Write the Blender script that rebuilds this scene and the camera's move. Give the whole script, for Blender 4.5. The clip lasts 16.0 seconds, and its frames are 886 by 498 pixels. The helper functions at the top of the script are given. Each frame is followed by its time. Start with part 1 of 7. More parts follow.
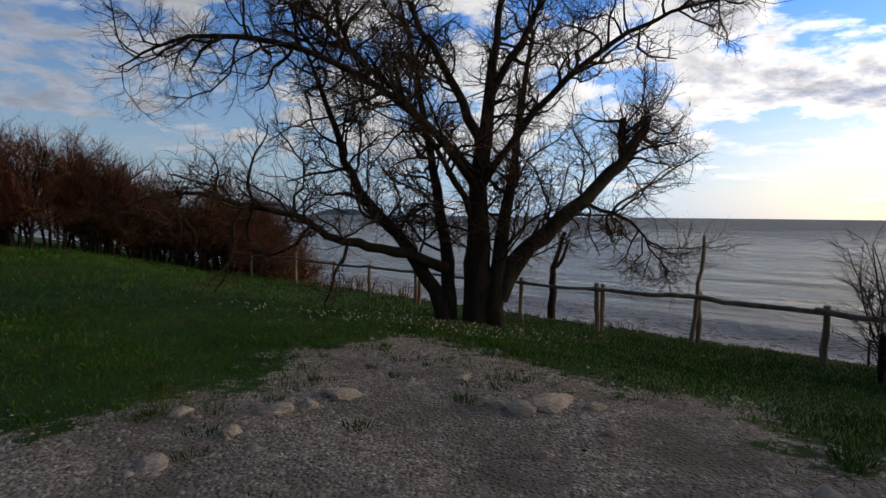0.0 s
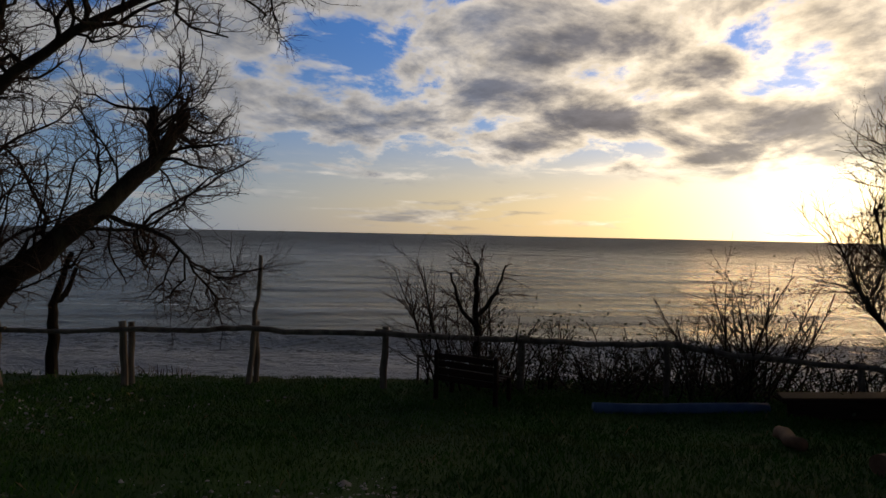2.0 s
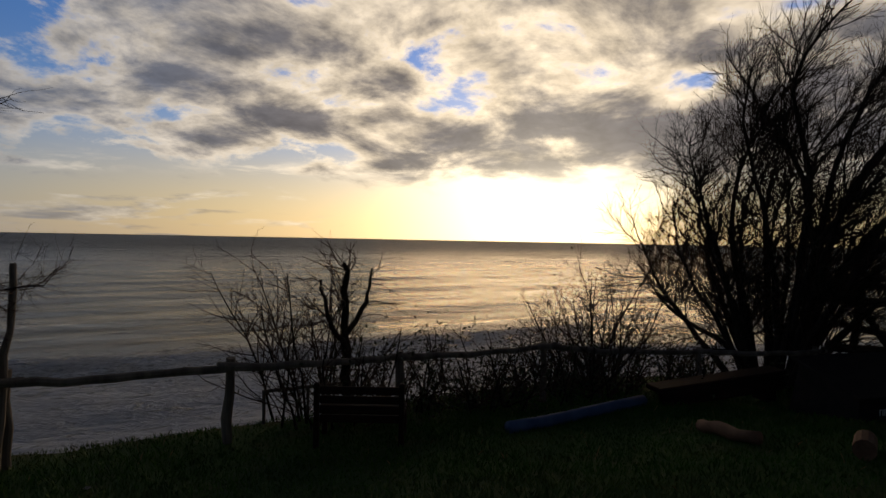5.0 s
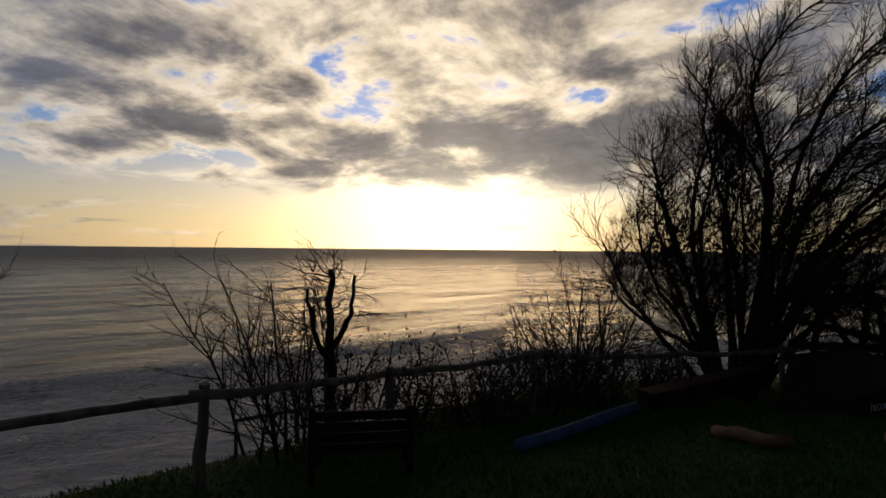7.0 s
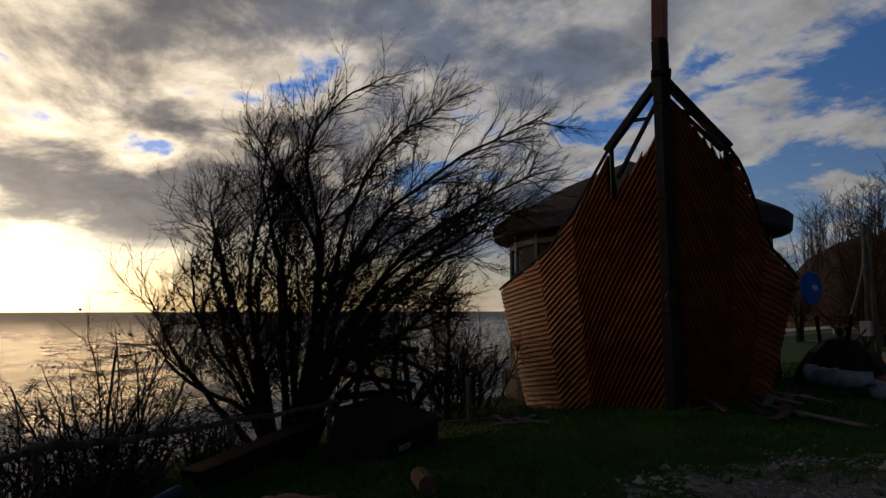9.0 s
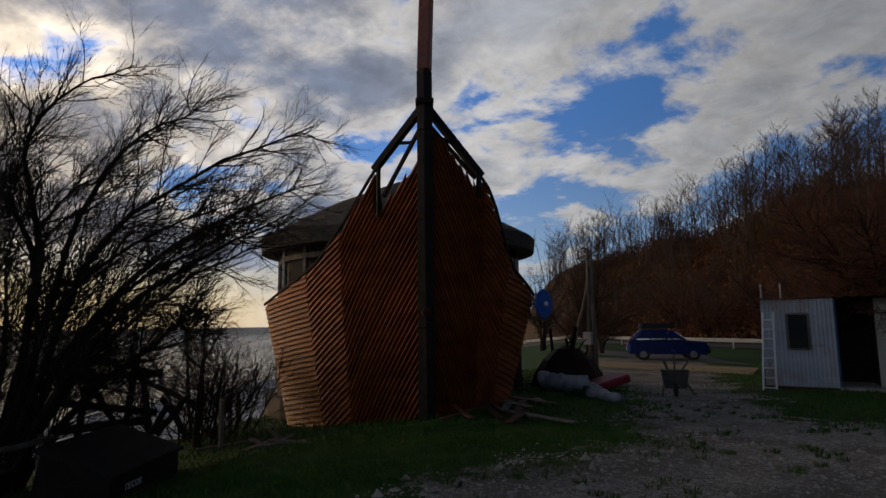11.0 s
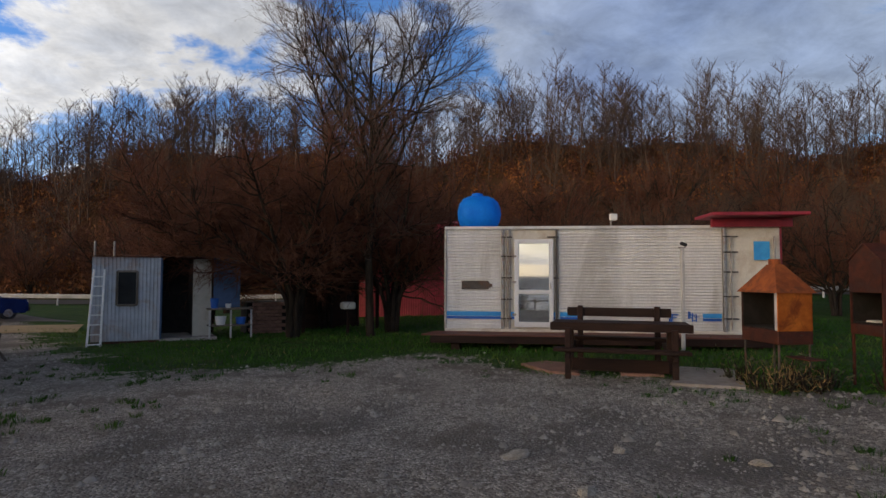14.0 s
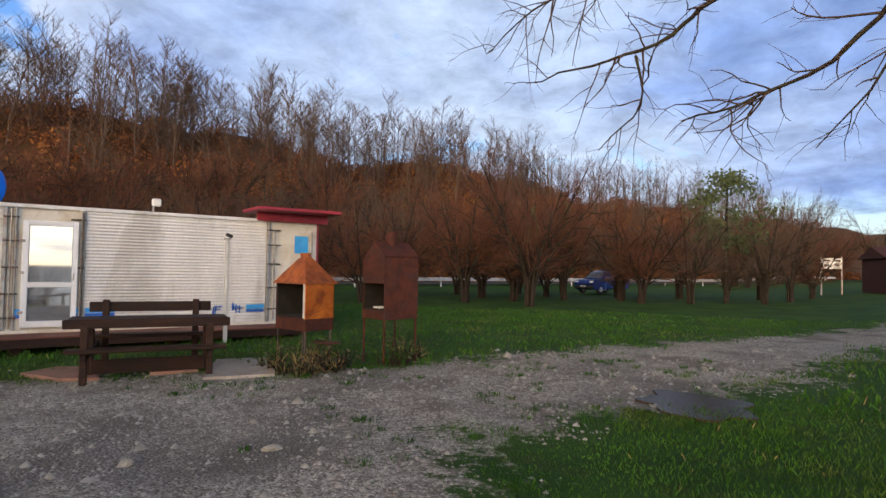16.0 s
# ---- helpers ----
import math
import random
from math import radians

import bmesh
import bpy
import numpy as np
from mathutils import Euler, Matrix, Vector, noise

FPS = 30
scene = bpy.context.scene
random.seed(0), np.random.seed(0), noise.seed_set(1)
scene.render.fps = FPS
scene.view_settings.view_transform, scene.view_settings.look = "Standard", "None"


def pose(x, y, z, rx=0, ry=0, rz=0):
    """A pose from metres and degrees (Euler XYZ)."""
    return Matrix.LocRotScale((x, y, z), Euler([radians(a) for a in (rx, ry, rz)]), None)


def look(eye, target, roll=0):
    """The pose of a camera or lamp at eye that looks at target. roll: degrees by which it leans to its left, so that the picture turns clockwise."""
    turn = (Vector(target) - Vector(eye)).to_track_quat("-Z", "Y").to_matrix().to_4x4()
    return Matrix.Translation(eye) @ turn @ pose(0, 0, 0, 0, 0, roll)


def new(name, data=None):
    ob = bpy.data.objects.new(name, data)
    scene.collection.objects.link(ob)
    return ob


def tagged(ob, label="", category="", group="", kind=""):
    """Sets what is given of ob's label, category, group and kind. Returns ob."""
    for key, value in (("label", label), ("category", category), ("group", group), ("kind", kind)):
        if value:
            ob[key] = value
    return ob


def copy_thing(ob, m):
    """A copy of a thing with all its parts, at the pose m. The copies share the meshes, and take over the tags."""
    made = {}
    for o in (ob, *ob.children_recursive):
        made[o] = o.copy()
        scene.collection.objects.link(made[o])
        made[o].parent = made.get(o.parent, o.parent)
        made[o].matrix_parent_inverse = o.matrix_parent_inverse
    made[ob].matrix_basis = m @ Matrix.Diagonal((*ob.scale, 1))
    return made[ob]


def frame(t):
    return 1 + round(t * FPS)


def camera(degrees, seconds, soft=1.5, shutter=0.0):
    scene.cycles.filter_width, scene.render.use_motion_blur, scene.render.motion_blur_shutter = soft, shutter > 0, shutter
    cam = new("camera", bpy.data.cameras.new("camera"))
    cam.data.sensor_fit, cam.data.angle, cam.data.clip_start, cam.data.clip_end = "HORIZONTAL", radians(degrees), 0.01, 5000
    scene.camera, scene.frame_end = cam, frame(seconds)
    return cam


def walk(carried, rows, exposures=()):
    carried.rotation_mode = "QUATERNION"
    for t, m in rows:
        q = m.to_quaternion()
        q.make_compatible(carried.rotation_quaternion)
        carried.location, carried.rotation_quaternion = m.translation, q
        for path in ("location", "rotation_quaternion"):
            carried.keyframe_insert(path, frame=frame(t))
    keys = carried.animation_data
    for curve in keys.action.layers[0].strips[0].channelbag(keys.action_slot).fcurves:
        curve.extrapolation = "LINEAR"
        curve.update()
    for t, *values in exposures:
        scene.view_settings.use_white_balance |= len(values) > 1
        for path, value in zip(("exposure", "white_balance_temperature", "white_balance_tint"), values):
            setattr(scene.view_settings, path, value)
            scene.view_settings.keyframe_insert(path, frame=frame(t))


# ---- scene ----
cam = camera(74.25, 16.0)
PATH = [
    (0.0, pose(0.000, 0.000, 1.627, 86.62, -0.57, 0.05)),
    (0.5, pose(0.098, 0.509, 1.660, 87.01, -0.84, -13.46)),
    (1.0, pose(0.223, 1.040, 1.664, 87.45, -1.00, -25.83)),
    (1.5, pose(0.325, 1.580, 1.683, 87.99, -1.12, -37.18)),
    (2.0, pose(0.434, 2.135, 1.693, 88.45, -1.20, -44.17)),
    (2.5, pose(0.434, 2.691, 1.689, 88.72, -1.26, -50.49)),
    (3.0, pose(0.492, 3.199, 1.666, 88.95, -1.40, -55.87)),
    (3.5, pose(0.435, 3.723, 1.652, 89.52, -1.37, -60.23)),
    (4.0, pose(0.450, 4.156, 1.630, 89.51, -1.29, -64.74)),
    (4.5, pose(0.489, 4.588, 1.620, 89.19, -1.13, -69.71)),
    (7.0, pose(0.929, 6.216, 1.532, 89.93, -0.56, -82.58)),
    (7.5, pose(1.271, 6.158, 1.508, 90.42, -0.03, -87.67)),
    (8.0, pose(1.475, 6.047, 1.464, 91.78, -0.18, -98.76)),
    (8.5, pose(1.520, 5.945, 1.509, 93.69, 0.12, -111.57)),
    (9.0, pose(1.523, 5.946, 1.497, 95.98, 0.09, -123.38)),
    (9.5, pose(1.532, 5.934, 1.516, 97.38, 0.06, -133.02)),
    (12.0, pose(1.282, 5.580, 1.509, 96.25, 0.57, -149.74)),
    (12.5, pose(1.320, 5.606, 1.621, 95.31, 0.36, -156.65)),
    (13.0, pose(1.433, 5.616, 1.597, 93.60, 0.32, -172.22)),
    (13.5, pose(1.452, 5.675, 1.587, 92.36, 0.14, -188.63)),
    (14.0, pose(1.404, 5.692, 1.584, 92.53, -0.19, -204.08)),
    (14.5, pose(1.288, 5.714, 1.612, 93.06, -0.35, -214.43)),
    (15.0, pose(1.141, 5.727, 1.600, 92.77, -0.49, -222.73)),
    (15.5, pose(1.047, 5.736, 1.597, 92.03, -0.75, -234.46)),
    (16.0, pose(1.015, 5.730, 1.591, 92.07, -0.90, -245.28)),
]
EXPOSURES = [(0.0, -0.35), (0.5, -0.7), (1.0, -1.1), (1.5, -1.5), (2.0, -1.75), (2.5, -1.85), (3.5, -1.95), (4.5, -2.05), (7.0, -2.1), (8.0, -2.3),
             (9.0, -1.9), (9.5, -1.7), (12.0, -0.95), (12.5, -0.75), (13.0, -0.5), (13.5, -0.3), (14.0, -0.1), (14.5, 0.1), (15.0, 0.4), (16.0, 0.75)]
walk(cam, PATH, EXPOSURES)

# ---- light ----
SUN_YAW, SUN_EL = -83.0, 3.6
SUN = Vector((-math.sin(radians(SUN_YAW)) * math.cos(radians(SUN_EL)), math.cos(radians(SUN_YAW)) * math.cos(radians(SUN_EL)), math.sin(radians(SUN_EL))))


class Nodes:
    """Short-hand for building a node tree."""

    def __init__(self, tree):
        self.t = tree
        tree.nodes.clear()

    def n(self, kind, ins=None, **attrs):
        node = self.t.nodes.new(kind)
        for k, v in attrs.items():
            setattr(node, k, v)
        for k, v in (ins or {}).items():
            self.put(node.inputs[k], v)
        return node

    def put(self, socket, v):
        if isinstance(v, bpy.types.NodeSocket):
            self.t.links.new(v, socket)
        else:
            socket.default_value = v

    def math(self, op, a, b=0.0, c=0.0, clamp=False):
        node = self.t.nodes.new("ShaderNodeMath")
        node.operation, node.use_clamp = op, clamp
        for s, v in zip(node.inputs, (a, b, c)):
            self.put(s, v)
        return node.outputs[0]

    def mix(self, f, a, b, kind="MIX"):
        node = self.t.nodes.new("ShaderNodeMix")
        node.data_type, node.blend_type = "RGBA", kind
        self.put(node.inputs[0], f)
        for s, v in ((node.inputs[6], a), (node.inputs[7], b)):
            self.put(s, (*v, 1) if isinstance(v, tuple) and len(v) == 3 else v)
        return node.outputs[2]

    def step(self, v, lo, hi, smooth=True):
        node = self.t.nodes.new("ShaderNodeMapRange")
        node.interpolation_type = "SMOOTHSTEP" if smooth else "LINEAR"
        for s, x in zip(node.inputs, (v, lo, hi, 0.0, 1.0)):
            self.put(s, x)
        return node.outputs[0]

    def noise(self, vec, scale, detail=4.0, rough=0.55, warp=0.0):
        node = self.n("ShaderNodeTexNoise", {"Vector": vec, "Scale": scale, "Detail": detail, "Roughness": rough, "Distortion": warp})
        return node.outputs[0]


def build_sky():
    w = bpy.data.worlds.new("evening_sky")
    scene.world = w
    w.use_nodes = True
    k = Nodes(w.node_tree)
    way = k.n("ShaderNodeTexCoord").outputs["Generated"]
    xyz = k.n("ShaderNodeSeparateXYZ", {0: way}).outputs
    z = k.math("MAXIMUM", xyz[2], 0.0)
    sky = k.n("ShaderNodeTexSky", sky_type="NISHITA", sun_disc=False, sun_elevation=radians(9.0), sun_rotation=radians(-SUN_YAW), altitude=10.0).outputs[0]
    # cloud layer: directions laid on a flat sheet high above
    far = k.math("ADD", z, 0.24)
    sheet = k.n("ShaderNodeCombineXYZ", {0: k.math("DIVIDE", xyz[0], far), 1: k.math("DIVIDE", xyz[1], far), 2: 0.0}).outputs[0]
    big = k.noise(sheet, 0.62, 2.0, 0.5, 0.3)
    puff = k.noise(sheet, 2.35, 9.0, 0.60, 0.22)
    thick = k.math("ADD", k.math("MULTIPLY", big, 0.44), k.math("MULTIPLY", puff, 0.68))
    toward = k.n("ShaderNodeVectorMath", {0: way, 1: tuple(SUN)}, operation="DOT_PRODUCT").outputs["Value"]
    wide = k.math("POWER", k.step(toward, -1.0, 1.0, False), 3.0)
    warm = k.math("POWER", k.step(toward, -1.0, 1.0, False), 7.0)
    near = k.math("POWER", k.step(toward, 0.0, 1.0, False), 10.0)
    core = k.math("POWER", k.step(toward, 0.0, 1.0, False), 90.0)
    cover = k.step(k.math("ADD", thick, k.math("ADD", k.math("MULTIPLY", k.step(toward, 0.2, 1.0), 0.075), k.math("MULTIPLY", k.step(toward, -0.35, -0.8), 0.12))), 0.525, 0.595)
    # a clear strip stays open over the horizon
    strip = k.step(k.math("ADD", z, k.math("MULTIPLY", k.math("SUBTRACT", puff, 0.5), 0.10)), 0.085, 0.125)
    low = k.noise(k.n("ShaderNodeVectorMath", {0: way, 1: (3.0, 3.0, 26.0)}, operation="MULTIPLY").outputs[0], 1.6, 6.0, 0.6, 0.4)
    streak = k.math("MULTIPLY", k.step(low, 0.53, 0.66), 0.6)
    cover = k.math("ADD", k.math("MULTIPLY", cover, strip), k.math("MULTIPLY", streak, k.math("SUBTRACT", 1.0, strip)), clamp=True)
    dense = k.step(k.math("ADD", thick, k.math("MULTIPLY", k.step(toward, 0.3, 0.75), 0.065)), 0.51, 0.71)
    light = k.math("ADD", 1.0, k.math("ADD", k.math("MULTIPLY", wide, 4.6), k.math("MULTIPLY", near, 1.3)))
    bright = k.mix(k.step(toward, -0.75, 0.0), (0.66, 0.80, 1.05), (0.98, 0.96, 0.94))
    bright = k.mix(warm, bright, (1.7, 1.36, 0.92))
    dark = k.mix(k.step(toward, -0.75, -0.15), (0.27, 0.42, 0.84), (0.70, 0.73, 0.80))
    dark = k.mix(k.step(toward, 0.25, 0.62), dark, (0.23, 0.27, 0.37))
    dark = k.mix(k.step(toward, 0.68, 0.95), dark, (0.23, 0.205, 0.20))
    # inland the deck turns into a smooth blue-grey veil
    veil = k.step(toward, -0.25, -0.75)
    dense = k.math("ADD", k.math("MULTIPLY", dense, k.math("SUBTRACT", 1.0, k.math("MULTIPLY", veil, 0.75))), k.math("MULTIPLY", veil, k.math("MULTIPLY", k.step(big, 0.36, 0.62), 0.75)))
    cloud = k.mix(dense, bright, dark)
    wisp = k.math("ADD", 0.35, k.math("MULTIPLY", k.noise(sheet, 6.0, 7.0, 0.64, 0.3), 1.35))
    cloud = k.n("ShaderNodeVectorMath", {0: cloud, "Scale": wisp}, operation="SCALE").outputs[0]
    cloud = k.n("ShaderNodeVectorMath", {0: cloud, "Scale": light}, operation="SCALE").outputs[0]
    # clear air: deep blue above, pale and warm low towards the sun
    blue = k.mix(k.step(z, 0.0, 0.35), (0.42, 0.66, 1.0), (0.07, 0.30, 0.92))
    blue = k.mix(k.math("MULTIPLY", k.step(z, 0.22, 0.02), k.step(toward, 0.25, 0.95)), blue, (1.0, 0.74, 0.40))
    clear = k.n("ShaderNodeVectorMath", {0: blue, "Scale": k.math("MULTIPLY", light, 0.85)}, operation="SCALE").outputs[0]
    air = k.mix(0.12, clear, sky)
    out = k.mix(cover, air, cloud)
    # added dimming of the unseen upper sky, so less light reaches the ground
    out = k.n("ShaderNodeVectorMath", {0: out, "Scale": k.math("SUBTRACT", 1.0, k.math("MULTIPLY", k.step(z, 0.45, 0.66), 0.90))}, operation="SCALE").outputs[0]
    # the veiled sun spreads sideways under the edge of the cloud deck
    flat = k.n("ShaderNodeVectorMath", {0: way, 1: (SUN.x, SUN.y, 0.0)}, operation="DOT_PRODUCT").outputs["Value"]
    side = k.math("POWER", k.step(flat, 0.0, 1.0, False), 42.0)
    under = k.math("MULTIPLY", side, k.step(k.math("ADD", z, k.math("MULTIPLY", k.math("SUBTRACT", puff, 0.5), 0.08)), 0.135, 0.085))
    glow = k.math("ADD", k.math("MULTIPLY", core, 2.0), k.math("MULTIPLY", under, 7.5))
    glow = k.math("ADD", glow, k.math("MULTIPLY", near, k.math("MULTIPLY", k.step(z, 0.20, 0.03), 1.6)))
    out = k.mix(1.0, out, k.n("ShaderNodeVectorMath", {0: (1.0, 0.84, 0.56), "Scale": glow}, operation="SCALE").outputs[0], "ADD")
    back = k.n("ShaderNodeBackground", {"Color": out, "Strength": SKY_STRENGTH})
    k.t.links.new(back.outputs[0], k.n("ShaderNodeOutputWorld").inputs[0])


SKY_STRENGTH = 0.55
build_sky()
sun = new("sun", bpy.data.lights.new("sun", "SUN"))
sun.data.energy, sun.data.angle, sun.data.color = 1.8, radians(32.0), (1.0, 0.60, 0.28)
sun.matrix_world = look(SUN * 50, (0, 0, 0))


# ---- materials ----
def mat(name, a, b, scale=6.0, rough=0.8, bump=0.3, metal=0.0, stretch=(1, 1, 1), c=None, cscale=1.2, camount=0.5, fine=40.0, vary=0.25, depth=0.02, spec=0.4, coords="Object"):
    """Two colours mixed by grain, a third one in larger stains, relief, and a shift from piece to piece."""
    m = bpy.data.materials.new(name)
    m.use_nodes = True
    k = Nodes(m.node_tree)
    vec = k.n("ShaderNodeTexCoord").outputs[coords]
    vec = k.n("ShaderNodeVectorMath", {0: vec, 1: stretch}, operation="MULTIPLY").outputs[0]
    g = k.noise(vec, scale, 6.0, 0.6, 0.3)
    f = k.noise(vec, fine, 3.0, 0.6)
    col = k.mix(k.step(g, 0.32, 0.68), a, b)
    if c:
        col = k.mix(k.math("MULTIPLY", k.step(k.noise(vec, cscale, 5.0, 0.65, 0.6), 0.48, 0.66), camount), col, c)
    rnd = k.n("ShaderNodeObjectInfo").outputs["Random"]
    tone = k.math("ADD", 1.0 - vary / 2, k.math("MULTIPLY", rnd, vary))
    tone = k.math("MULTIPLY", tone, k.math("ADD", 0.82, k.math("MULTIPLY", f, 0.36)))
    col = k.n("ShaderNodeVectorMath", {0: col, "Scale": tone}, operation="SCALE").outputs[0]
    relief = k.n("ShaderNodeBump", {"Strength": bump, "Distance": depth, "Height": k.math("ADD", g, k.math("MULTIPLY", f, 0.5))}).outputs[0]
    s = k.n("ShaderNodeBsdfPrincipled", {"Base Color": col, "Roughness": k.math("ADD", rough - 0.1, k.math("MULTIPLY", g, 0.2), clamp=True), "Metallic": metal, "Normal": relief, "Specular IOR Level": spec})
    k.t.links.new(s.outputs[0], k.n("ShaderNodeOutputMaterial").inputs[0])
    return m


BARK = mat("bark", (0.020, 0.016, 0.013), (0.044, 0.034, 0.027), 9, 0.95, 0.8, stretch=(1, 1, 0.25), c=(0.05, 0.055, 0.03), cscale=2, spec=0.15, depth=0.04)
TWIG = mat("twig", (0.050, 0.033, 0.026), (0.085, 0.055, 0.040), 3, 0.9, 0.1, spec=0.2)
TWIG_RED = mat("twig_red", (0.10, 0.042, 0.028), (0.16, 0.07, 0.042), 0.8, 0.9, 0.1, spec=0.2)
TWIG_GREY = mat("twig_grey", (0.085, 0.062, 0.050), (0.14, 0.10, 0.075), 0.15, 0.9, 0.1, spec=0.2)
LEAF = mat("leaf", (0.03, 0.05, 0.02), (0.07, 0.07, 0.03), 3, 0.6, 0.1)
LEAF_RUST = mat("leaf_rust", (0.17, 0.065, 0.016), (0.30, 0.115, 0.026), 0.25, 0.8, 0.1, c=(0.10, 0.06, 0.032), cscale=0.1, camount=0.8)
LEAF_PINE = mat("leaf_pine", (0.05, 0.085, 0.03), (0.10, 0.13, 0.05), 0.5, 0.8, 0.1)
GREY_WOOD = mat("grey_wood", (0.12, 0.097, 0.075), (0.235, 0.20, 0.16), 7, 0.85, 0.6, stretch=(1, 1, 0.2), c=(0.08, 0.065, 0.05), cscale=3)
DARK_WOOD = mat("dark_wood", (0.020, 0.010, 0.008), (0.042, 0.021, 0.015), 6, 0.65, 0.4, stretch=(0.2, 1, 1), c=(0.022, 0.015, 0.012), spec=0.2)
RED_WOOD = mat("red_wood", (0.12, 0.045, 0.032), (0.20, 0.08, 0.055), 6, 0.65, 0.4, stretch=(0.2, 1, 1), c=(0.07, 0.035, 0.03))
HULL = mat("hull_plank", (0.25, 0.062, 0.017), (0.40, 0.120, 0.032), 5, 0.48, 0.4, stretch=(0.3, 0.3, 1), c=(0.13, 0.035, 0.012), cscale=1.1, vary=0.35, spec=0.10)
TAR_WOOD = mat("tarred_wood", (0.014, 0.012, 0.011), (0.028, 0.023, 0.021), 6, 0.8, 0.3, spec=0.2, c=(0.045, 0.034, 0.028), cscale=2)
STEM_RED = mat("stem_red", (0.26, 0.07, 0.045), (0.34, 0.11, 0.07), 6, 0.6, 0.3, c=(0.14, 0.06, 0.05))
THATCH = mat("thatch", (0.06, 0.05, 0.045), (0.12, 0.10, 0.085), 5, 0.95, 0.8, stretch=(1, 1, 3), depth=0.05, c=(0.04, 0.045, 0.03))
PLASTER = mat("pale_board", (0.42, 0.42, 0.42), (0.52, 0.52, 0.51), 3, 0.8, 0.2, c=(0.30, 0.29, 0.28))
ALU = mat("ribbed_aluminium", (0.74, 0.735, 0.72), (0.84, 0.83, 0.81), 2, 0.42, 0.05, metal=0.1, c=(0.48, 0.46, 0.42), cscale=0.9, camount=0.6, stretch=(1, 1, 0.3))
CREAM = mat("cream_panel", (0.66, 0.62, 0.53), (0.74, 0.71, 0.62), 2, 0.6, 0.05, c=(0.42, 0.30, 0.18), cscale=1.6, camount=0.45)
WHITE_PVC = mat("white_pvc", (0.74, 0.75, 0.77), (0.80, 0.81, 0.82), 2, 0.35, 0.02)
STEEL = mat("dull_steel", (0.30, 0.29, 0.28), (0.42, 0.41, 0.40), 8, 0.5, 0.1, metal=0.7, c=(0.25, 0.12, 0.06), cscale=5)
DARK_STEEL = mat("dark_steel", (0.06, 0.055, 0.05), (0.10, 0.09, 0.08), 8, 0.6, 0.2, metal=0.4, c=(0.16, 0.07, 0.035), cscale=5)
RUST = mat("rust", (0.20, 0.052, 0.016), (0.36, 0.105, 0.028), 5, 0.75, 0.35, metal=0.25, c=(0.09, 0.035, 0.022), cscale=2.6, camount=0.85)
RUST_DARK = mat("rust_dark", (0.050, 0.015, 0.010), (0.105, 0.030, 0.016), 5, 0.75, 0.35, metal=0.25, c=(0.06, 0.03, 0.025), cscale=2.2, camount=0.85)
# orange rust with the low sun's brightness mixed into the colour
RUST_SUNLIT = mat("rust_sunlit", (0.46, 0.115, 0.016), (0.70, 0.21, 0.03), 3, 0.4, 0.15, metal=0.5, c=(0.20, 0.045, 0.014), cscale=2.4, camount=0.8)
# soot of the fireboxes, and the painted shade inside the shed door
SOOT_AND_SHADE = mat("soot_and_shade", (0.012, 0.011, 0.010), (0.025, 0.022, 0.02), 5, 0.9, 0.3)
BLUE_TANK = mat("blue_plastic", (0.004, 0.19, 0.84), (0.008, 0.24, 0.92), 3, 0.6, 0.03, c=(0.01, 0.13, 0.55), spec=0.15)
BLUE_PAINT = mat("blue_paint", (0.02, 0.10, 0.42), (0.03, 0.14, 0.50), 5, 0.5, 0.05)
SKY_PAINT = mat("light_blue_paint", (0.04, 0.32, 0.75), (0.06, 0.40, 0.82), 5, 0.5, 0.05)
RED_ROOF = mat("red_metal", (0.27, 0.020, 0.040), (0.35, 0.034, 0.055), 3, 0.5, 0.1, c=(0.18, 0.02, 0.03))
SHED_WALL = mat("shed_sheet", (0.42, 0.45, 0.50), (0.52, 0.55, 0.60), 3, 0.55, 0.1, c=(0.36, 0.20, 0.10), cscale=1.1, camount=0.55)
SHED_PALE = mat("shed_pale", (0.46, 0.44, 0.38), (0.56, 0.53, 0.46), 3, 0.6, 0.1, c=(0.30, 0.25, 0.18))
SHED_BLUE = mat("shed_blue", (0.05, 0.10, 0.20), (0.08, 0.14, 0.27), 3, 0.6, 0.1)
BLACK = mat("black_plastic", (0.015, 0.015, 0.016), (0.03, 0.03, 0.032), 6, 0.5, 0.1)
CONCRETE = mat("concrete", (0.32, 0.29, 0.26), (0.42, 0.39, 0.35), 5, 0.9, 0.4, c=(0.20, 0.17, 0.14), cscale=1.6)
BRICK_SLAB = mat("red_slab", (0.24, 0.13, 0.10), (0.32, 0.18, 0.14), 5, 0.85, 0.4, c=(0.16, 0.10, 0.08))
STONE = mat("stone", (0.31, 0.285, 0.24), (0.50, 0.47, 0.41), 6, 0.9, 0.5, c=(0.14, 0.13, 0.11), cscale=3, coords="Generated")
PEBBLE = mat("pebble", (0.27, 0.25, 0.22), (0.48, 0.45, 0.40), 2.3, 0.9, 0.2, c=(0.62, 0.60, 0.56), cscale=7.7, camount=0.6)
CAR_BLUE = mat("car_paint", (0.012, 0.03, 0.16), (0.014, 0.036, 0.19), 2, 0.25, 0.0, metal=0.4, spec=0.6)
TYRE = mat("tyre", (0.02, 0.02, 0.02), (0.03, 0.03, 0.03), 6, 0.85, 0.2)
GRASS_BLADE = mat("grass_blade", (0.020, 0.078, 0.004), (0.050, 0.140, 0.008), 1.3, 0.7, 0.0, c=(0.16, 0.15, 0.05), cscale=0.7, camount=0.35, spec=0.25)
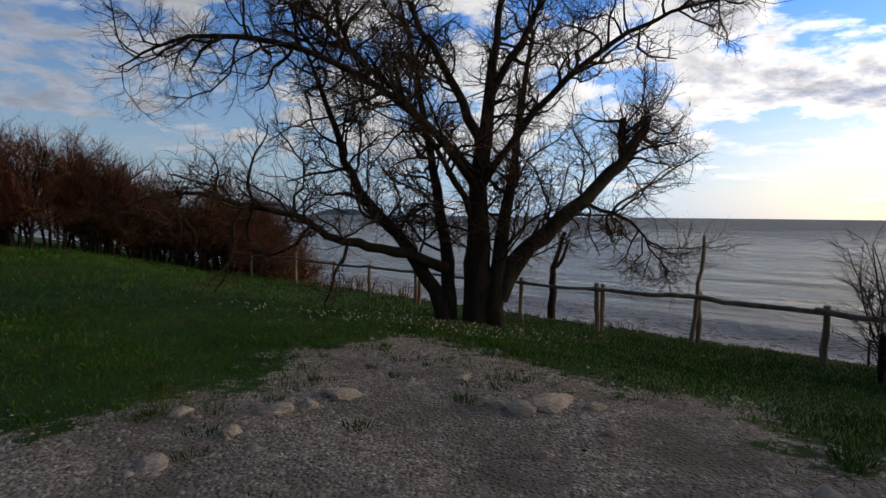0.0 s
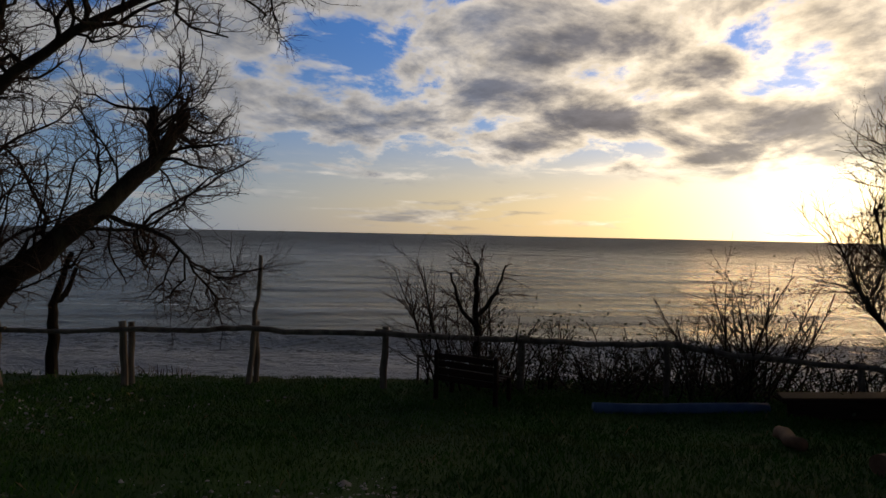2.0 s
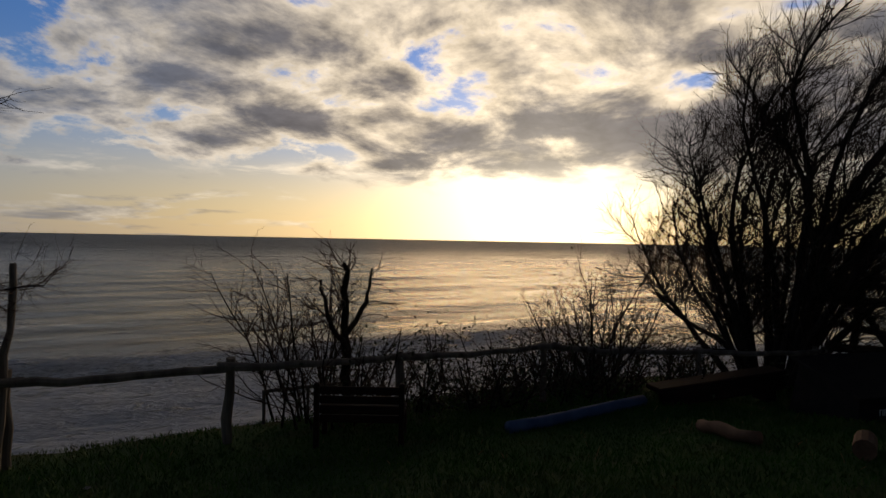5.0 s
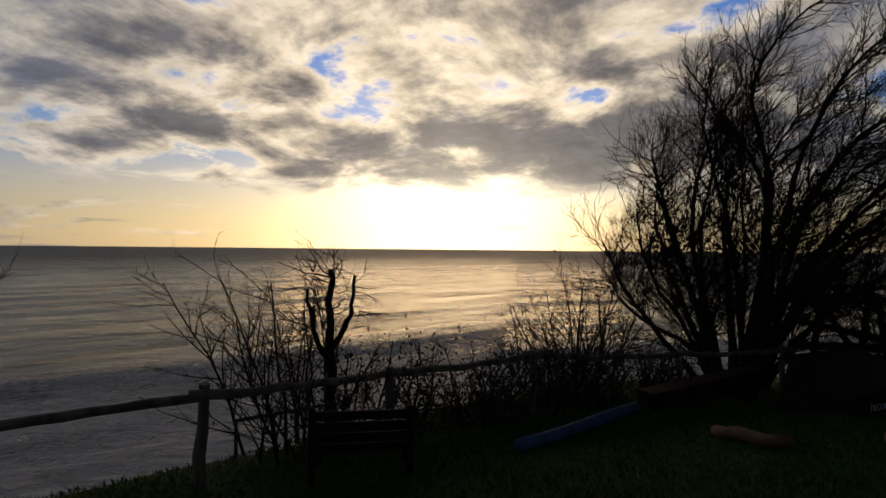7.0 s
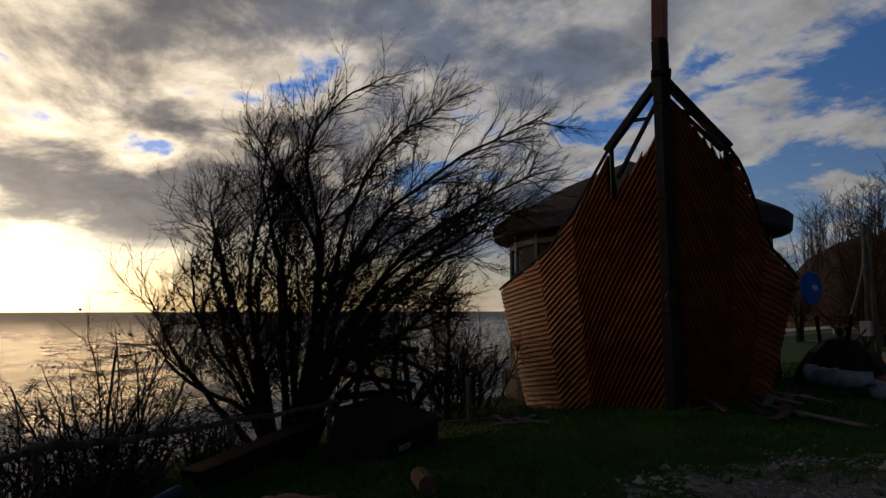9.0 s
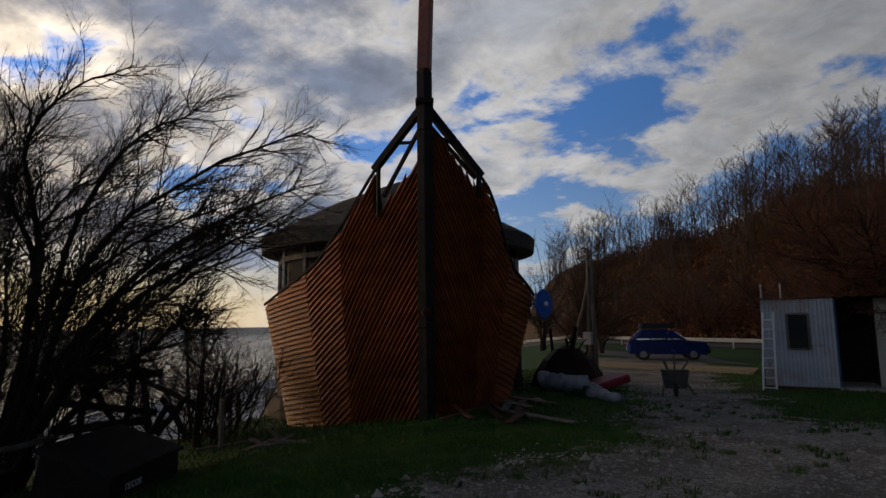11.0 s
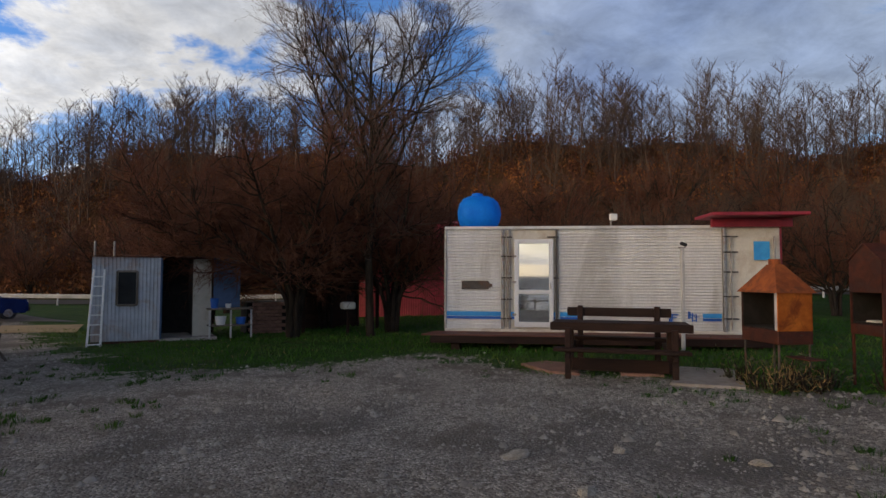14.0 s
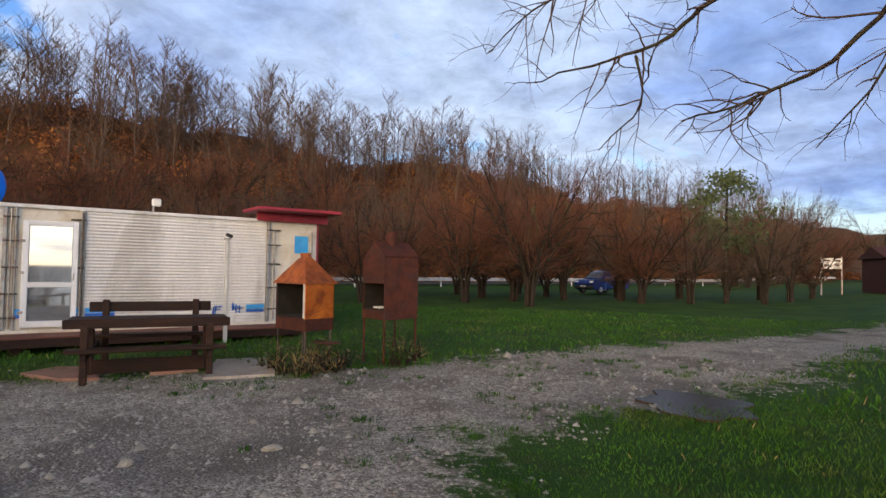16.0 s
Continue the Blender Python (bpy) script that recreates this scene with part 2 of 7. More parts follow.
DRY_GRASS = mat("dry_grass", (0.25, 0.17, 0.07), (0.36, 0.26, 0.11), 1.3, 0.8, 0.0)
TARP = mat("tarp", (0.20, 0.21, 0.24), (0.42, 0.43, 0.46), 4, 0.6, 0.4, c=(0.10, 0.14, 0.24))
LOG = mat("fresh_log", (0.17, 0.085, 0.045), (0.27, 0.15, 0.085), 6, 0.8, 0.5, stretch=(0.3, 1, 1))
PAPER = mat("white_paint", (0.72, 0.72, 0.70), (0.80, 0.80, 0.78), 5, 0.7, 0.05)
# blue of the distant air is mixed into the headland's own colour
HAZE = mat("haze_tinted_land", (0.10, 0.14, 0.20), (0.14, 0.18, 0.25), 0.01, 1.0, 0.0)


def glass_material():
    m = bpy.data.materials.new("pane_glass")
    m.use_nodes = True
    k = Nodes(m.node_tree)
    s = k.n("ShaderNodeBsdfPrincipled", {"Base Color": (0.5, 0.52, 0.54, 1), "Roughness": 0.03, "Metallic": 0.85})
    k.t.links.new(s.outputs[0], k.n("ShaderNodeOutputMaterial").inputs[0])
    return m


GLASS = glass_material()
DARK_GLASS = mat("dark_glass", (0.012, 0.013, 0.015), (0.020, 0.021, 0.023), 2, 0.15, 0.0)


def ground_material():
    m = bpy.data.materials.new("turf_and_gravel")
    m.use_nodes = True
    k = Nodes(m.node_tree)
    pos = k.n("ShaderNodeNewGeometry").outputs["Position"]
    lane = k.n("ShaderNodeAttribute", attribute_name="lane").outputs["Fac"]
    wild = k.n("ShaderNodeAttribute", attribute_name="wild").outputs["Fac"]
    wob = k.math("MULTIPLY", k.math("SUBTRACT", k.noise(pos, 0.9, 7.0, 0.72, 0.5), 0.5), 5.0)
    wob = k.math("ADD", wob, k.math("MULTIPLY", k.math("SUBTRACT", k.noise(pos, 5.0, 5.0, 0.7), 0.5), 2.2))
    gravel = k.step(k.math("ADD", lane, wob), -0.25, 0.25)
    tone = k.noise(pos, 0.5, 5.0, 0.6)
    fine = k.noise(pos, 30.0, 4.0, 0.7)
    green = k.mix(k.step(tone, 0.35, 0.65), (0.016, 0.060, 0.004), (0.036, 0.095, 0.007))
    green = k.mix(k.math("MULTIPLY", k.step(k.noise(pos, 1.7, 5.0, 0.65), 0.52, 0.70), 0.45), green, (0.085, 0.075, 0.026))
    green = k.n("ShaderNodeVectorMath", {0: green, "Scale": k.math("ADD", 0.5, fine)}, operation="SCALE").outputs[0]
    cell = k.n("ShaderNodeTexVoronoi", {"Vector": pos, "Scale": 26.0})
    cell2 = k.n("ShaderNodeTexVoronoi", {"Vector": pos, "Scale": 75.0})
    grey = k.n("ShaderNodeSeparateXYZ", {0: cell.outputs["Color"]}).outputs[0]
    grey2 = k.n("ShaderNodeSeparateXYZ", {0: cell2.outputs["Color"]}).outputs[1]
    stones = k.mix(k.math("MULTIPLY", grey, grey2), (0.175, 0.158, 0.135), (0.80, 0.75, 0.67))
    mud = k.mix(k.step(k.noise(pos, 0.8, 5.0, 0.6), 0.45, 0.65), stones, (0.19, 0.17, 0.145))
    wet = k.math("MULTIPLY", k.step(k.noise(pos, 0.35, 3.0, 0.5), 0.50, 0.62), 0.5)
    grav = k.mix(wet, mud, (0.14, 0.132, 0.122))
    scrub = k.mix(k.noise(pos, 0.25, 5.0, 0.65), (0.045, 0.026, 0.013), (0.12, 0.058, 0.018))
    col = k.mix(gravel, green, grav)
    col = k.mix(wild, col, scrub)
    edge = k.math("SUBTRACT", 1.0, k.step(cell.outputs["Distance"], 0.0, 0.6))
    height = k.mix(gravel, k.noise(pos, 45.0, 4.0, 0.7), k.math("ADD", edge, k.math("MULTIPLY", grey2, 0.5)))
    relief = k.n("ShaderNodeBump", {"Strength": 0.75, "Distance": 0.03, "Height": height}).outputs[0]
    s = k.n("ShaderNodeBsdfPrincipled", {"Base Color": col, "Roughness": 0.88, "Normal": relief, "Specular IOR Level": 0.25})
    k.t.links.new(s.outputs[0], k.n("ShaderNodeOutputMaterial").inputs[0])
    return m


def sea_material():
    m = bpy.data.materials.new("sea_water")
    m.use_nodes = True
    k = Nodes(m.node_tree)
    pos = k.n("ShaderNodeNewGeometry").outputs["Position"]
    shore = k.n("ShaderNodeAttribute", attribute_name="shore").outputs["Fac"]
    turn = k.n("ShaderNodeMapping", {"Vector": pos, "Rotation": (0, 0, radians(43))}).outputs[0]
    long = k.n("ShaderNodeVectorMath", {0: turn, 1: (0.45, 1.0, 1.0)}, operation="MULTIPLY").outputs[0]
    chop = k.noise(long, 0.8, 7.0, 0.66, 0.5)
    swell = k.noise(long, 0.17, 4.0, 0.55)
    broad = k.noise(long, 0.04, 4.0, 0.6, 0.4)
    vast = k.noise(long, 0.010, 4.0, 0.6, 0.4)
    ripple = k.noise(long, 2.6, 4.0, 0.6)
    height = k.math("ADD", k.math("MULTIPLY", swell, 3.6), k.math("MULTIPLY", chop, 1.7))
    height = k.math("ADD", k.math("ADD", height, k.math("MULTIPLY", ripple, 0.4)), k.math("ADD", k.math("MULTIPLY", broad, 11.0), k.math("MULTIPLY", vast, 34.0)))
    relief = k.n("ShaderNodeBump", {"Strength": 1.0, "Distance": 2.2, "Height": height}).outputs[0]
    lace = k.noise(long, 0.75, 8.0, 0.72, 1.6)
    band = k.math("MULTIPLY", k.step(shore, 52.0, 36.0), k.step(k.noise(long, 0.11, 3.0, 0.5), 0.20, 0.42))
    far_band = k.math("MULTIPLY", k.step(k.math("ABSOLUTE", k.math("SUBTRACT", shore, k.math("ADD", 58.0, k.math("MULTIPLY", swell, 14.0)))), 3.0, 0.0), k.step(chop, 0.52, 0.62))
    foam = k.math("MAXIMUM", k.math("MULTIPLY", band, k.step(k.math("ABSOLUTE", k.math("SUBTRACT", lace, 0.5)), 0.10, 0.025)), k.math("MULTIPLY", far_band, 0.7))
    foam = k.math("MAXIMUM", foam, k.math("MULTIPLY", k.step(shore, 37.0, 31.0), k.step(lace, 0.35, 0.46)))
    base = k.mix(k.step(shore, 400.0, 30.0), (0.21, 0.235, 0.24), (0.30, 0.305, 0.30))
    col = k.mix(foam, base, (0.88, 0.90, 0.93))
    s = k.n("ShaderNodeBsdfPrincipled", {"Base Color": col, "Roughness": k.math("ADD", k.math("ADD", 0.17, k.math("MULTIPLY", k.step(shore, 20.0, 600.0), 0.36)), k.math("MULTIPLY", foam, 0.5), clamp=True), "IOR": 1.33, "Normal": relief})
    k.t.links.new(s.outputs[0], k.n("ShaderNodeOutputMaterial").inputs[0])
    return m


GROUND, SEA = ground_material(), sea_material()


# ---- mesh helpers ----
def mesh_np(name, verts, faces):
    """A mesh from arrays of corners and of faces that all have as many corners."""
    verts, faces = np.asarray(verts, float), np.asarray(faces, np.int32)
    me = bpy.data.meshes.new(name)
    me.vertices.add(len(verts))
    me.vertices.foreach_set("co", verts.ravel())
    me.loops.add(faces.size)
    me.loops.foreach_set("vertex_index", faces.ravel())
    me.polygons.add(len(faces))
    me.polygons.foreach_set("loop_start", np.arange(0, faces.size, faces.shape[1], dtype=np.int32))
    me.update(calc_edges=True)
    return me


class Geo:
    """Collects the corners and faces of one part."""

    def __init__(self):
        self.v, self.f = [], []

    def add(self, verts, faces):
        o = len(self.v)
        self.v += [tuple(p) for p in verts]
        self.f += [tuple(i + o for i in f) for f in faces]
        return self

    def box(self, size, m=None, bevel=0.012):
        """A box with chamfered edges."""
        h = [s / 2 for s in size]
        b = min(bevel, min(h) * 0.45)
        m = m or Matrix()
        vs, ids = [], {}
        for sx in (-1, 1):
            for sy in (-1, 1):
                for sz in (-1, 1):
                    for ax in range(3):
                        p = [sx * (h[0] - b), sy * (h[1] - b), sz * (h[2] - b)]
                        p[ax] = (sx, sy, sz)[ax] * h[ax]
                        ids[(sx, sy, sz, ax)] = len(vs)
                        vs.append(m @ Vector(p))
        fs = []
        for ax in range(3):
            o1, o2 = (ax + 1) % 3, (ax + 2) % 3
            for s in (-1, 1):
                ring = []
                for a, c in ((-1, -1), (1, -1), (1, 1), (-1, 1)):
                    key = [0, 0, 0]
                    key[ax], key[o1], key[o2] = s, a, c
                    ring.append(ids[(*key, ax)])
                fs.append(ring if s > 0 else ring[::-1])
            for a in (-1, 1):
                for c in (-1, 1):
                    q = []
                    for s in (-1, 1):
                        key = [0, 0, 0]
                        key[ax], key[o1], key[o2] = s, a, c
                        q.append((ids[(*key, o1)], ids[(*key, o2)]))
                    ring = [q[0][0], q[1][0], q[1][1], q[0][1]]
                    fs.append(ring if a * c < 0 else ring[::-1])
        for sx in (-1, 1):
            for sy in (-1, 1):
                for sz in (-1, 1):
                    t = [ids[(sx, sy, sz, ax)] for ax in range(3)]
                    fs.append(t if sx * sy * sz > 0 else t[::-1])
        return self.add(vs, fs)

    def bar(self, a, b, w, h=None, bevel=0.008, up=(0, 0, 1)):
        """A squared timber from a to b."""
        a, b = Vector(a), Vector(b)
        d = b - a
        y = d.normalized()
        x = y.cross(Vector(up))
        x = x.normalized() if x.length > 1e-4 else Vector((1, 0, 0))
        z = x.cross(y)
        m = Matrix((x, y, z)).transposed().to_4x4()
        m.translation = (a + b) / 2
        return self.box((w, d.length, h or w), m, bevel)

    def tube(self, pts, radii, sides=8, caps=True):
        pts = [Vector(p) for p in pts]
        if not isinstance(radii, (list, tuple)):
            radii = [radii] * len(pts)
        vs, fs = [], []
        ref = None
        for i, p in enumerate(pts):
            d = (pts[min(i + 1, len(pts) - 1)] - pts[max(i - 1, 0)]).normalized()
            if ref is None:
                ref = d.orthogonal().normalized()
            u = (ref - d * ref.dot(d)).normalized()
            ref, w = u, d.cross(u)
            vs += [p + (u * math.cos(2 * math.pi * j / sides) + w * math.sin(2 * math.pi * j / sides)) * radii[i] for j in range(sides)]
        for i in range(len(pts) - 1):
            for j in range(sides):
                k = (j + 1) % sides
                fs.append((i * sides + j, i * sides + k, (i + 1) * sides + k, (i + 1) * sides + j))
        if caps:
            fs.append(tuple(range(sides))[::-1])
            fs.append(tuple(range(len(vs) - sides, len(vs))))
        return self.add(vs, fs)

    def lathe(self, profile, m=None, sides=20):
        m = m or Matrix()
        vs = [m @ Vector((r * math.cos(2 * math.pi * j / sides), r * math.sin(2 * math.pi * j / sides), z)) for r, z in profile for j in range(sides)]
        fs = [(i * sides + j, i * sides + (j + 1) % sides, (i + 1) * sides + (j + 1) % sides, (i + 1) * sides + j) for i in range(len(profile) - 1) for j in range(sides)]
        fs += [tuple(range(sides))[::-1], tuple(range((len(profile) - 1) * sides, len(profile) * sides))]
        return self.add(vs, fs)

    def slab(self, outline, thickness, m=None):
        """A flat outline (in x, y) given a thickness along z."""
        m, n = m or Matrix(), len(outline)
        vs = [m @ Vector((x, y, z)) for z in (0, thickness) for x, y in outline]
        return self.add(vs, [tuple(range(n))[::-1], tuple(range(n, 2 * n))] + [(i, (i + 1) % n, n + (i + 1) % n, n + i) for i in range(n)])

    def mesh(self, name):
        me = bpy.data.meshes.new(name)
        me.from_pydata(self.v, [], self.f)
        me.update()
        return me


def smooth(me):
    me.polygons.foreach_set("use_smooth", np.ones(len(me.polygons), bool))
    return me


def part(name, geo, material, parent=None, label="", m=None, soft=False):
    me = geo.mesh(name) if isinstance(geo, Geo) else geo
    if not me.materials:
        me.materials.append(material)
    if soft:
        smooth(me)
    ob = new(name, me)
    if parent:
        ob.parent = parent
    if m:
        ob.matrix_basis = m
    return tagged(ob, label)


def thing(name, label, category, m=None, group="", kind=""):
    ob = new(name)
    ob.empty_display_size = 0.1
    if m:
        ob.matrix_basis = m
    return tagged(ob, label, category, group, kind)


class Sticks:
    """Many thin tapered branches in one mesh."""

    def __init__(self):
        self.by, self.count = {}, 0

    def add(self, pts, radii, sides=3):
        self.by.setdefault((len(pts), sides), []).append((pts, radii))
        self.count += 1

    def mesh(self, name):
        vs, fs, o = [], [], 0
        for (n, sides), some in self.by.items():
            p = np.array([s[0] for s in some], float)
            r = np.array([s[1] for s in some], float)
            t = np.gradient(p, axis=1)
            t /= np.linalg.norm(t, axis=2, keepdims=True) + 1e-9
            ref = np.where(np.abs(t[..., 2:3]) > 0.9, (1.0, 0, 0), (0, 0, 1.0))
            ref = np.broadcast_to(ref[:, :1], t.shape)
            u = np.cross(t, ref)
            u /= np.linalg.norm(u, axis=2, keepdims=True) + 1e-9
            w = np.cross(t, u)
            a = np.arange(sides) * 2 * np.pi / sides
            ring = p[:, :, None] + r[:, :, None, None] * (np.cos(a)[:, None] * u[:, :, None] + np.sin(a)[:, None] * w[:, :, None])
            k = len(some)
            vs.append(ring.reshape(-1, 3))
            base = o + (np.arange(k) * n * sides)[:, None, None] + (np.arange(n - 1) * sides)[None, :, None]
            j, j2 = np.arange(sides), (np.arange(sides) + 1) % sides
            fs.append(np.stack([base + j, base + j2, base + sides + j2, base + sides + j], -1).reshape(-1, 4))
            o += k * n * sides
        return smooth(mesh_np(name, np.concatenate(vs), np.concatenate(fs)))


def unit(v):
    return v / (np.linalg.norm(v) + 1e-9)


def limb(rng, start, way, length, n, wobble, lift, wind=(0, 0, 0)):
    """A crooked line that bends up by lift and along the wind."""
    pts, d = [np.array(start, float)], unit(np.array(way, float))
    for _ in range(n - 1):
        d = unit(d + rng.normal(0, wobble, 3) + np.array((0, 0, lift)) + np.array(wind))
        pts.append(pts[-1] + d * length / (n - 1))
    return np.array(pts)


def sprout(rng, thick, fine, pts, radii, level, spec):
    """Side branches along a branch, and their own, down to the last level."""
    if level >= len(spec):
        return
    s = spec[level]
    length = np.linalg.norm(np.diff(pts, axis=0), axis=1).sum()
    number = rng.poisson(s["per_m"] * length)
    for _ in range(number):
        f = rng.uniform(s.get("from", 0.2), 1.0)
        x = f * (len(pts) - 1)
        i = min(int(x), len(pts) - 2)
        at = pts[i] + (pts[i + 1] - pts[i]) * (x - i)
        t = unit(pts[i + 1] - pts[i])
        side = unit(np.cross(t, rng.normal(0, 1, 3)))
        a = radians(rng.uniform(*s["angle"]))
        way = t * math.cos(a) + side * math.sin(a) + np.array(s.get("bias", (0, 0, 0)))
        r0 = min(radii[i] * 0.7, s["r"] * rng.uniform(0.7, 1.25))
        n = s["n"]
        kid = limb(rng, at, way, s["len"] * rng.uniform(0.55, 1.3) * (1.15 - 0.5 * f), n, s["wobble"], s["lift"], s.get("wind", (0, 0, 0)))
        rr = np.linspace(r0, r0 * s.get("end", 0.35), n)
        (thick if s.get("thick") else fine).add(kid, rr, s.get("sides", 3))
        sprout(rng, thick, fine, kid, rr, level + 1, spec)


def leaf_cloud(rng, pts, size, spread):
    """Small folded leaves round the points given."""
    n = len(pts)
    c = np.asarray(pts) + rng.normal(0, spread, (n, 3))
    u = rng.normal(0, 1, (n, 3))
    u /= np.linalg.norm(u, axis=1, keepdims=True)
    w = np.cross(u, rng.normal(0, 1, (n, 3)))
    w /= np.linalg.norm(w, axis=1, keepdims=True)
    s = size * rng.uniform(0.6, 1.4, (n, 1))
    v = np.stack([c - u * s, c + w * s * 0.5, c + u * s, c - w * s * 0.5], 1).reshape(-1, 3)
    return mesh_np("leaves", v, np.arange(4 * n).reshape(-1, 4))


# ---- ground and sea ----
def ease(x):
    x = np.clip(x, 0, 1)
    return x * x * (3 - 2 * x)


def edge_of_bluff(x, y):
    """Metres past the line of the cliff fence, towards the sea."""
    a = (x - 6.05) * 0.68 + (y - 9.13) * 0.73
    b = (x - 12.3) * 0.93 + y * 0.36
    return np.maximum(a, np.where(y < 8, b, a))


def past_road(x, y):
    """Metres past the guard rail, towards the hill, and along it."""
    return (x - 10) * -0.484 + (y + 44) * -0.875, (x - 1.3) * -0.875 + (y - 5.6) * 0.484


def lumps(x, y):
    return 0.5 * np.sin(0.9 * x + 1.7 * np.sin(0.35 * y)) * np.cos(0.8 * y + 1.1 * np.sin(0.5 * x)) + 0.3 * np.sin(2.3 * x + 0.7 * y) * np.sin(1.9 * y - 0.6 * x)


def ground_height(x, y):
    x, y = np.asarray(x, float), np.asarray(y, float)
    s = edge_of_bluff(x, y)
    q, w = past_road(x, y)
    h = -0.70 * ease((s + 6.5) / 6.5)
    h = h + 0.5 * ease((-x - 3) / 13) * ease((y - 8) / 8) * ease((4 - s) / 6)
    d = (x - 1.3) * 0.26 - (y - 5.6) * 0.966
    h = h - 0.022 * np.clip(d - 5, 0, 31) * ease((x + 16) / 14)
    h = h - np.clip(s - 0.6, 0, 9.5) * 0.95 - np.clip(s - 10, 0, 1000) * 0.02
    ridge = 20.0 - np.where(w > 0, 3.0, 7.0) * ease((np.abs(w + 4) - 45) / 75) + 1.3 * np.sin(w * 0.11) + 1.0 * np.sin(w * 0.23 + 1)
    h = h + ridge * ease((q - 11) / 40) * ease((70 - s) / 60) + 0.35 * ease((q + 1) / 2) * ease((w + 20) / 20)
    return h + 0.03 * lumps(x, y) * ease((4 - s) / 4) + 0.012 * lumps(x * 4, y * 4)


def hz(x, y):
    return float(ground_height(x, y))


LANE = [(4.9, 1.2), (3.8, -2.5), (6, -8.8), (10, -16), (16, -30), (9, -30), (4, -11), (2.4, -6), (-0.7, -5.3), (-3.7, -5.6), (-3.8, -3.2), (-6.1, -0.2),
        (-7.8, 1.2), (-10.9, 3), (-15.3, 6.2), (-20.5, 10.4), (-30, 18), (-27, 20), (-14.7, 9.2), (-8.2, 6.2), (-6, 4.8), (-4.4, 3.7), (-2.9, 4.2), (-1.9, 5.6),
        (-1.2, 7.5), (-0.2, 7.9), (0.8, 6.5), (1.8, 5.6), (2.5, 5.0), (2.9, 4.3), (3.3, 3.5), (4.2, 2.4)]


def lane_depth(x, y):
    """Metres inside the gravel (negative: outside)."""
    x, y = np.asarray(x, float), np.asarray(y, float)
    best, inside = np.full(x.shape, 1e9), np.zeros(x.shape, bool)
    for (ax, ay), (bx, by) in zip(LANE, LANE[1:] + LANE[:1]):
        ex, ey = bx - ax, by - ay
        f = np.clip(((x - ax) * ex + (y - ay) * ey) / (ex * ex + ey * ey), 0, 1)
        best = np.minimum(best, np.hypot(x - ax - f * ex, y - ay - f * ey))
        hit = (ay > y) != (by > y)
        inside ^= hit & (x < ax + (y - ay) * ex / (ey if abs(ey) > 1e-9 else 1e-9))
    return np.where(inside, best, -best)


def attribute(me, name, values):
    a = me.attributes.new(name, "FLOAT", "POINT")
    a.data.foreach_set("value", np.asarray(values, np.float32))


def polar(cx, cy, radii, angles):
    r, a = np.meshgrid(radii, angles, indexing="ij")
    x, y = cx + r * np.cos(a), cy + r * np.sin(a)
    n, k = len(radii), len(angles)
    i, j = np.meshgrid(np.arange(n - 1), np.arange(k - 1), indexing="ij")
    f = np.stack([i * k + j, (i + 1) * k + j, (i + 1) * k + j + 1, i * k + j + 1], -1).reshape(-1, 4)
    return x.ravel(), y.ravel(), f


def build_ground():
    x, y, f = polar(1.0, 4.0, np.r_[0.02, np.geomspace(0.4, 3000, 290)], np.linspace(0, 2 * np.pi, 421))
    me = smooth(mesh_np("ground", np.stack([x, y, ground_height(x, y)], 1), f))
    attribute(me, "lane", np.clip(lane_depth(x, y), -4, 4))
    q, w = past_road(x, y)
    s = edge_of_bluff(x, y)
    attribute(me, "wild", np.maximum(ease((q - 7) / 5), ease((s - 0.2) / 0.8)))
    me.materials.append(GROUND)
    tagged(new("ground", me), "grassy clifftop with worn grey gravel and a wooded slope", "ground", kind="structure")


def build_sea():
    x, y, f = polar(1.0, 4.0, np.geomspace(12, 4800, 330), np.radians(np.linspace(-75, 165, 421)))
    s = edge_of_bluff(x, y)
    far = np.hypot(x, y)
    along = (x * -0.73 + y * 0.68)
    wave = 0.10 * np.sin(s * 0.42 + 0.7 * np.sin(along * 0.05)) + 0.08 * np.sin(s * 0.9 + along * 0.13) + 0.10 * np.sin(s * 0.21 + along * 0.02 + 1)
    crest = 0.9 * np.exp(-((s - 41 - 2 * np.sin(along * 0.06)) / 2.2) ** 2)
    z = -8.0 + (wave + crest) * np.clip(260 / (far + 1), 0, 1)
    me = smooth(mesh_np("sea", np.stack([x, y, z], 1), f))
    attribute(me, "shore", s)
    me.materials.append(SEA)
    tagged(new("water", me), "grey evening sea with white surf along the shore", "sea", kind="structure")
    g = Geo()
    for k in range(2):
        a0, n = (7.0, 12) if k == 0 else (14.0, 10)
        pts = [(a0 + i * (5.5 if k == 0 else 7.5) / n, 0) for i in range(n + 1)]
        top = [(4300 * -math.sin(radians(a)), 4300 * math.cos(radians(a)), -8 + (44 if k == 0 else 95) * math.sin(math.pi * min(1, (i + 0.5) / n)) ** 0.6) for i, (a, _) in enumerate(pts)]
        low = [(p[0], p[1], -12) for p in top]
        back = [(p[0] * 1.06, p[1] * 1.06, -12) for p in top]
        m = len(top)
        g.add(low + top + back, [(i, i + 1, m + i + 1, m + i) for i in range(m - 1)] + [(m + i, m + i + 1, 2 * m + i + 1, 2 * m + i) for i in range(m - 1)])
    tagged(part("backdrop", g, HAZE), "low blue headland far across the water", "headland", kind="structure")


build_ground()
build_sea()

# road behind the rail
ROAD_W = np.linspace(-140, 190, 90)


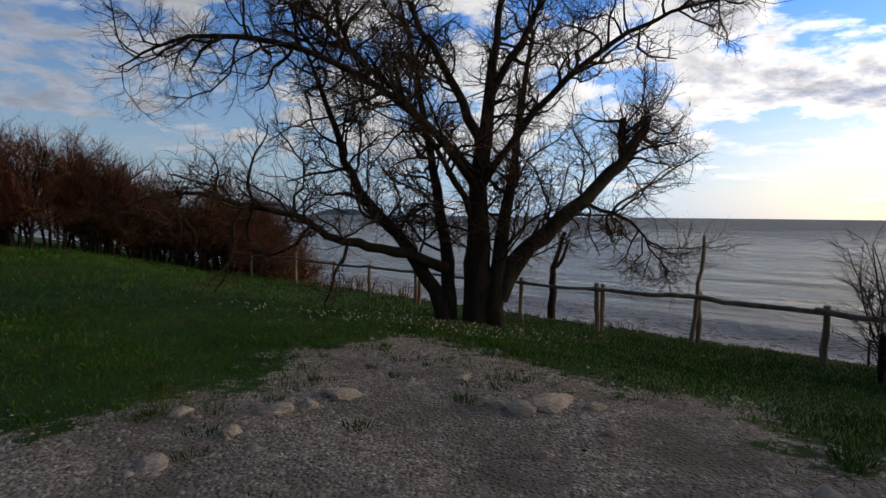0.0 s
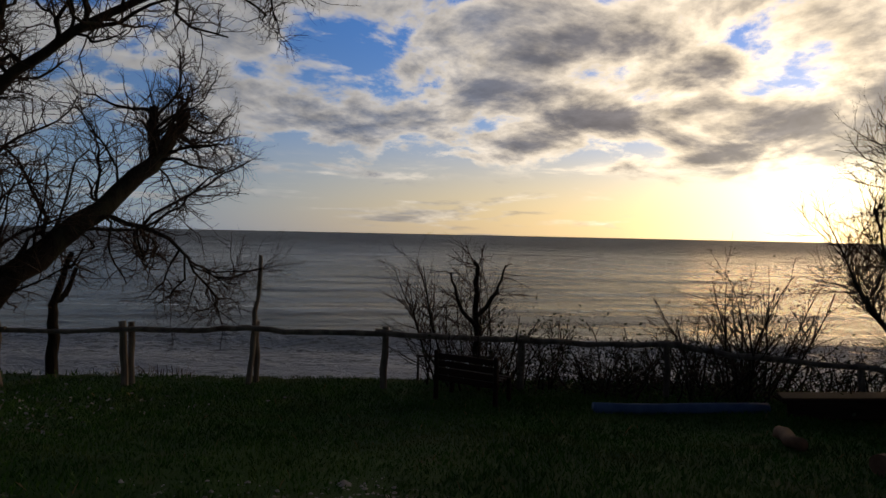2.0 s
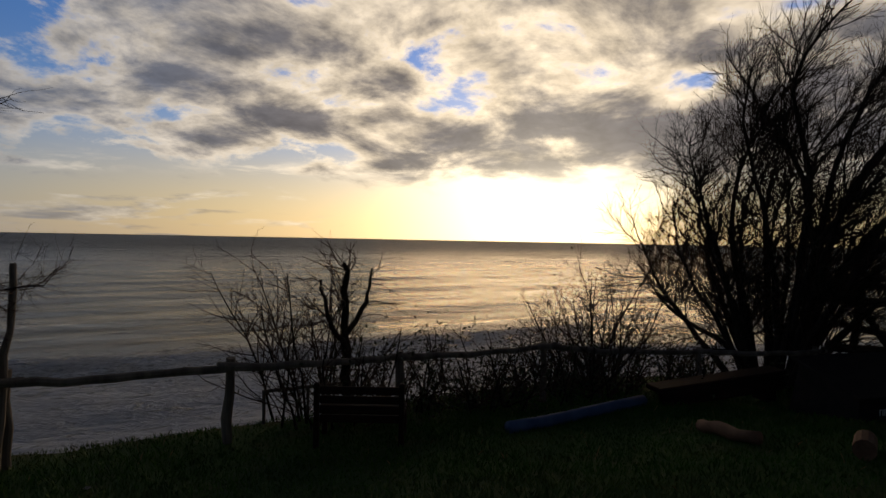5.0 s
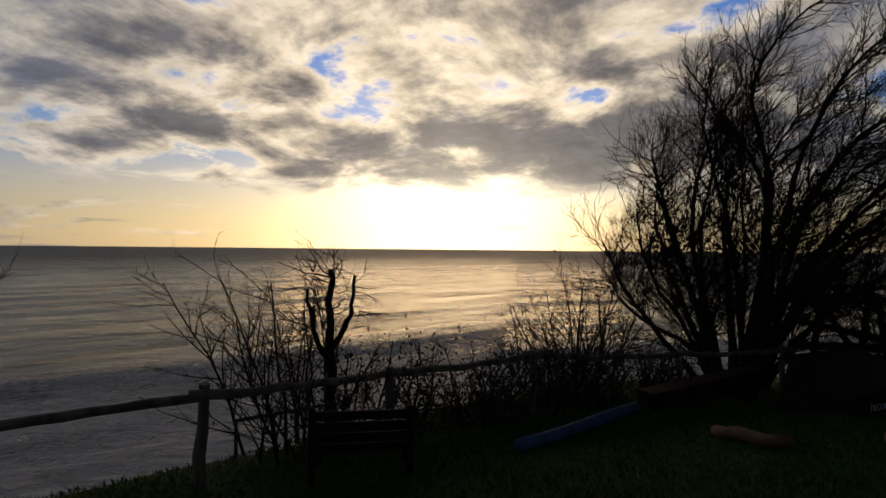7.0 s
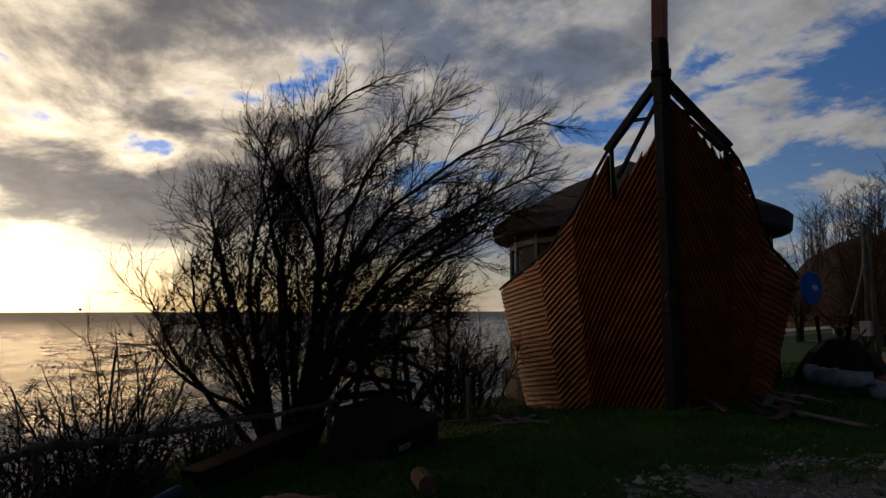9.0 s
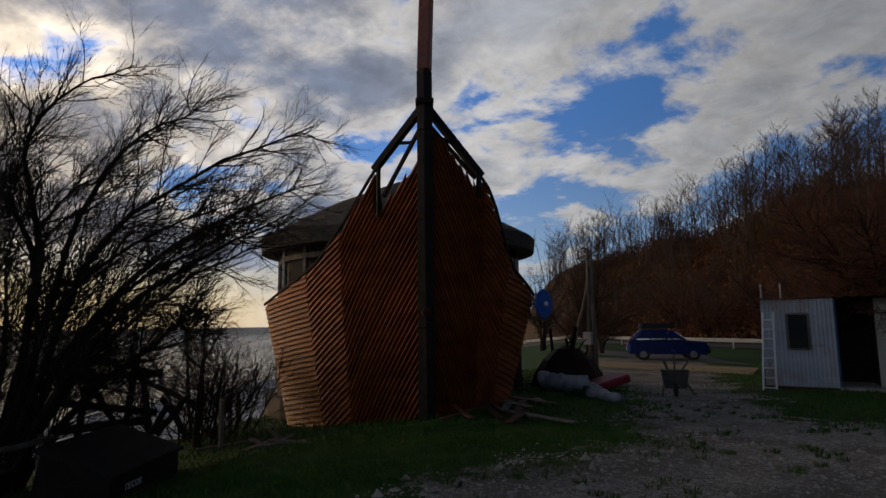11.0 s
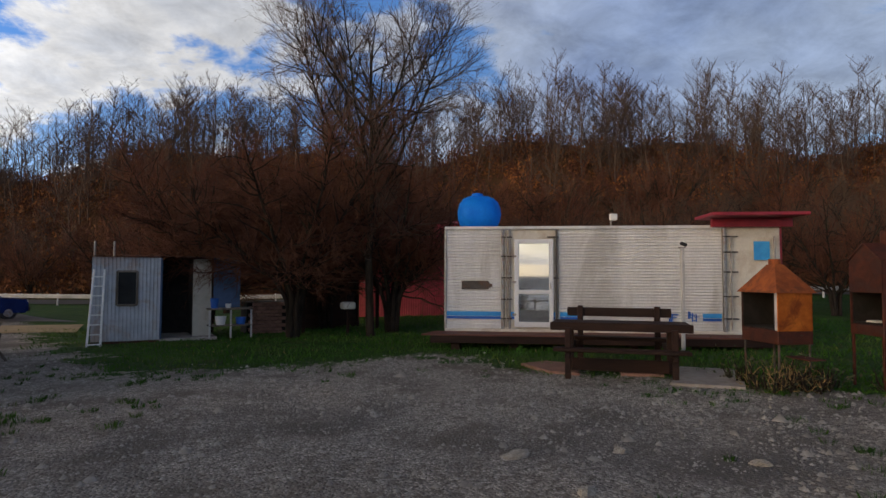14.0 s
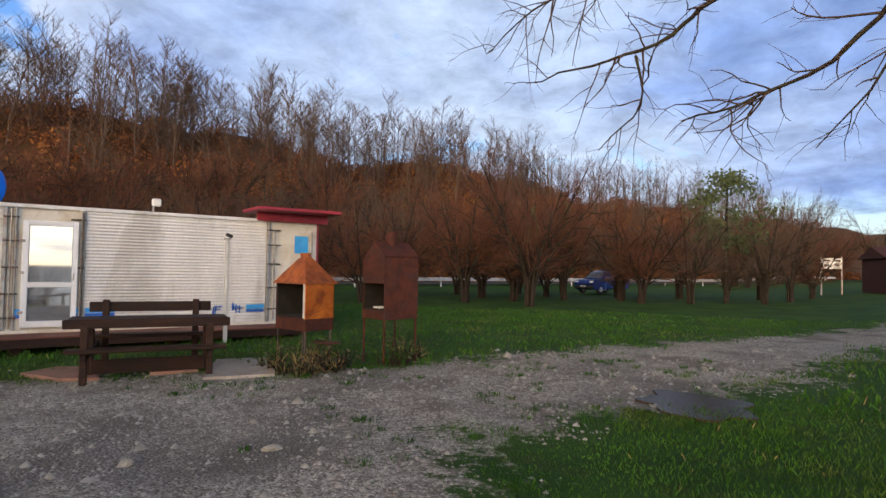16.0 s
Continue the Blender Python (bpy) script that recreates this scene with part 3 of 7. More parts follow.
def on_road(q, w):
    """A point q metres past the guard rail and w metres along it."""
    # foot of the rail line nearest to the middle of the yard
    q0, _ = past_road(1.3, 5.6)
    return 1.3 + (q - q0) * -0.484 + w * -0.875, 5.6 + (q - q0) * -0.875 + w * 0.484


ASPHALT = mat("asphalt", (0.07, 0.068, 0.066), (0.11, 0.105, 0.10), 1.2, 0.75, 0.3, c=(0.15, 0.135, 0.115), cscale=0.2, fine=60)
CLAY = mat("clay", (0.30, 0.22, 0.11), (0.38, 0.29, 0.16), 1.5, 0.9, 0.4, c=(0.20, 0.15, 0.09), cscale=0.5)


def sheet(name, outline_pairs, lift, material, label, category):
    """A strip laid on the ground between pairs of points."""
    vs, n = [], 7
    for (ax, ay), (bx, by) in outline_pairs:
        for i in range(n):
            x, y = ax + (bx - ax) * i / (n - 1), ay + (by - ay) * i / (n - 1)
            vs.append((x, y, hz(x, y) + lift))
    k = len(outline_pairs)
    f = [(i * n + j, i * n + j + 1, (i + 1) * n + j + 1, (i + 1) * n + j) for i in range(k - 1) for j in range(n - 1)]
    ob = part(name, smooth(mesh_np(name, vs, f)), material)
    return tagged(ob, label, category, kind="structure")


sheet("road", [(on_road(1.0, w), on_road(7.5, w)) for w in ROAD_W], 0.06, ASPHALT, "two-lane asphalt road along the foot of the hill", "road")
sheet("pavement", [((5.5 + i * 0.9, -24.5 - 0.7 * i), (9.5 + 1.5 * i, -33.5 - 0.9 * i)) for i in range(12)], 0.03, ASPHALT, "grey asphalt parking apron with a parked car", "parking area")
sheet("pavement", [((4.6 + 0.7 * i, -17.5 - 0.25 * i), (5.0 + 0.7 * i, -22.2 - 0.25 * i)) for i in range(14)], 0.025, CLAY, "bare ochre clay ground beside the parking", "clay ground")


# ---- cliff fence ----
def rough_pole(rng, a, b, r, n=7, sag=0.02, taper=0.85):
    a, b = np.array(a, float), np.array(b, float)
    f = np.linspace(0, 1, n)[:, None]
    p = a + (b - a) * f + rng.normal(0, r * 0.22, (n, 3)) - np.array((0, 0, sag)) * np.sin(np.pi * f)
    return [tuple(q) for q in p], [float(r * (1 + (taper - 1) * k / (n - 1)) * rng.uniform(0.88, 1.12)) for k in range(n)]


FENCE = [(-8.6, 22.2, 0.85), (-6.7, 20.5, 0.85), (-4.75, 18.75, 1.05), (-3.25, 17.3, 0.9), (-2.05, 16.2, 0.92), (-0.72, 15.0, 0.92), (1.72, 12.7, 0.95), (3.13, 11.75, 0.98), (4.6, 10.6, 1.98),
         (6.05, 9.13, 0.96), (7.53, 7.7, 0.84), (8.93, 6.0, 0.86), (10.05, 3.8, 0.72), (10.9, 2.0, 0.75)]


def build_fence():
    rng = np.random.default_rng(5)
    f = thing("fence", "weathered rustic pole fence along the cliff edge", "fence")
    tops = []
    for i, (x, y, h) in enumerate(FENCE):
        z = hz(x, y)
        lean = (rng.normal(0, 0.03), rng.normal(0, 0.03))
        if i == 8:
            pts, rr = rough_pole(rng, (x - 0.06, y, z - 0.2), (x + 0.16, y + 0.02, z + h), 0.05, 11, 0, 0.55)
        else:
            pts, rr = rough_pole(rng, (x, y, z - 0.2), (x + lean[0], y + lean[1], z + h), 0.058 if 6 < i < 11 else 0.05, 6, 0)
        part("post", Geo().tube(pts, rr, 9), GREY_WOOD, f)
        if i in (5, 7, 8):
            pts, rr = rough_pole(rng, (x + 0.11, y + 0.05, z - 0.2), (x + 0.12, y + 0.06, z + min(h, 0.95)), 0.05, 5, 0)
            part("post", Geo().tube(pts, rr, 9), GREY_WOOD, f)
        tops.append((x + lean[0], y + lean[1], z + min(h, 0.93) - 0.06))
    for i, (a, b) in enumerate(zip(tops, tops[1:])):
        a, b = np.array(a), np.array(b)
        d = unit(b - a) * 0.16
        off = np.array((-0.03, -0.05, 0.0))
        pts, rr = rough_pole(rng, a - d + off, b + d + off, 0.045 if i > 6 else 0.035, 12, 0.035)
        part("rail", Geo().tube(pts, rr, 8), GREY_WOOD, f)
    # the stub of a cut branch under the last rail
    part("knot", Geo().tube([(9.72, 4.36, hz(9.7, 4.4) + 0.66), (9.75, 4.30, hz(9.7, 4.4) + 0.55)], [0.03, 0.02], 6), GREY_WOOD, f)


build_fence()


# ---- trees ----
def tree(name, label, x, y, limbs, spec, seed, bark=None, twig=None, group="", sides=9):
    rng = np.random.default_rng(seed)
    z = hz(x, y)
    root = thing(name, label, "tree", pose(x, y, z), group)
    thick, fine = Sticks(), Sticks()
    for pts, r0, r1 in limbs:
        pts = np.array(pts, float)
        n = max(6, 3 * len(pts))
        # round the given corners off
        f = np.linspace(0, len(pts) - 1, n)
        line = np.stack([np.interp(f, np.arange(len(pts)), pts[:, k]) for k in range(3)], 1)
        for _ in range(2):
            line[1:-1] = (line[:-2] + 2 * line[1:-1] + line[2:]) / 4
        line[1:] += rng.normal(0, 0.02, (n - 1, 3))
        rr = np.linspace(r0, r1, n) * rng.uniform(0.92, 1.08, n)
        thick.add(line, rr, sides)
        sprout(rng, thick, fine, line, rr, 0, spec)
    part("trunk", thick.mesh("trunk"), bark or BARK, root)
    part("crown", fine.mesh("crown"), twig or TWIG, root)
    return root


# the old many-stemmed tree on the edge; limbs in metres from its foot
OLD_TREE = [
    ([(0.05, 0, -0.3), (0.1, 0, 1.0), (0.05, 0, 2.2), (0.15, 0.1, 3.4), (0.3, 0.1, 5.0), (0.5, 0.3, 6.6)], 0.34, 0.05),
    ([(0.42, -0.1, -0.3), (0.45, -0.1, 0.8), (0.55, 0.1, 1.8), (0.75, 0.3, 2.6), (0.9, 0.5, 4.2), (1.2, 0.7, 6.0)], 0.22, 0.035),
    ([(0.5, 0, 0.5), (0.75, 0, 1.25), (1.6, 0.2, 1.9), (2.7, 0.5, 2.9), (3.4, 0.9, 3.65), (3.75, 1.1, 4.2)], 0.21, 0.10),
    ([(3.2, 0.8, 3.4), (3.15, 0.85, 3.9), (3.2, 0.9, 4.25)], 0.11, 0.07),
    ([(-0.55, 0, -0.3), (-0.7, 0, 0.5), (-1.1, -0.1, 1.2), (-1.7, -0.2, 1.95), (-2.35, -0.4, 2.7), (-2.6, -0.8, 3.6), (-2.9, -1.2, 4.6), (-3.4, -1.3, 5.4)], 0.18, 0.015),
    ([(-0.55, -0.1, 1.1), (-1.4, -0.4, 1.45), (-2.2, -0.6, 1.6), (-2.9, -0.9, 1.75), (-3.05, -1.1, 2.1), (-3.9, -1.6, 2.3), (-4.9, -2.4, 2.5)], 0.12, 0.03),
    ([(-0.45, 0.1, -0.3), (-0.5, 0.1, 1.0), (-0.7, 0.15, 2.2), (-0.9, 0.2, 3.6), (-1.3, 0.2, 5.4), (-1.5, 0.2, 6.4)], 0.17, 0.02),
    ([(0.0, 0, 2.0), (-0.5, -0.6, 3.0), (-1.2, -1.2, 4.0), (-2.0, -1.6, 4.9)], 0.075, 0.02),
    ([(0.1, 0, 2.6), (-0.8, -0.8, 3.8), (-2.4, -1.6, 4.8), (-4.2, -2.0, 5.2), (-5.6, -1.4, 5.1), (-6.6, -0.9, 4.8)], 0.085, 0.014),
    ([(0.15, 0, 2.8), (0.9, -0.6, 4.0), (1.9, -1.0, 5.0), (3.2, -1.2, 5.8), (4.3, -1.3, 6.0)], 0.085, 0.02),
    ([(0.2, 0, 3.4), (-0.4, 0.6, 4.8), (-1.2, 1.0, 6.2), (-1.8, 1.0, 7.4)], 0.12, 0.03),
    ([(0.3, 0.1, 4.6), (1.0, -0.2, 5.8), (1.6, -0.4, 7.2)], 0.09, 0.03),
    ([(0.0, 0.0, 3.0), (-1.4, -0.4, 4.4), (-2.8, -0.8, 5.6), (-3.8, -1.0, 6.6)], 0.085, 0.02),
    ([(2.2, 0.35, 2.4), (2.9, 0.0, 2.25), (3.4, -0.3, 1.7), (3.8, -0.4, 1.1)], 0.045, 0.012),
]
OLD_SPEC = [
    dict(per_m=4.4, len=1.8, angle=(35, 85), r=0.030, n=9, wobble=0.30, lift=0.02, thick=True, sides=5, bias=(-0.05, -0.12, 0.1), **{"from": 0.24}),
    dict(per_m=9.4, len=0.80, angle=(30, 80), r=0.011, n=6, wobble=0.30, lift=0.03, bias=(0, 0, 0.1), sides=3),
    dict(per_m=7.5, len=0.36, angle=(25, 75), r=0.0052, n=4, wobble=0.26, lift=0.05, sides=3),
]
old = tree("old_tree", "old bare many-stemmed tree with a cut limb on the cliff edge", 0.63, 11.75, OLD_TREE, OLD_SPEC, 11)


def shoots():
    """Straight young shoots round the cut end of the low limb."""
    rng, fine = np.random.default_rng(12), Sticks()
    for line in ([(2.7, 0.5, 2.9), (3.4, 0.9, 3.65), (3.75, 1.1, 4.2)], [(3.2, 0.8, 3.4), (3.2, 0.9, 4.25)]):
        line = np.array(line)
        sprout(rng, fine, fine, line, [0.1] * len(line), 0, [dict(per_m=52, len=0.95, angle=(25, 75), r=0.009, n=5, wobble=0.12, lift=0.07, sides=3, bias=(0.2, 0, 0.35), **{"from": 0.0}),
               dict(per_m=4.5, len=0.3, angle=(25, 60), r=0.005, n=3, wobble=0.1, lift=0.05, sides=3)])
    tagged(part("shoot", fine.mesh("shoot"), TWIG, old, "thin young shoots round the cut limb"), kind="stuff")


shoots()


# wind-swept tree by the end of the fence
def swept_tree():
    rng = np.random.default_rng(21)
    lee, deep = np.array((-0.68, -0.73, 0)), np.array((0.73, -0.68, 0))
    # stems as (metres to leeward, height); the wind bends their heads over
    stems = [[(0, -0.3), (0.3, 1.8), (0.42, 3.7), (-0.4, 4.9), (-1.2, 6.2)], [(0.1, -0.3), (0.5, 2), (0.5, 4), (0.1, 5.2), (0.7, 6.4), (1.5, 6.9)],
             [(0.2, -0.3), (0.7, 2.2), (1.0, 4.2), (1.8, 5.4), (2.9, 5.9)], [(0.2, -0.3), (0.8, 2), (1.5, 3.8), (3.0, 4.9), (4.8, 5.5)],
             [(0.3, -0.3), (1.0, 1.9), (2.0, 3.4), (3.6, 4.4), (4.9, 4.9)], [(0.3, -0.3), (1.1, 1.6), (2.2, 2.9), (3.4, 3.7), (4.3, 4.1)],
             [(-0.2, -0.3), (-0.7, 1.5), (-1.0, 3), (-0.7, 4.5), (0, 5.6)], [(-0.3, -0.3), (-1.1, 1.2), (-1.7, 2.2), (-2.0, 3.2), (-1.9, 4.0)],
             [(-0.3, -0.3), (-1.3, 0.9), (-1.9, 1.6), (-2.2, 2.6)], [(-0.2, -0.3), (-0.9, 2.0), (-1.3, 3.4), (-1.4, 4.5)],
             [(0.3, -0.3), (1.2, 1.2), (2.2, 2.0), (3.0, 2.6)], [(-0.1, -0.3), (-0.35, 1.8), (-0.5, 3.4), (-0.2, 4.8)], [(0, -0.3), (0, 1.6), (-0.2, 3.2), (-0.7, 4.6), (-0.5, 5.7)], [(0, -0.2), (-1.0, 0.6), (-2.0, 1.1), (-2.4, 1.8)]]
    limbs = []
    for i, line in enumerate(stems + stems[1:13]):
        second = i >= len(stems)
        off = rng.uniform(-0.25, 0.25)
        out = rng.choice((-1, 1)) * rng.uniform(0.5, 1.3) if second else rng.uniform(-0.7, 0.7)
        k = rng.uniform(0.72, 0.92) if second else 0.95
        pts = [tuple(lee * (x * k + rng.normal(0, 0.06)) + deep * (off + out * j / (len(line) - 1)) + np.array((0, 0, h * k))) for j, (x, h) in enumerate(line)]
        limbs.append((pts, 0.050 if second else 0.070, 0.010))
    spec = [
        dict(per_m=7.6, len=1.15, angle=(22, 68), r=0.012, n=6, wobble=0.13, lift=0.07, wind=(-0.06, -0.065, 0), thick=True, sides=4, **{"from": 0.14}),
        dict(per_m=11.5, len=0.60, angle=(20, 55), r=0.0062, n=5, wobble=0.11, lift=0.08, wind=(-0.05, -0.055, 0), sides=3),
        dict(per_m=7.5, len=0.28, angle=(18, 45), r=0.0040, n=3, wobble=0.08, lift=0.06, sides=3),
    ]
    tree("windswept_tree", "bare wind-swept tree leaning inland beside the fence", 11.62, 2.48, limbs, spec, 22)
    tree("small_tree", "crooked bare tree rooted on the cliff beside the ship", 12.9, -1.6,
         [([(-1.6, 0.9, -0.9), (-1.0, 0.6, 0.0), (-0.2, 0.1, 0.7), (0.3, -0.3, 1.6), (0.7, -0.6, 2.6)], 0.10, 0.03), ([(0.2, 0, -1.0), (0.3, 0, 0.6), (0.9, -0.3, 1.8), (1.3, -0.4, 2.6)], 0.05, 0.02),
          ([(-0.2, 0.1, 0.7), (0.9, 0.8, 1.3), (1.8, 1.2, 1.7)], 0.07, 0.02)],
         [dict(per_m=8, len=1.1, angle=(30, 75), r=0.020, n=6, wobble=0.2, lift=0.03, thick=True, sides=4, **{"from": 0.2}),
          dict(per_m=9, len=0.55, angle=(30, 70), r=0.009, n=5, wobble=0.2, lift=0.03, sides=3), dict(per_m=7, len=0.28, angle=(20, 60), r=0.006, n=3, wobble=0.15, lift=0.02, sides=3)], 23)


swept_tree()


# snag beside the old tree
tree("snag", "dead crooked snag standing behind the pole fence", 2.5, 13.3,
     [([(0, 0, -0.3), (0.02, 0, 0.8), (0.05, 0, 1.35), (0.28, 0, 2.0)], 0.10, 0.04), ([(0.04, 0, 1.2), (0.22, 0.02, 1.35), (0.33, 0.02, 1.75)], 0.055, 0.03), ([(0.15, 0, 1.75), (0.4, 0, 1.78)], 0.03, 0.015)],
     [dict(per_m=1.2, len=0.5, angle=(30, 70), r=0.01, n=4, wobble=0.2, lift=0.0, sides=3)], 31)


# tree beside the lane whose drooping boughs reach over the yard
def lane_tree():
    limbs = [([(0, 0, -0.3), (0.15, -0.05, 2.0), (0.5, -0.2, 4.2), (1.2, -0.5, 5.6)], 0.20, 0.09),
             ([(1.2, -0.5, 5.6), (2.6, -0.8, 5.6), (3.7, -1.3, 4.8), (3.61, -2.03, 4.0), (3.52, -2.9, 3.68), (3.72, -3.66, 3.5)], 0.050, 0.010),
             ([(1.2, -0.5, 5.6), (2.6, -1.6, 6.2), (3.12, -3.34, 5.24), (3.12, -3.6, 4.93), (3.37, -4.21, 4.51), (3.48, -4.91, 4.41), (3.86, -5.6, 4.15)], 0.050, 0.008),
             ([(3.37, -4.21, 4.51), (3.45, -4.06, 3.78), (3.63, -4.64, 3.26)], 0.020, 0.006), ([(2.6, -1.6, 6.2), (3.22, -4.5, 5.9), (3.8, -5.4, 5.3), (4.2, -5.97, 4.55)], 0.030, 0.006),
             ([(2.6, -0.8, 5.6), (3.71, -1.5, 3.9), (3.78, -2.2, 3.05)], 0.025, 0.006)]
    spec = [dict(per_m=3.4, len=1.1, angle=(30, 75), r=0.014, n=7, wobble=0.2, lift=-0.02, sides=4, **{"from": 0.3}),
            dict(per_m=3.6, len=0.5, angle=(30, 70), r=0.007, n=4, wobble=0.2, lift=0.0, sides=3)]
    tree("lane_tree", "bare tree with drooping boughs beside the gravel lane", -10.5, 9.0, limbs, spec, 35)


lane_tree()


# bushes behind the fence
def bush(name, label, x, y, height, width, stems, seed, leaves=0, twig=None, deep=0.0, per=(5.0, 7.0), straight=0.1):
    rng = np.random.default_rng(seed)
    z = hz(x, y) - deep
    root = thing(name, label, "bush", pose(x, y, z))
    thick, fine = Sticks(), Sticks()
    spots = []
    for _ in range(stems):
        a, f = rng.uniform(0, 2 * math.pi), math.sqrt(rng.uniform(0, 1))
        base = (0.35 * width * f * math.cos(a), 0.35 * width * f * math.sin(a), -0.1)
        way = (0.45 * f * math.cos(a), 0.45 * f * math.sin(a), 1)
        h = (height + deep) * rng.uniform(0.6, 1.08)
        p = limb(rng, base, way, h, 9, straight, 0.02)
        rr = np.linspace(0.022, 0.006, 9)
        thick.add(p, rr, 5)
        sprout(rng, thick, fine, p, rr, 0, [dict(per_m=per[0], len=0.42 * height, angle=(25, 60), r=0.009, n=5, wobble=0.15, lift=0.05, sides=3), dict(per_m=per[1], len=0.22, angle=(25, 60), r=0.005, n=3, wobble=0.12, lift=0.02, sides=3)])
        if leaves:
            spots += [p[i] + rng.normal(0, 0.16, 3) for i in rng.integers(3, 9, leaves)]
    tagged(part("stem", thick.mesh("stem"), BARK, root), kind="stuff")
    tagged(part("twig", fine.mesh("twig"), twig or TWIG, root), kind="stuff")
    if spots:
        tagged(part("foliage", leaf_cloud(rng, spots, 0.030, 0.10), LEAF, root), kind="stuff")


def cliff_bushes():
    bush("cliff_bush", "bare thorny bush behind the cliff fence", 7.3, 8.75, 2.25, 1.5, 15, 41, deep=0.4, per=(5.5, 8))
    bush("cliff_bush", "dead ivy-wrapped stump in bare thorny twigs", 7.3, 8.35, 1.35, 0.9, 7, 42, leaves=40, deep=0.3)
    for i, (dx, h, wd, n, lv) in enumerate([(0.6, 1.0, 1.4, 13, 50), (1.4, 1.1, 1.5, 15, 60), (2.2, 1.1, 1.5, 15, 60), (3.0, 1.0, 1.4, 13, 55), (3.8, 1.05, 1.5, 14, 60), (4.6, 1.0, 1.4, 13, 50), (5.4, 0.85, 1.3, 11, 40), (6.3, 0.7, 1.2, 9, 30)]):
        t = 8.35 - dx * 0.82
        bush("bramble", "tangled dark bramble with few small leaves along the fence", 7.55 + dx * 0.55, t, h, wd, n, 50 + i, leaves=lv, deep=0.35, straight=0.22, per=(7, 8))
    bush("cliff_bush", "upright brushy sapling bush behind the cliff fence", 10.2, 5.35, 2.05, 0.9, 22, 61, leaves=18, deep=0.5)
    bush("cliff_bush", "upright brushy sapling bush behind the cliff fence", 9.7, 5.9, 1.65, 0.7, 12, 62, leaves=12, deep=0.5)
    bush("cliff_bush", "low leafy bush at the foot of the wind-swept tree", 11.7, 3.5, 0.9, 1.3, 14, 63, leaves=40, deep=0.4)
    for i, (x, y, h) in enumerate([(12.6, -1.2, 2.5), (13.0, -2.2, 2.7)]):
        bush("cliff_bush", "dense bare bush on the cliff beside the ship", x, y, h, 1.8, 18, 65 + i, deep=0.3, per=(7, 8), straight=0.16)
    for i, (x, y) in enumerate([(3.4, 12.9), (4.0, 12.4), (-1.2, 16.4), (-2.6, 17.8), (-4.0, 18.6), (-5.6, 20.4)]):
        bush("grassy_bush", "low tawny brush on the cliff edge", x, y, 0.55 + 0.1 * (i > 2), 0.9, 14, 70 + i, twig=DRY_GRASS, deep=0.2)


cliff_bushes()
tree("stump", "dead crooked stump wrapped in ivy behind the fence", 7.15, 8.25, [([(0, 0, -0.3), (0.05, 0.02, 0.7), (-0.05, 0.05, 1.2), (0.03, 0, 1.75), (-0.12, 0, 1.95)], 0.07, 0.03), ([(0, 0, 1.1), (0.3, -0.1, 1.45), (0.5, -0.1, 1.9)], 0.04, 0.015), ([(0, 0, 0.9), (-0.35, 0.1, 1.3), (-0.5, 0.1, 1.8)], 0.04, 0.015)],
     [dict(per_m=11, len=0.7, angle=(30, 80), r=0.010, n=5, wobble=0.25, lift=0.03, sides=3), dict(per_m=8, len=0.3, angle=(25, 60), r=0.006, n=3, wobble=0.15, lift=0.03, sides=3)], 33)


# thicket at the far end of the lawn
def thicket():
    spec = [dict(per_m=4.2, len=1.4, angle=(20, 60), r=0.024, n=5, wobble=0.14, lift=0.05, thick=True, sides=4, **{"from": 0.15}),
            dict(per_m=8.0, len=0.75, angle=(20, 55), r=0.012, n=4, wobble=0.12, lift=0.06, sides=3), dict(per_m=6.0, len=0.4, angle=(20, 45), r=0.008, n=3, wobble=0.1, lift=0.04, sides=3)]
    places = [(-16.5, 18.0, 3.8), (-14.4, 18.2, 4.4), (-12.8, 19.3, 4.3), (-11.4, 19.9, 4.0), (-10.2, 20.8, 3.7), (-8.9, 20.9, 3.4), (-8.0, 21.7, 3.0), (-7.0, 22.2, 2.4), (-18.5, 17.6, 4.2), (-21, 17.4, 4.6), (-6.3, 21.6, 1.7)]
    for i, (x, y, h) in enumerate(places):
        rng = np.random.default_rng(80 + i)
        h *= 0.88
        limbs = []
        for _ in range(8):
            a = rng.uniform(0, 6.28)
            o = np.array((math.cos(a), math.sin(a), 0))
            limbs.append(([tuple(o * 0.3 + (0, 0, -0.2)), tuple(o * 0.5 + (0, 0, h * 0.35)), tuple(o * rng.uniform(0.6, 1.2) + (0, 0, h * 0.8))], 0.05, 0.015))
        made = tree("thicket_tree", "bare reddish thicket tree at the edge of the lawn", x, y, limbs, spec, 90 + i, twig=TWIG_RED if i % 3 else TWIG, group="thicket", sides=6)
        for k in range(3):
            px, py, s = x + rng.uniform(-1.3, 1.3), y + rng.uniform(0.2, 2.4), rng.uniform(0.55, 1.0)
            if edge_of_bluff(px, py) < 2.5:
                c = copy_thing(made, pose(px, py, hz(px, py), 0, 0, rng.uniform(0, 360)))
                c.scale = (s * 1.15, s * 1.15, s)


thicket()


# ---- the ship front and the round house behind it ----
STEM = Vector((7.82, -2.89, 0))
LEFT, RIGHT = Vector((13.15, -3.656, 0)), Vector((7.19, -5.89, 0))


# height of the upper edge along each side: the notch by the stem, the knee, then the fall to the corner
SEAWARD = ([0, 0.19, 0.208, 0.212, 0.232, 0.25, 0.36, 0.55, 0.69, 0.85, 1.0], [4.78, 3.86, 3.78, 4.58, 4.56, 4.42, 3.74, 2.84, 2.55, 2.28, 2.03])
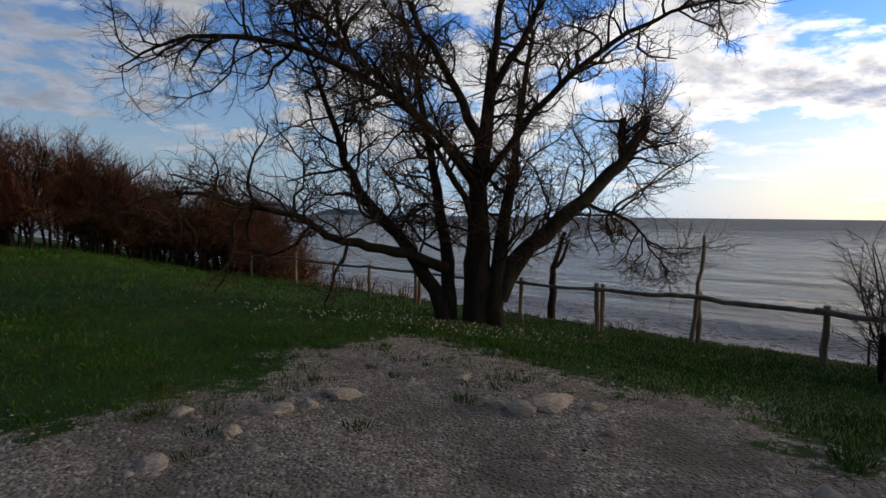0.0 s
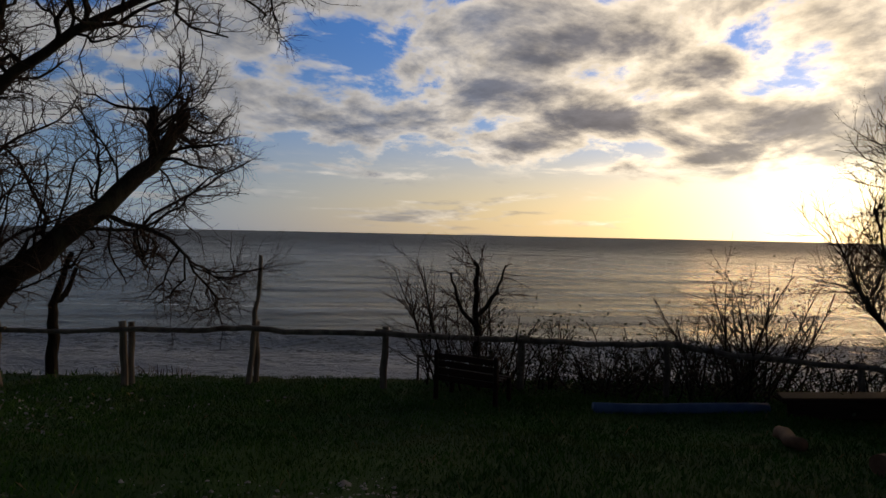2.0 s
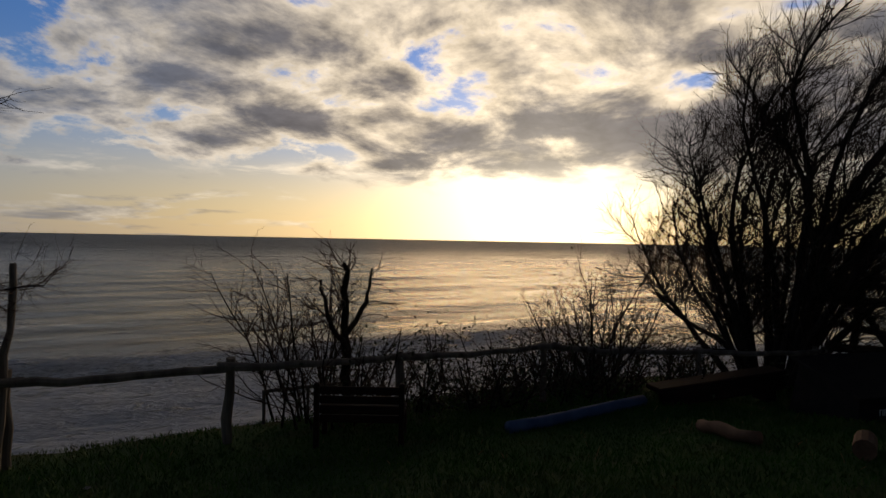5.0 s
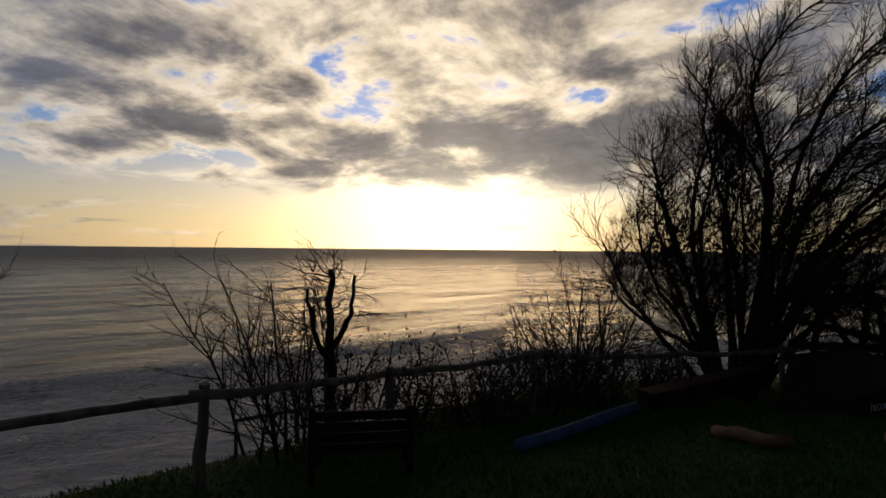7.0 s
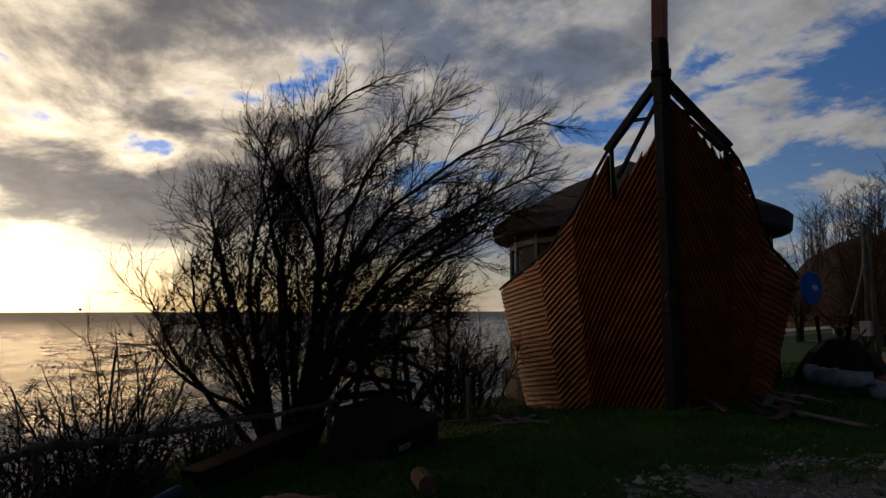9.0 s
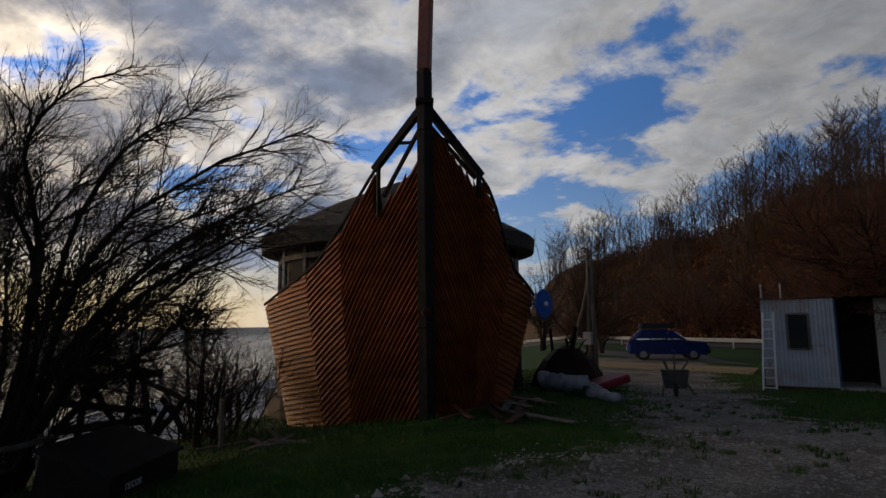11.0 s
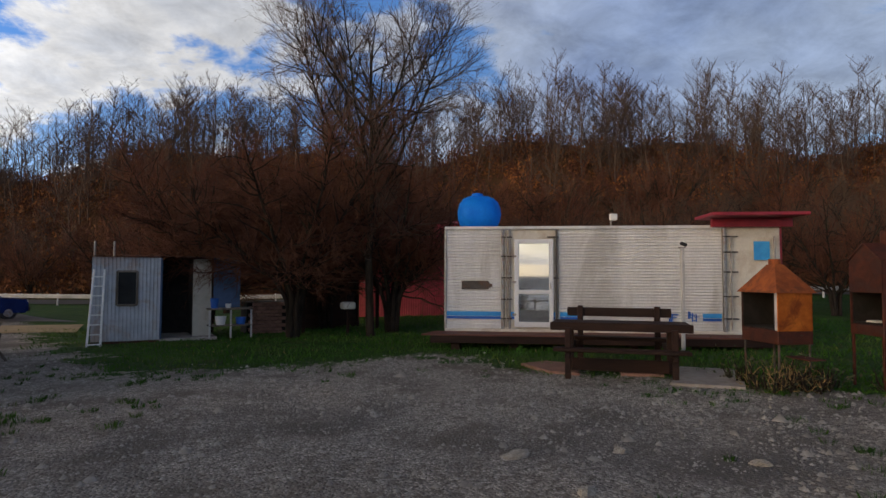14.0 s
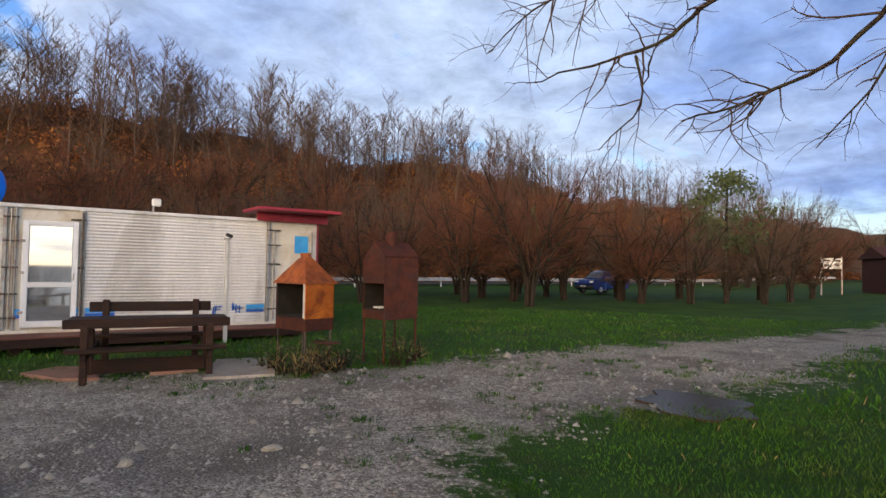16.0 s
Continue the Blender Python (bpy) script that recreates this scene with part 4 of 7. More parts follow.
INLAND = ([0, 0.12, 0.345, 0.35, 0.394, 0.49, 0.573, 0.685, 0.97, 1.0], [5.3, 5.05, 4.2, 4.42, 4.38, 3.8, 3.1, 2.6, 2.15, 2.1])


def sheer(u, side=SEAWARD):
    return float(np.interp(u, *side))


def course_rise(u):
    """How far a course of planks has risen on its way from the corner to the stem."""
    return float(np.interp(u, [0, 0.4, 0.62, 1.0], [3.9, 0.95, 0.27, 0.0]))


def hull_point(corner, u, z, out):
    d = corner - STEM
    length, way = d.length, d.normalized()
    n = Vector((-way.y, way.x, 0))
    if n.dot(Vector((1.3, 5.6, 0)) - STEM) < 0:
        n = -n
    base = hz(STEM.x, STEM.y) * (1 - u) + hz(corner.x, corner.y) * u - 0.05
    f = (z - base) / 2.2
    along = u * (length + 0.93 * (f - 1) * u)
    belly = 0.22 * math.sin(math.pi * min(1, u)) * (0.4 + 0.6 * min(f, 1.2))
    p = STEM + way * along + n * (belly + out)
    return Vector((p.x, p.y, z))


def build_ship():
    ship = thing("ship_front", "tall clinker-planked wooden ship bow with a carved stem", "ship")
    for corner, step, side, knee in ((LEFT, 0.105, SEAWARD, 0.225), (RIGHT, 0.115, INLAND, 0.372)):
        lo = min(hz(corner.x, corner.y), hz(STEM.x, STEM.y)) - 0.05
        shell = Geo()
        us = [i / 56 for i in range(57)]
        vs = []
        for u in us:
            base, top = lo, sheer(u, side) - 0.06
            vs += [hull_point(corner, u, base + (top - base) * k / 10, -0.03) for k in range(11)]
        shell.add(vs, [(i * 11 + k, i * 11 + k + 1, (i + 1) * 11 + k + 1, (i + 1) * 11 + k) for i in range(56) for k in range(10)])
        part("shell", shell, TAR_WOOD, ship)
        for u0, u1 in ((0.012, 0.225), (0.227, 0.4), (0.402, 0.62), (0.622, 0.995)):
            c = -5.0
            while c < 5.2:
                spots = [u0 + (u1 - u0) * k / 24 for k in range(25)]
                keep = [u for u in spots if lo + 0.03 < c + course_rise(u) < sheer(u, side) - 0.02]
                if len(keep) > 2:
                    a, b = keep[0], keep[-1]
                    n = 4
                    vs = []
                    for k in range(n + 1):
                        u = a + (b - a) * k / n
                        z = c + course_rise(u)
                        h = step * 1.12
                        out = 0.052
                        vs += [hull_point(corner, u, z - h / 2, out), hull_point(corner, u, z - h / 2, 0.0), hull_point(corner, u, z + h / 2, -0.012), hull_point(corner, u, z + h / 2, 0.004)]
                    fs = []
                    for k in range(n):
                        for j in range(4):
                            q = (k * 4 + j, k * 4 + (j + 1) % 4, k * 4 + 4 + (j + 1) % 4, k * 4 + 4 + j)
                            fs.append(q)
                    fs += [(0, 1, 2, 3), (n * 4 + 3, n * 4 + 2, n * 4 + 1, n * 4)]
                    part("plank", Geo().add(vs, fs), HULL, ship)
                c += step * (1.6 if u0 < 0.39 else 1.2 if u0 < 0.55 else 1.0)
        # open bracket between the top of the planking and the stem
        notch = knee - 0.022
        g1, g2 = hull_point(corner, knee, sheer(knee, side) + 0.02, 0.02), STEM + Vector((0, 0, 5.66))
        low = hull_point(corner, notch, sheer(notch - 0.012, side) - 0.25, 0.04)
        part("brace", Geo().bar(g1, g2, 0.12, 0.15), TAR_WOOD, ship)
        part("brace", Geo().bar(low, hull_point(corner, notch, sheer(knee, side) + 0.05, 0.03), 0.07, 0.12), TAR_WOOD, ship)
        h1, h2 = hull_point(corner, notch - 0.02, sheer(notch - 0.03, side) + 0.06, 0.02), STEM + Vector((0, 0, 5.35))
        part("brace", Geo().bar(h1, h2, 0.06, 0.08), TAR_WOOD, ship)
        part("brace", Geo().bar(g1.lerp(g2, 0.42), h1.lerp(h2, 0.72), 0.05, 0.06), TAR_WOOD, ship)
        prev = None
        for k in range(13):
            u = knee + (1 - knee) * k / 12
            p = hull_point(corner, u, sheer(u, side), 0.02)
            if prev:
                part("gunwale", Geo().bar(prev, p, 0.05, 0.06), TAR_WOOD, ship)
            prev = p
    base = hz(STEM.x, STEM.y)
    to_eye = (Vector((1.3, 5.6, 0)) - STEM).normalized()
    s0 = STEM + to_eye * 0.08
    lower = [(s0.x - 0.0, s0.y, base - 0.1), (s0.x, s0.y, base + 1.6), (s0.x, s0.y, 3.4), (s0.x, s0.y, 5.1), (s0.x, s0.y, 6.3)]
    for a, b, w in zip(lower, lower[1:], (0.22, 0.21, 0.20, 0.20)):
        part("stem", Geo().bar(a, b, w, 0.26, 0.02), TAR_WOOD, ship, "tarred square stem post")
    part("stem_neck", Geo().bar((s0.x, s0.y, 6.3), (s0.x - 0.06, s0.y - 0.02, 8.0), 0.22, 0.24, 0.02), STEM_RED, ship, "red-painted neck of the stem")
    side = to_eye.cross(Vector((0, 0, 1)))
    curl = [Vector((s0.x - 0.06, s0.y - 0.02, 7.95)) - side * (0.55 * (1 - math.cos(a)) * 0.8) + Vector((0, 0, 0.6 * math.sin(a))) for a in np.linspace(0, 2.7, 9)]
    part("stem_curl", Geo().tube(curl, [0.14, 0.14, 0.135, 0.13, 0.125, 0.12, 0.11, 0.10, 0.08], 8), STEM_RED, ship, "curled head of the stem")
    part("collar", Geo().box((0.34, 0.34, 0.1), Matrix.Translation((s0.x, s0.y, 5.66)) @ Matrix.Rotation(math.atan2(to_eye.y, to_eye.x), 4, "Z")), TAR_WOOD, ship)
    part("boss", Geo().lathe([(0.0, 0), (0.09, 0.0), (0.075, 0.05), (0.03, 0.07)], Matrix.Translation(s0 + to_eye * 0.12 + Vector((0, 0, 1.72))) @ to_eye.to_track_quat("Z", "Y").to_matrix().to_4x4(), 12), RUST_DARK, ship)


build_ship()


def build_round_house():
    c, r = Vector((12.6, -7.95, 0)), 3.75
    g = hz(11.2, -5.5)
    house = thing("round_house", "round open-sided wooden cafe with a low dark thatched roof", "building")
    deck = Geo().lathe([(r * 0.5, g - 0.6), (r * 1.02, g - 0.6), (r * 1.02, g + 0.25), (0.05, g + 0.27)], Matrix.Translation((c.x, c.y, 0)), 28)
    part("deck", deck, DARK_WOOD, house)
    roof = Geo().lathe([(0.05, 5.85), (r * 0.55, 4.98), (r * 1.05, 3.98), (r * 1.08, 3.9), (r * 1.07, 3.52), (r * 0.98, 3.5), (0.05, 5.4)], Matrix.Translation((c.x, c.y, 0)), 30)
    part("roof", roof, THATCH, house)
    part("wall", Geo().lathe([(r * 0.95, g + 0.2), (r * 0.95, g + 1.15), (r * 0.918, g + 1.15), (r * 0.918, g + 0.2)], Matrix.Translation((c.x, c.y, 0)), 28), DARK_WOOD, house)
    part("inner_wall", Geo().lathe([(r * 0.91, g + 0.2), (r * 0.91, 3.72), (r * 0.88, 3.72), (r * 0.88, g + 0.2)], Matrix.Translation((c.x, c.y, 0)), 20), TAR_WOOD, house)
    for i in range(18):
        a = 2 * math.pi * i / 18 + 0.1
        p = Vector((c.x + r * 0.93 * math.cos(a), c.y + r * 0.93 * math.sin(a), 0))
        part("post", Geo().bar((p.x, p.y, g), (p.x, p.y, 3.62), 0.11, 0.11), PLASTER if i % 3 == 0 else GREY_WOOD, house)
        a2 = 2 * math.pi * (i + 1) / 18 + 0.1
        q = Vector((c.x + r * 0.93 * math.cos(a2), c.y + r * 0.93 * math.sin(a2), 0))
        part("beam", Geo().bar((p.x, p.y, 3.3), (q.x, q.y, 3.3), 0.1, 0.14), GREY_WOOD, house)
    for a in (radians(168), radians(186), radians(204)):
        p = Vector((c.x + r * 0.935 * math.cos(a), c.y + r * 0.935 * math.sin(a), 2.75))
        m = Matrix.Translation(p) @ Matrix.Rotation(a, 4, "Z")
        part("wall_board", Geo().box((0.05, 0.8, 1.1), m), PLASTER, house)


build_round_house()


def build_dish():
    d = thing("round_sign", "round blue signboard on the hull's back edge", "sign")
    p = Vector((6.85, -5.75, 1.9))
    n = Vector((-0.97, 0.12, 0.0)).normalized()
    m = Matrix.Translation(p) @ n.to_track_quat("Z", "Y").to_matrix().to_4x4()
    part("disc", Geo().lathe([(0.0, -0.02), (0.30, -0.02), (0.32, 0.0), (0.30, 0.03), (0.05, 0.05)], m, 28), BLUE_PAINT, d)
    part("boss", Geo().lathe([(0.05, 0.05), (0.05, 0.09), (0.02, 0.10)], m, 12), PAPER, d)
    part("arm", Geo().bar(p, p - n * 0.5, 0.04), DARK_STEEL, d)


build_dish()


def stack_by_ship():
    rng = np.random.default_rng(9)
    for i in range(16):
        x, y = 6.6 + rng.uniform(-0.7, 0.9), -4.3 + rng.uniform(-1.5, 1.4)
        a = rng.uniform(-0.5, 0.5) + 2.2
        L = rng.uniform(0.9, 2.2)
        z = hz(x, y) + 0.04 + 0.02 * (i % 5)
        b = thing("loose_board", "broken red-brown board lying beside the ship", "board", pose(x, y, z, 0, rng.uniform(-3, 3), math.degrees(a)), group="board litter")
        part("board", Geo().box((L, rng.uniform(0.08, 0.16), 0.025)), (RUST_DARK, RED_WOOD, GREY_WOOD)[i % 3], b)
    for i, (x, y, L, r, mt) in enumerate([(6.9, -8.3, 1.9, 0.16, TARP), (6.4, -7.4, 1.6, 0.14, TARP), (7.3, -7.6, 1.4, 0.2, TARP)]):
        z = hz(x, y) + r * 0.8 + 0.15 * (i == 2)
        b = thing("tarp_bundle", "rolled grey tarpaulin bundle on the grass", "tarpaulin", pose(x, y, z, 0, 0, 125 + 20 * i), group="tarp bundles")
        pts, rr = rough_pole(rng, (-L / 2, 0, 0), (L / 2, 0, -0.03), r, 12, 0.0)
        part("roll", Geo().tube(pts, rr, 10), mt, b, soft=True)
    h = thing("red_sheet", "folded red plastic sheet on the ground", "sheet", pose(7.0, -9.6, hz(7.0, -9.6) + 0.16, 0, 12, 60))
    part("fold", Geo().box((1.2, 0.7, 0.22), None, 0.08), RED_ROOF, h)
    s = thing("scrap_pile", "dark mound of pallets and poles behind the ship", "pile", pose(8.2, -10.0, hz(8.2, -10.0)))
    for k in range(9):
        part("slat", Geo().bar((rng.uniform(-0.7, 0.7), rng.uniform(-0.5, 0.5), 0), (rng.uniform(-0.7, 0.7), rng.uniform(-0.5, 0.5), rng.uniform(0.9, 1.7)), 0.09, 0.03), DARK_WOOD, s)
    part("mound", Geo().lathe([(1.1, -0.1), (0.95, 0.35), (0.7, 0.75), (0.35, 1.05), (0.05, 1.15)], None, 11), DARK_WOOD, s)


stack_by_ship()


# ---- utility pole, parked cars, barrow ----
def build_pole():
    x, y = 9.35, -14.9
    z = hz(x, y)
    p = thing("utility_pole", "twin-legged grey utility pole with a slanted brace", "pole", pose(x, y, z))
    rng = np.random.default_rng(4)
    for dx in (-0.12, 0.1):
        pts, rr = rough_pole(rng, (dx, 0, -0.3), (dx * 0.5, 0, 4.5), 0.085, 8, 0, 0.75)
        part("leg", Geo().tube(pts, rr, 9), GREY_WOOD, p)
    pts, rr = rough_pole(rng, (0.95, 0.35, -0.3), (0.05, 0, 3.4), 0.07, 8, 0, 0.8)
    part("brace", Geo().tube(pts, rr, 8), GREY_WOOD, p)
    ring = [(0.18 + 0.24 * math.cos(a), 0.05, 4.35 + 0.24 * math.sin(a)) for a in np.linspace(0, 2 * math.pi, 17)]
    part("cable_coil", Geo().tube(ring, 0.022, 6, False), BLACK, p)
    part("crossarm", Geo().bar((-0.5, 0, 4.5), (0.45, 0, 4.2), 0.06), GREY_WOOD, p)
    part("meter_box", Geo().box((0.3, 0.2, 0.45), Matrix.Translation((0.1, 0.14, 1.3))), PLASTER, p)


build_pole()


def build_car(name, label, m, box_on_roof, length=4.75):
    car = thing(name, label, "car", m)
    k = length / 4.75
    low = [(-2.35, 0.42), (-2.38, 0.75), (-2.25, 0.98), (-1.15, 1.08), (2.2, 1.08), (2.33, 0.9), (2.36, 0.5), (2.2, 0.34), (-2.2, 0.30)]
    up = [(-1.2, 1.07), (-0.45, 1.60), (0.1, 1.69), (1.5, 1.67), (2.12, 1.10)]

    def loft(profile, halves):
        vs, n = [], len(profile)
        for y, inset in halves:
            cx = sum(p[0] for p in profile) / n
            cz = sum(p[1] for p in profile) / n
            vs += [(k * (cx + (px - cx) * inset), y, cz + (pz - cz) * inset) for px, pz in profile]
        fs = [(i * n + j, i * n + (j + 1) % n, (i + 1) * n + (j + 1) % n, (i + 1) * n + j) for i in range(len(halves) - 1) for j in range(n)]
        return Geo().add(vs, fs + [tuple(range(n))[::-1], tuple(range((len(halves) - 1) * n, len(halves) * n))])

    part("body", loft(low, [(-0.92, 0.93), (-0.86, 0.99), (-0.6, 1.0), (0.6, 1.0), (0.86, 0.99), (0.92, 0.93)]), CAR_BLUE, car)
    part("cabin", loft(up, [(-0.80, 0.9), (-0.66, 1.0), (0.66, 1.0), (0.80, 0.9)]), CAR_BLUE, car)
    for s in (-1, 1):
        for a, b, c, d in ((-0.88, -0.32, -0.02, -0.02), (0.06, 0.06, 0.9, 0.9), (1.0, 1.0, 1.45, 1.78)):
            z0, z1 = 1.12, 1.55
            vs = [(k * a, s * 0.812, z0), (k * d, s * 0.812, z0), (k * c, s * 0.752, z1), (k * b, s * 0.752, z1)]
            vs += [(x, y - s * 0.02, z) for x, y, z in vs]
            part("side_window", Geo().add(vs, [(0, 1, 2, 3), (4, 5, 6, 7), (0, 1, 5, 4), (1, 2, 6, 5), (2, 3, 7, 6), (3, 0, 4, 7)]), GLASS, car)
        part("headlight", Geo().box((0.22, 0.34, 0.13), Matrix.Translation((-2.22 * k, s * 0.66, 0.86)), 0.04), WHITE_PVC, car)
        part("tail_light", Geo().box((0.12, 0.3, 0.16), Matrix.Translation((2.28 * k, s * 0.68, 0.92)), 0.04), RED_ROOF, car)
        part("mirror", Geo().box((0.14, 0.2, 0.13), Matrix.Translation((-0.85 * k, s * 0.98, 1.12)), 0.04), BLACK, car)
        for x in (-1.45 * k, 1.42 * k):
            t = Matrix.Translation((x, s * 0.80, 0.35)) @ Matrix.Rotation(math.pi / 2, 4, "X")
            w = part("wheel", Geo().lathe([(0.2, -0.11), (0.33, -0.11), (0.355, -0.07), (0.355, 0.07), (0.33, 0.11), (0.2, 0.11)], t, 22), TYRE, car)
            part("rim", Geo().lathe([(0.05, -0.125), (0.21, -0.118), (0.22, 0.118), (0.05, 0.125)], t, 14), STEEL, w)
    vs = [(-1.12 * k, -0.72, 1.12), (-1.12 * k, 0.72, 1.12), (-0.5 * k, 0.62, 1.56), (-0.5 * k, -0.62, 1.56)]
    vs += [(x - 0.03, y, z + 0.02) for x, y, z in vs]
    part("windscreen", Geo().add(vs, [(3, 2, 1, 0), (4, 5, 6, 7), (0, 1, 5, 4), (1, 2, 6, 5), (2, 3, 7, 6), (3, 0, 4, 7)]), GLASS, car)
    part("bumper", Geo().box((0.2, 1.7, 0.24), Matrix.Translation((-2.33 * k, 0, 0.5)), 0.06), BLACK, car)
    part("plate", Geo().box((0.02, 0.5, 0.11), Matrix.Translation((-2.44 * k, 0, 0.55))), PAPER, car)
    if box_on_roof:
        part("roof_box", Geo().slab([(-0.95, -0.3), (-0.7, -0.38), (0.8, -0.38), (0.95, -0.3), (0.95, 0.3), (0.8, 0.38), (-0.7, 0.38), (-0.95, 0.3)], 0.3, Matrix.Translation((0.45, 0, 1.76))), BLACK, car)
        for x in (0.0, 0.9):
            part("roof_bar", Geo().bar((x, -0.62, 1.73), (x, 0.62, 1.73), 0.04), BLACK, car)


build_car("parked_car", "dark blue estate car with a black roof box parked", pose(10.6, -29.3, hz(10.6, -29.3) + 0.03, 0, 0, 22), True, 4.35)
for cx, cy, tx in ((-43.4, -1.7, 151),):
    build_car("parked_car", "blue hatchback car standing beyond the guard rail", pose(cx, cy, hz(cx, cy) + 0.05, 0, 0, tx), False, 4.2)


def build_barrow():
    x, y = 4.97, -8.6
    b = thing("wheelbarrow", "tipped metal wheelbarrow with poles standing on the gravel", "wheelbarrow", pose(x, y, hz(x, y), 0, 0, 20))
    tray = [(-0.30, -0.2, 0.62), (0.30, -0.2, 0.62), (0.24, -0.12, 0.2), (-0.24, -0.12, 0.2), (-0.30, 0.15, 0.62), (0.30, 0.15, 0.62), (0.24, 0.1, 0.2), (-0.24, 0.1, 0.2)]
    part("tray", Geo().add(tray, [(0, 1, 2, 3), (7, 6, 5, 4), (0, 4, 5, 1), (1, 5, 6, 2), (2, 6, 7, 3), (3, 7, 4, 0)]), DARK_STEEL, b)
    part("wheel", Geo().lathe([(0.05, -0.04), (0.16, -0.04), (0.18, 0), (0.16, 0.04), (0.05, 0.04)], Matrix.Translation((0, 0.0, 0.18)) @ Matrix.Rotation(math.pi / 2, 4, "Y"), 16), TYRE, b)
    for a, c in (((-0.25, 0, 0.3), (-0.42, -0.1, 0.03)), ((0.25, 0, 0.3), (0.3, 0.05, 0.0)), ((-0.12, 0, 0.55), (-0.3, 0.05, 0.82)), ((0.12, 0, 0.55), (0.25, 0.05, 0.86)), ((0.0, 0, 0.55), (0.0, 0.02, 0.95))):
        part("handle", Geo().bar(a, c, 0.045), GREY_WOOD, b)


build_barrow()


# ---- shed with its ladder and clutter ----
def build_shed():
    A, B = Vector((3.50, -12.0, 0)), Vector((1.92, -12.15, 0))
    m = Matrix.Translation((1.92, -12.15, -0.42)) @ Matrix.Rotation(math.atan2(A.y - B.y, A.x - B.x), 4, "Z")
    shed = thing("shed", "small grey sheet-metal shed with rust stains and open door", "shed", m)
    W, D, H = 1.62, 2.1, 2.45
    vs, fs = [], []
    for i, a in enumerate(np.linspace(0, W, 55)):
        d = 0.014 * (1 if i % 3 == 0 else -0.3)
        vs += [(a, d, 0.22), (a, d, H)]
    fs = [(2 * i, 2 * i + 2, 2 * i + 3, 2 * i + 1) for i in range(54)]
    w = part("wall", Geo().add(vs, fs), SHED_WALL, shed, "ribbed front wall with rust streaks")
    part("wall", Geo().box((W, 0.05, H - 0.22), Matrix.Translation((W / 2, -0.045, (H + 0.22) / 2))), SHED_WALL, shed)
    part("wall", Geo().box((0.05, D, H - 0.22), Matrix.Translation((W - 0.03, -D / 2 - 0.08, (H + 0.22) / 2))), SHED_WALL, shed)
    part("wall", Geo().box((W, 0.05, H - 0.22), Matrix.Translation((W / 2, -D - 0.11, (H + 0.22) / 2))), SHED_WALL, shed)
    win = part("window", Geo().box((0.42, 0.03, 0.86), Matrix.Translation((W - 0.82, 0.022, 1.62))), DARK_GLASS, shed)
    for a, b in (((W - 1.06, 1.17), (W - 0.58, 1.17)), ((W - 1.06, 2.07), (W - 0.58, 2.07)), ((W - 1.06, 1.17), (W - 1.06, 2.07)), ((W - 0.58, 1.17), (W - 0.58, 2.07))):
        part("window_frame", Geo().bar((a[0], 0.045, a[1]), (b[0], 0.045, b[1]), 0.05), GREY_WOOD, win)
    # side with the doorway: pale panel, dark opening, blue panel
    part("door_frame", Geo().bar((-0.02, -0.12, 0.22), (-0.02, -0.12, H), 0.08), SHED_BLUE, shed)
    part("panel", Geo().box((0.5, 0.05, H - 0.25), Matrix.Translation((-1.12, -0.35, (H + 0.22) / 2))), SHED_PALE, shed, "pale side panel beside the doorway")
    part("panel", Geo().box((0.75, 0.05, 1.5), Matrix.Translation((-1.8, -0.38, 1.72))), SHED_BLUE, shed, "dark blue panel")
    # the doorway's shade is put into the near-black of these two sheets
    part("inner_wall", Geo().box((0.95, 0.05, H - 0.25), Matrix.Translation((-0.45, -1.6, (H + 0.22) / 2))), SOOT_AND_SHADE, shed)
    part("inner_wall", Geo().box((0.05, 1.3, H - 0.25), Matrix.Translation((-0.9, -1.0, (H + 0.22) / 2))), SOOT_AND_SHADE, shed)
    part("floor", Geo().box((2.6, 2.2, 0.1), Matrix.Translation((-0.2, -1.15, 0.17))), CONCRETE, shed)
    part("plinth", Geo().box((W, 0.1, 0.2), Matrix.Translation((W / 2, -0.06, 0.1))), RUST_DARK, shed)
    vs = []
    for i, a in enumerate(np.linspace(-2.2, W + 0.08, 60)):
        d = 0.02 * math.sin(i * math.pi / 2)
        vs += [(a, 0.12, H + 0.03 + d), (a, -D - 0.2, H + 0.10 + d)]
    part("roof", Geo().add(vs, [(2 * i, 2 * i + 2, 2 * i + 3, 2 * i + 1) for i in range(59)]), RUST_DARK, shed, "corrugated rusty roof sheet")
    for a in (W - 0.05, W - 0.5):
        part("vent_pipe", Geo().tube([(a, -0.1, H), (a, -0.1, H + 0.42)], 0.025, 8), STEEL, shed)
    lad = thing("ladder", "pale wooden ladder leaning on the shed wall", "ladder", m)
    f0, f1 = Vector((W + 0.06, 0.62, 0.05)), Vector((W - 0.05, 0.06, 2.12))
    off = Vector((-0.30, 0, 0))
    for o in (Vector((0, 0, 0)), off):
        part("stile", Geo().bar(f0 + o, f1 + o * 0.8, 0.05, 0.035), PAPER, lad)
    for i in range(8):
        p = f0.lerp(f1, 0.08 + i * 0.118)
        part("rung", Geo().bar(p, p + off * (1 - 0.025 * i), 0.035), PAPER, lad)
    t = thing("work_table", "cluttered work table with basins beside the shed", "table", m @ Matrix.Translation((-1.8, 0.15, 0.2)))
    part("tabletop", Geo().box((1.2, 0.55, 0.04), Matrix.Translation((0, 0, 0.82))), GREY_WOOD, t)
    part("shelf", Geo().box((1.15, 0.5, 0.03), Matrix.Translation((0, 0, 0.35))), GREY_WOOD, t)
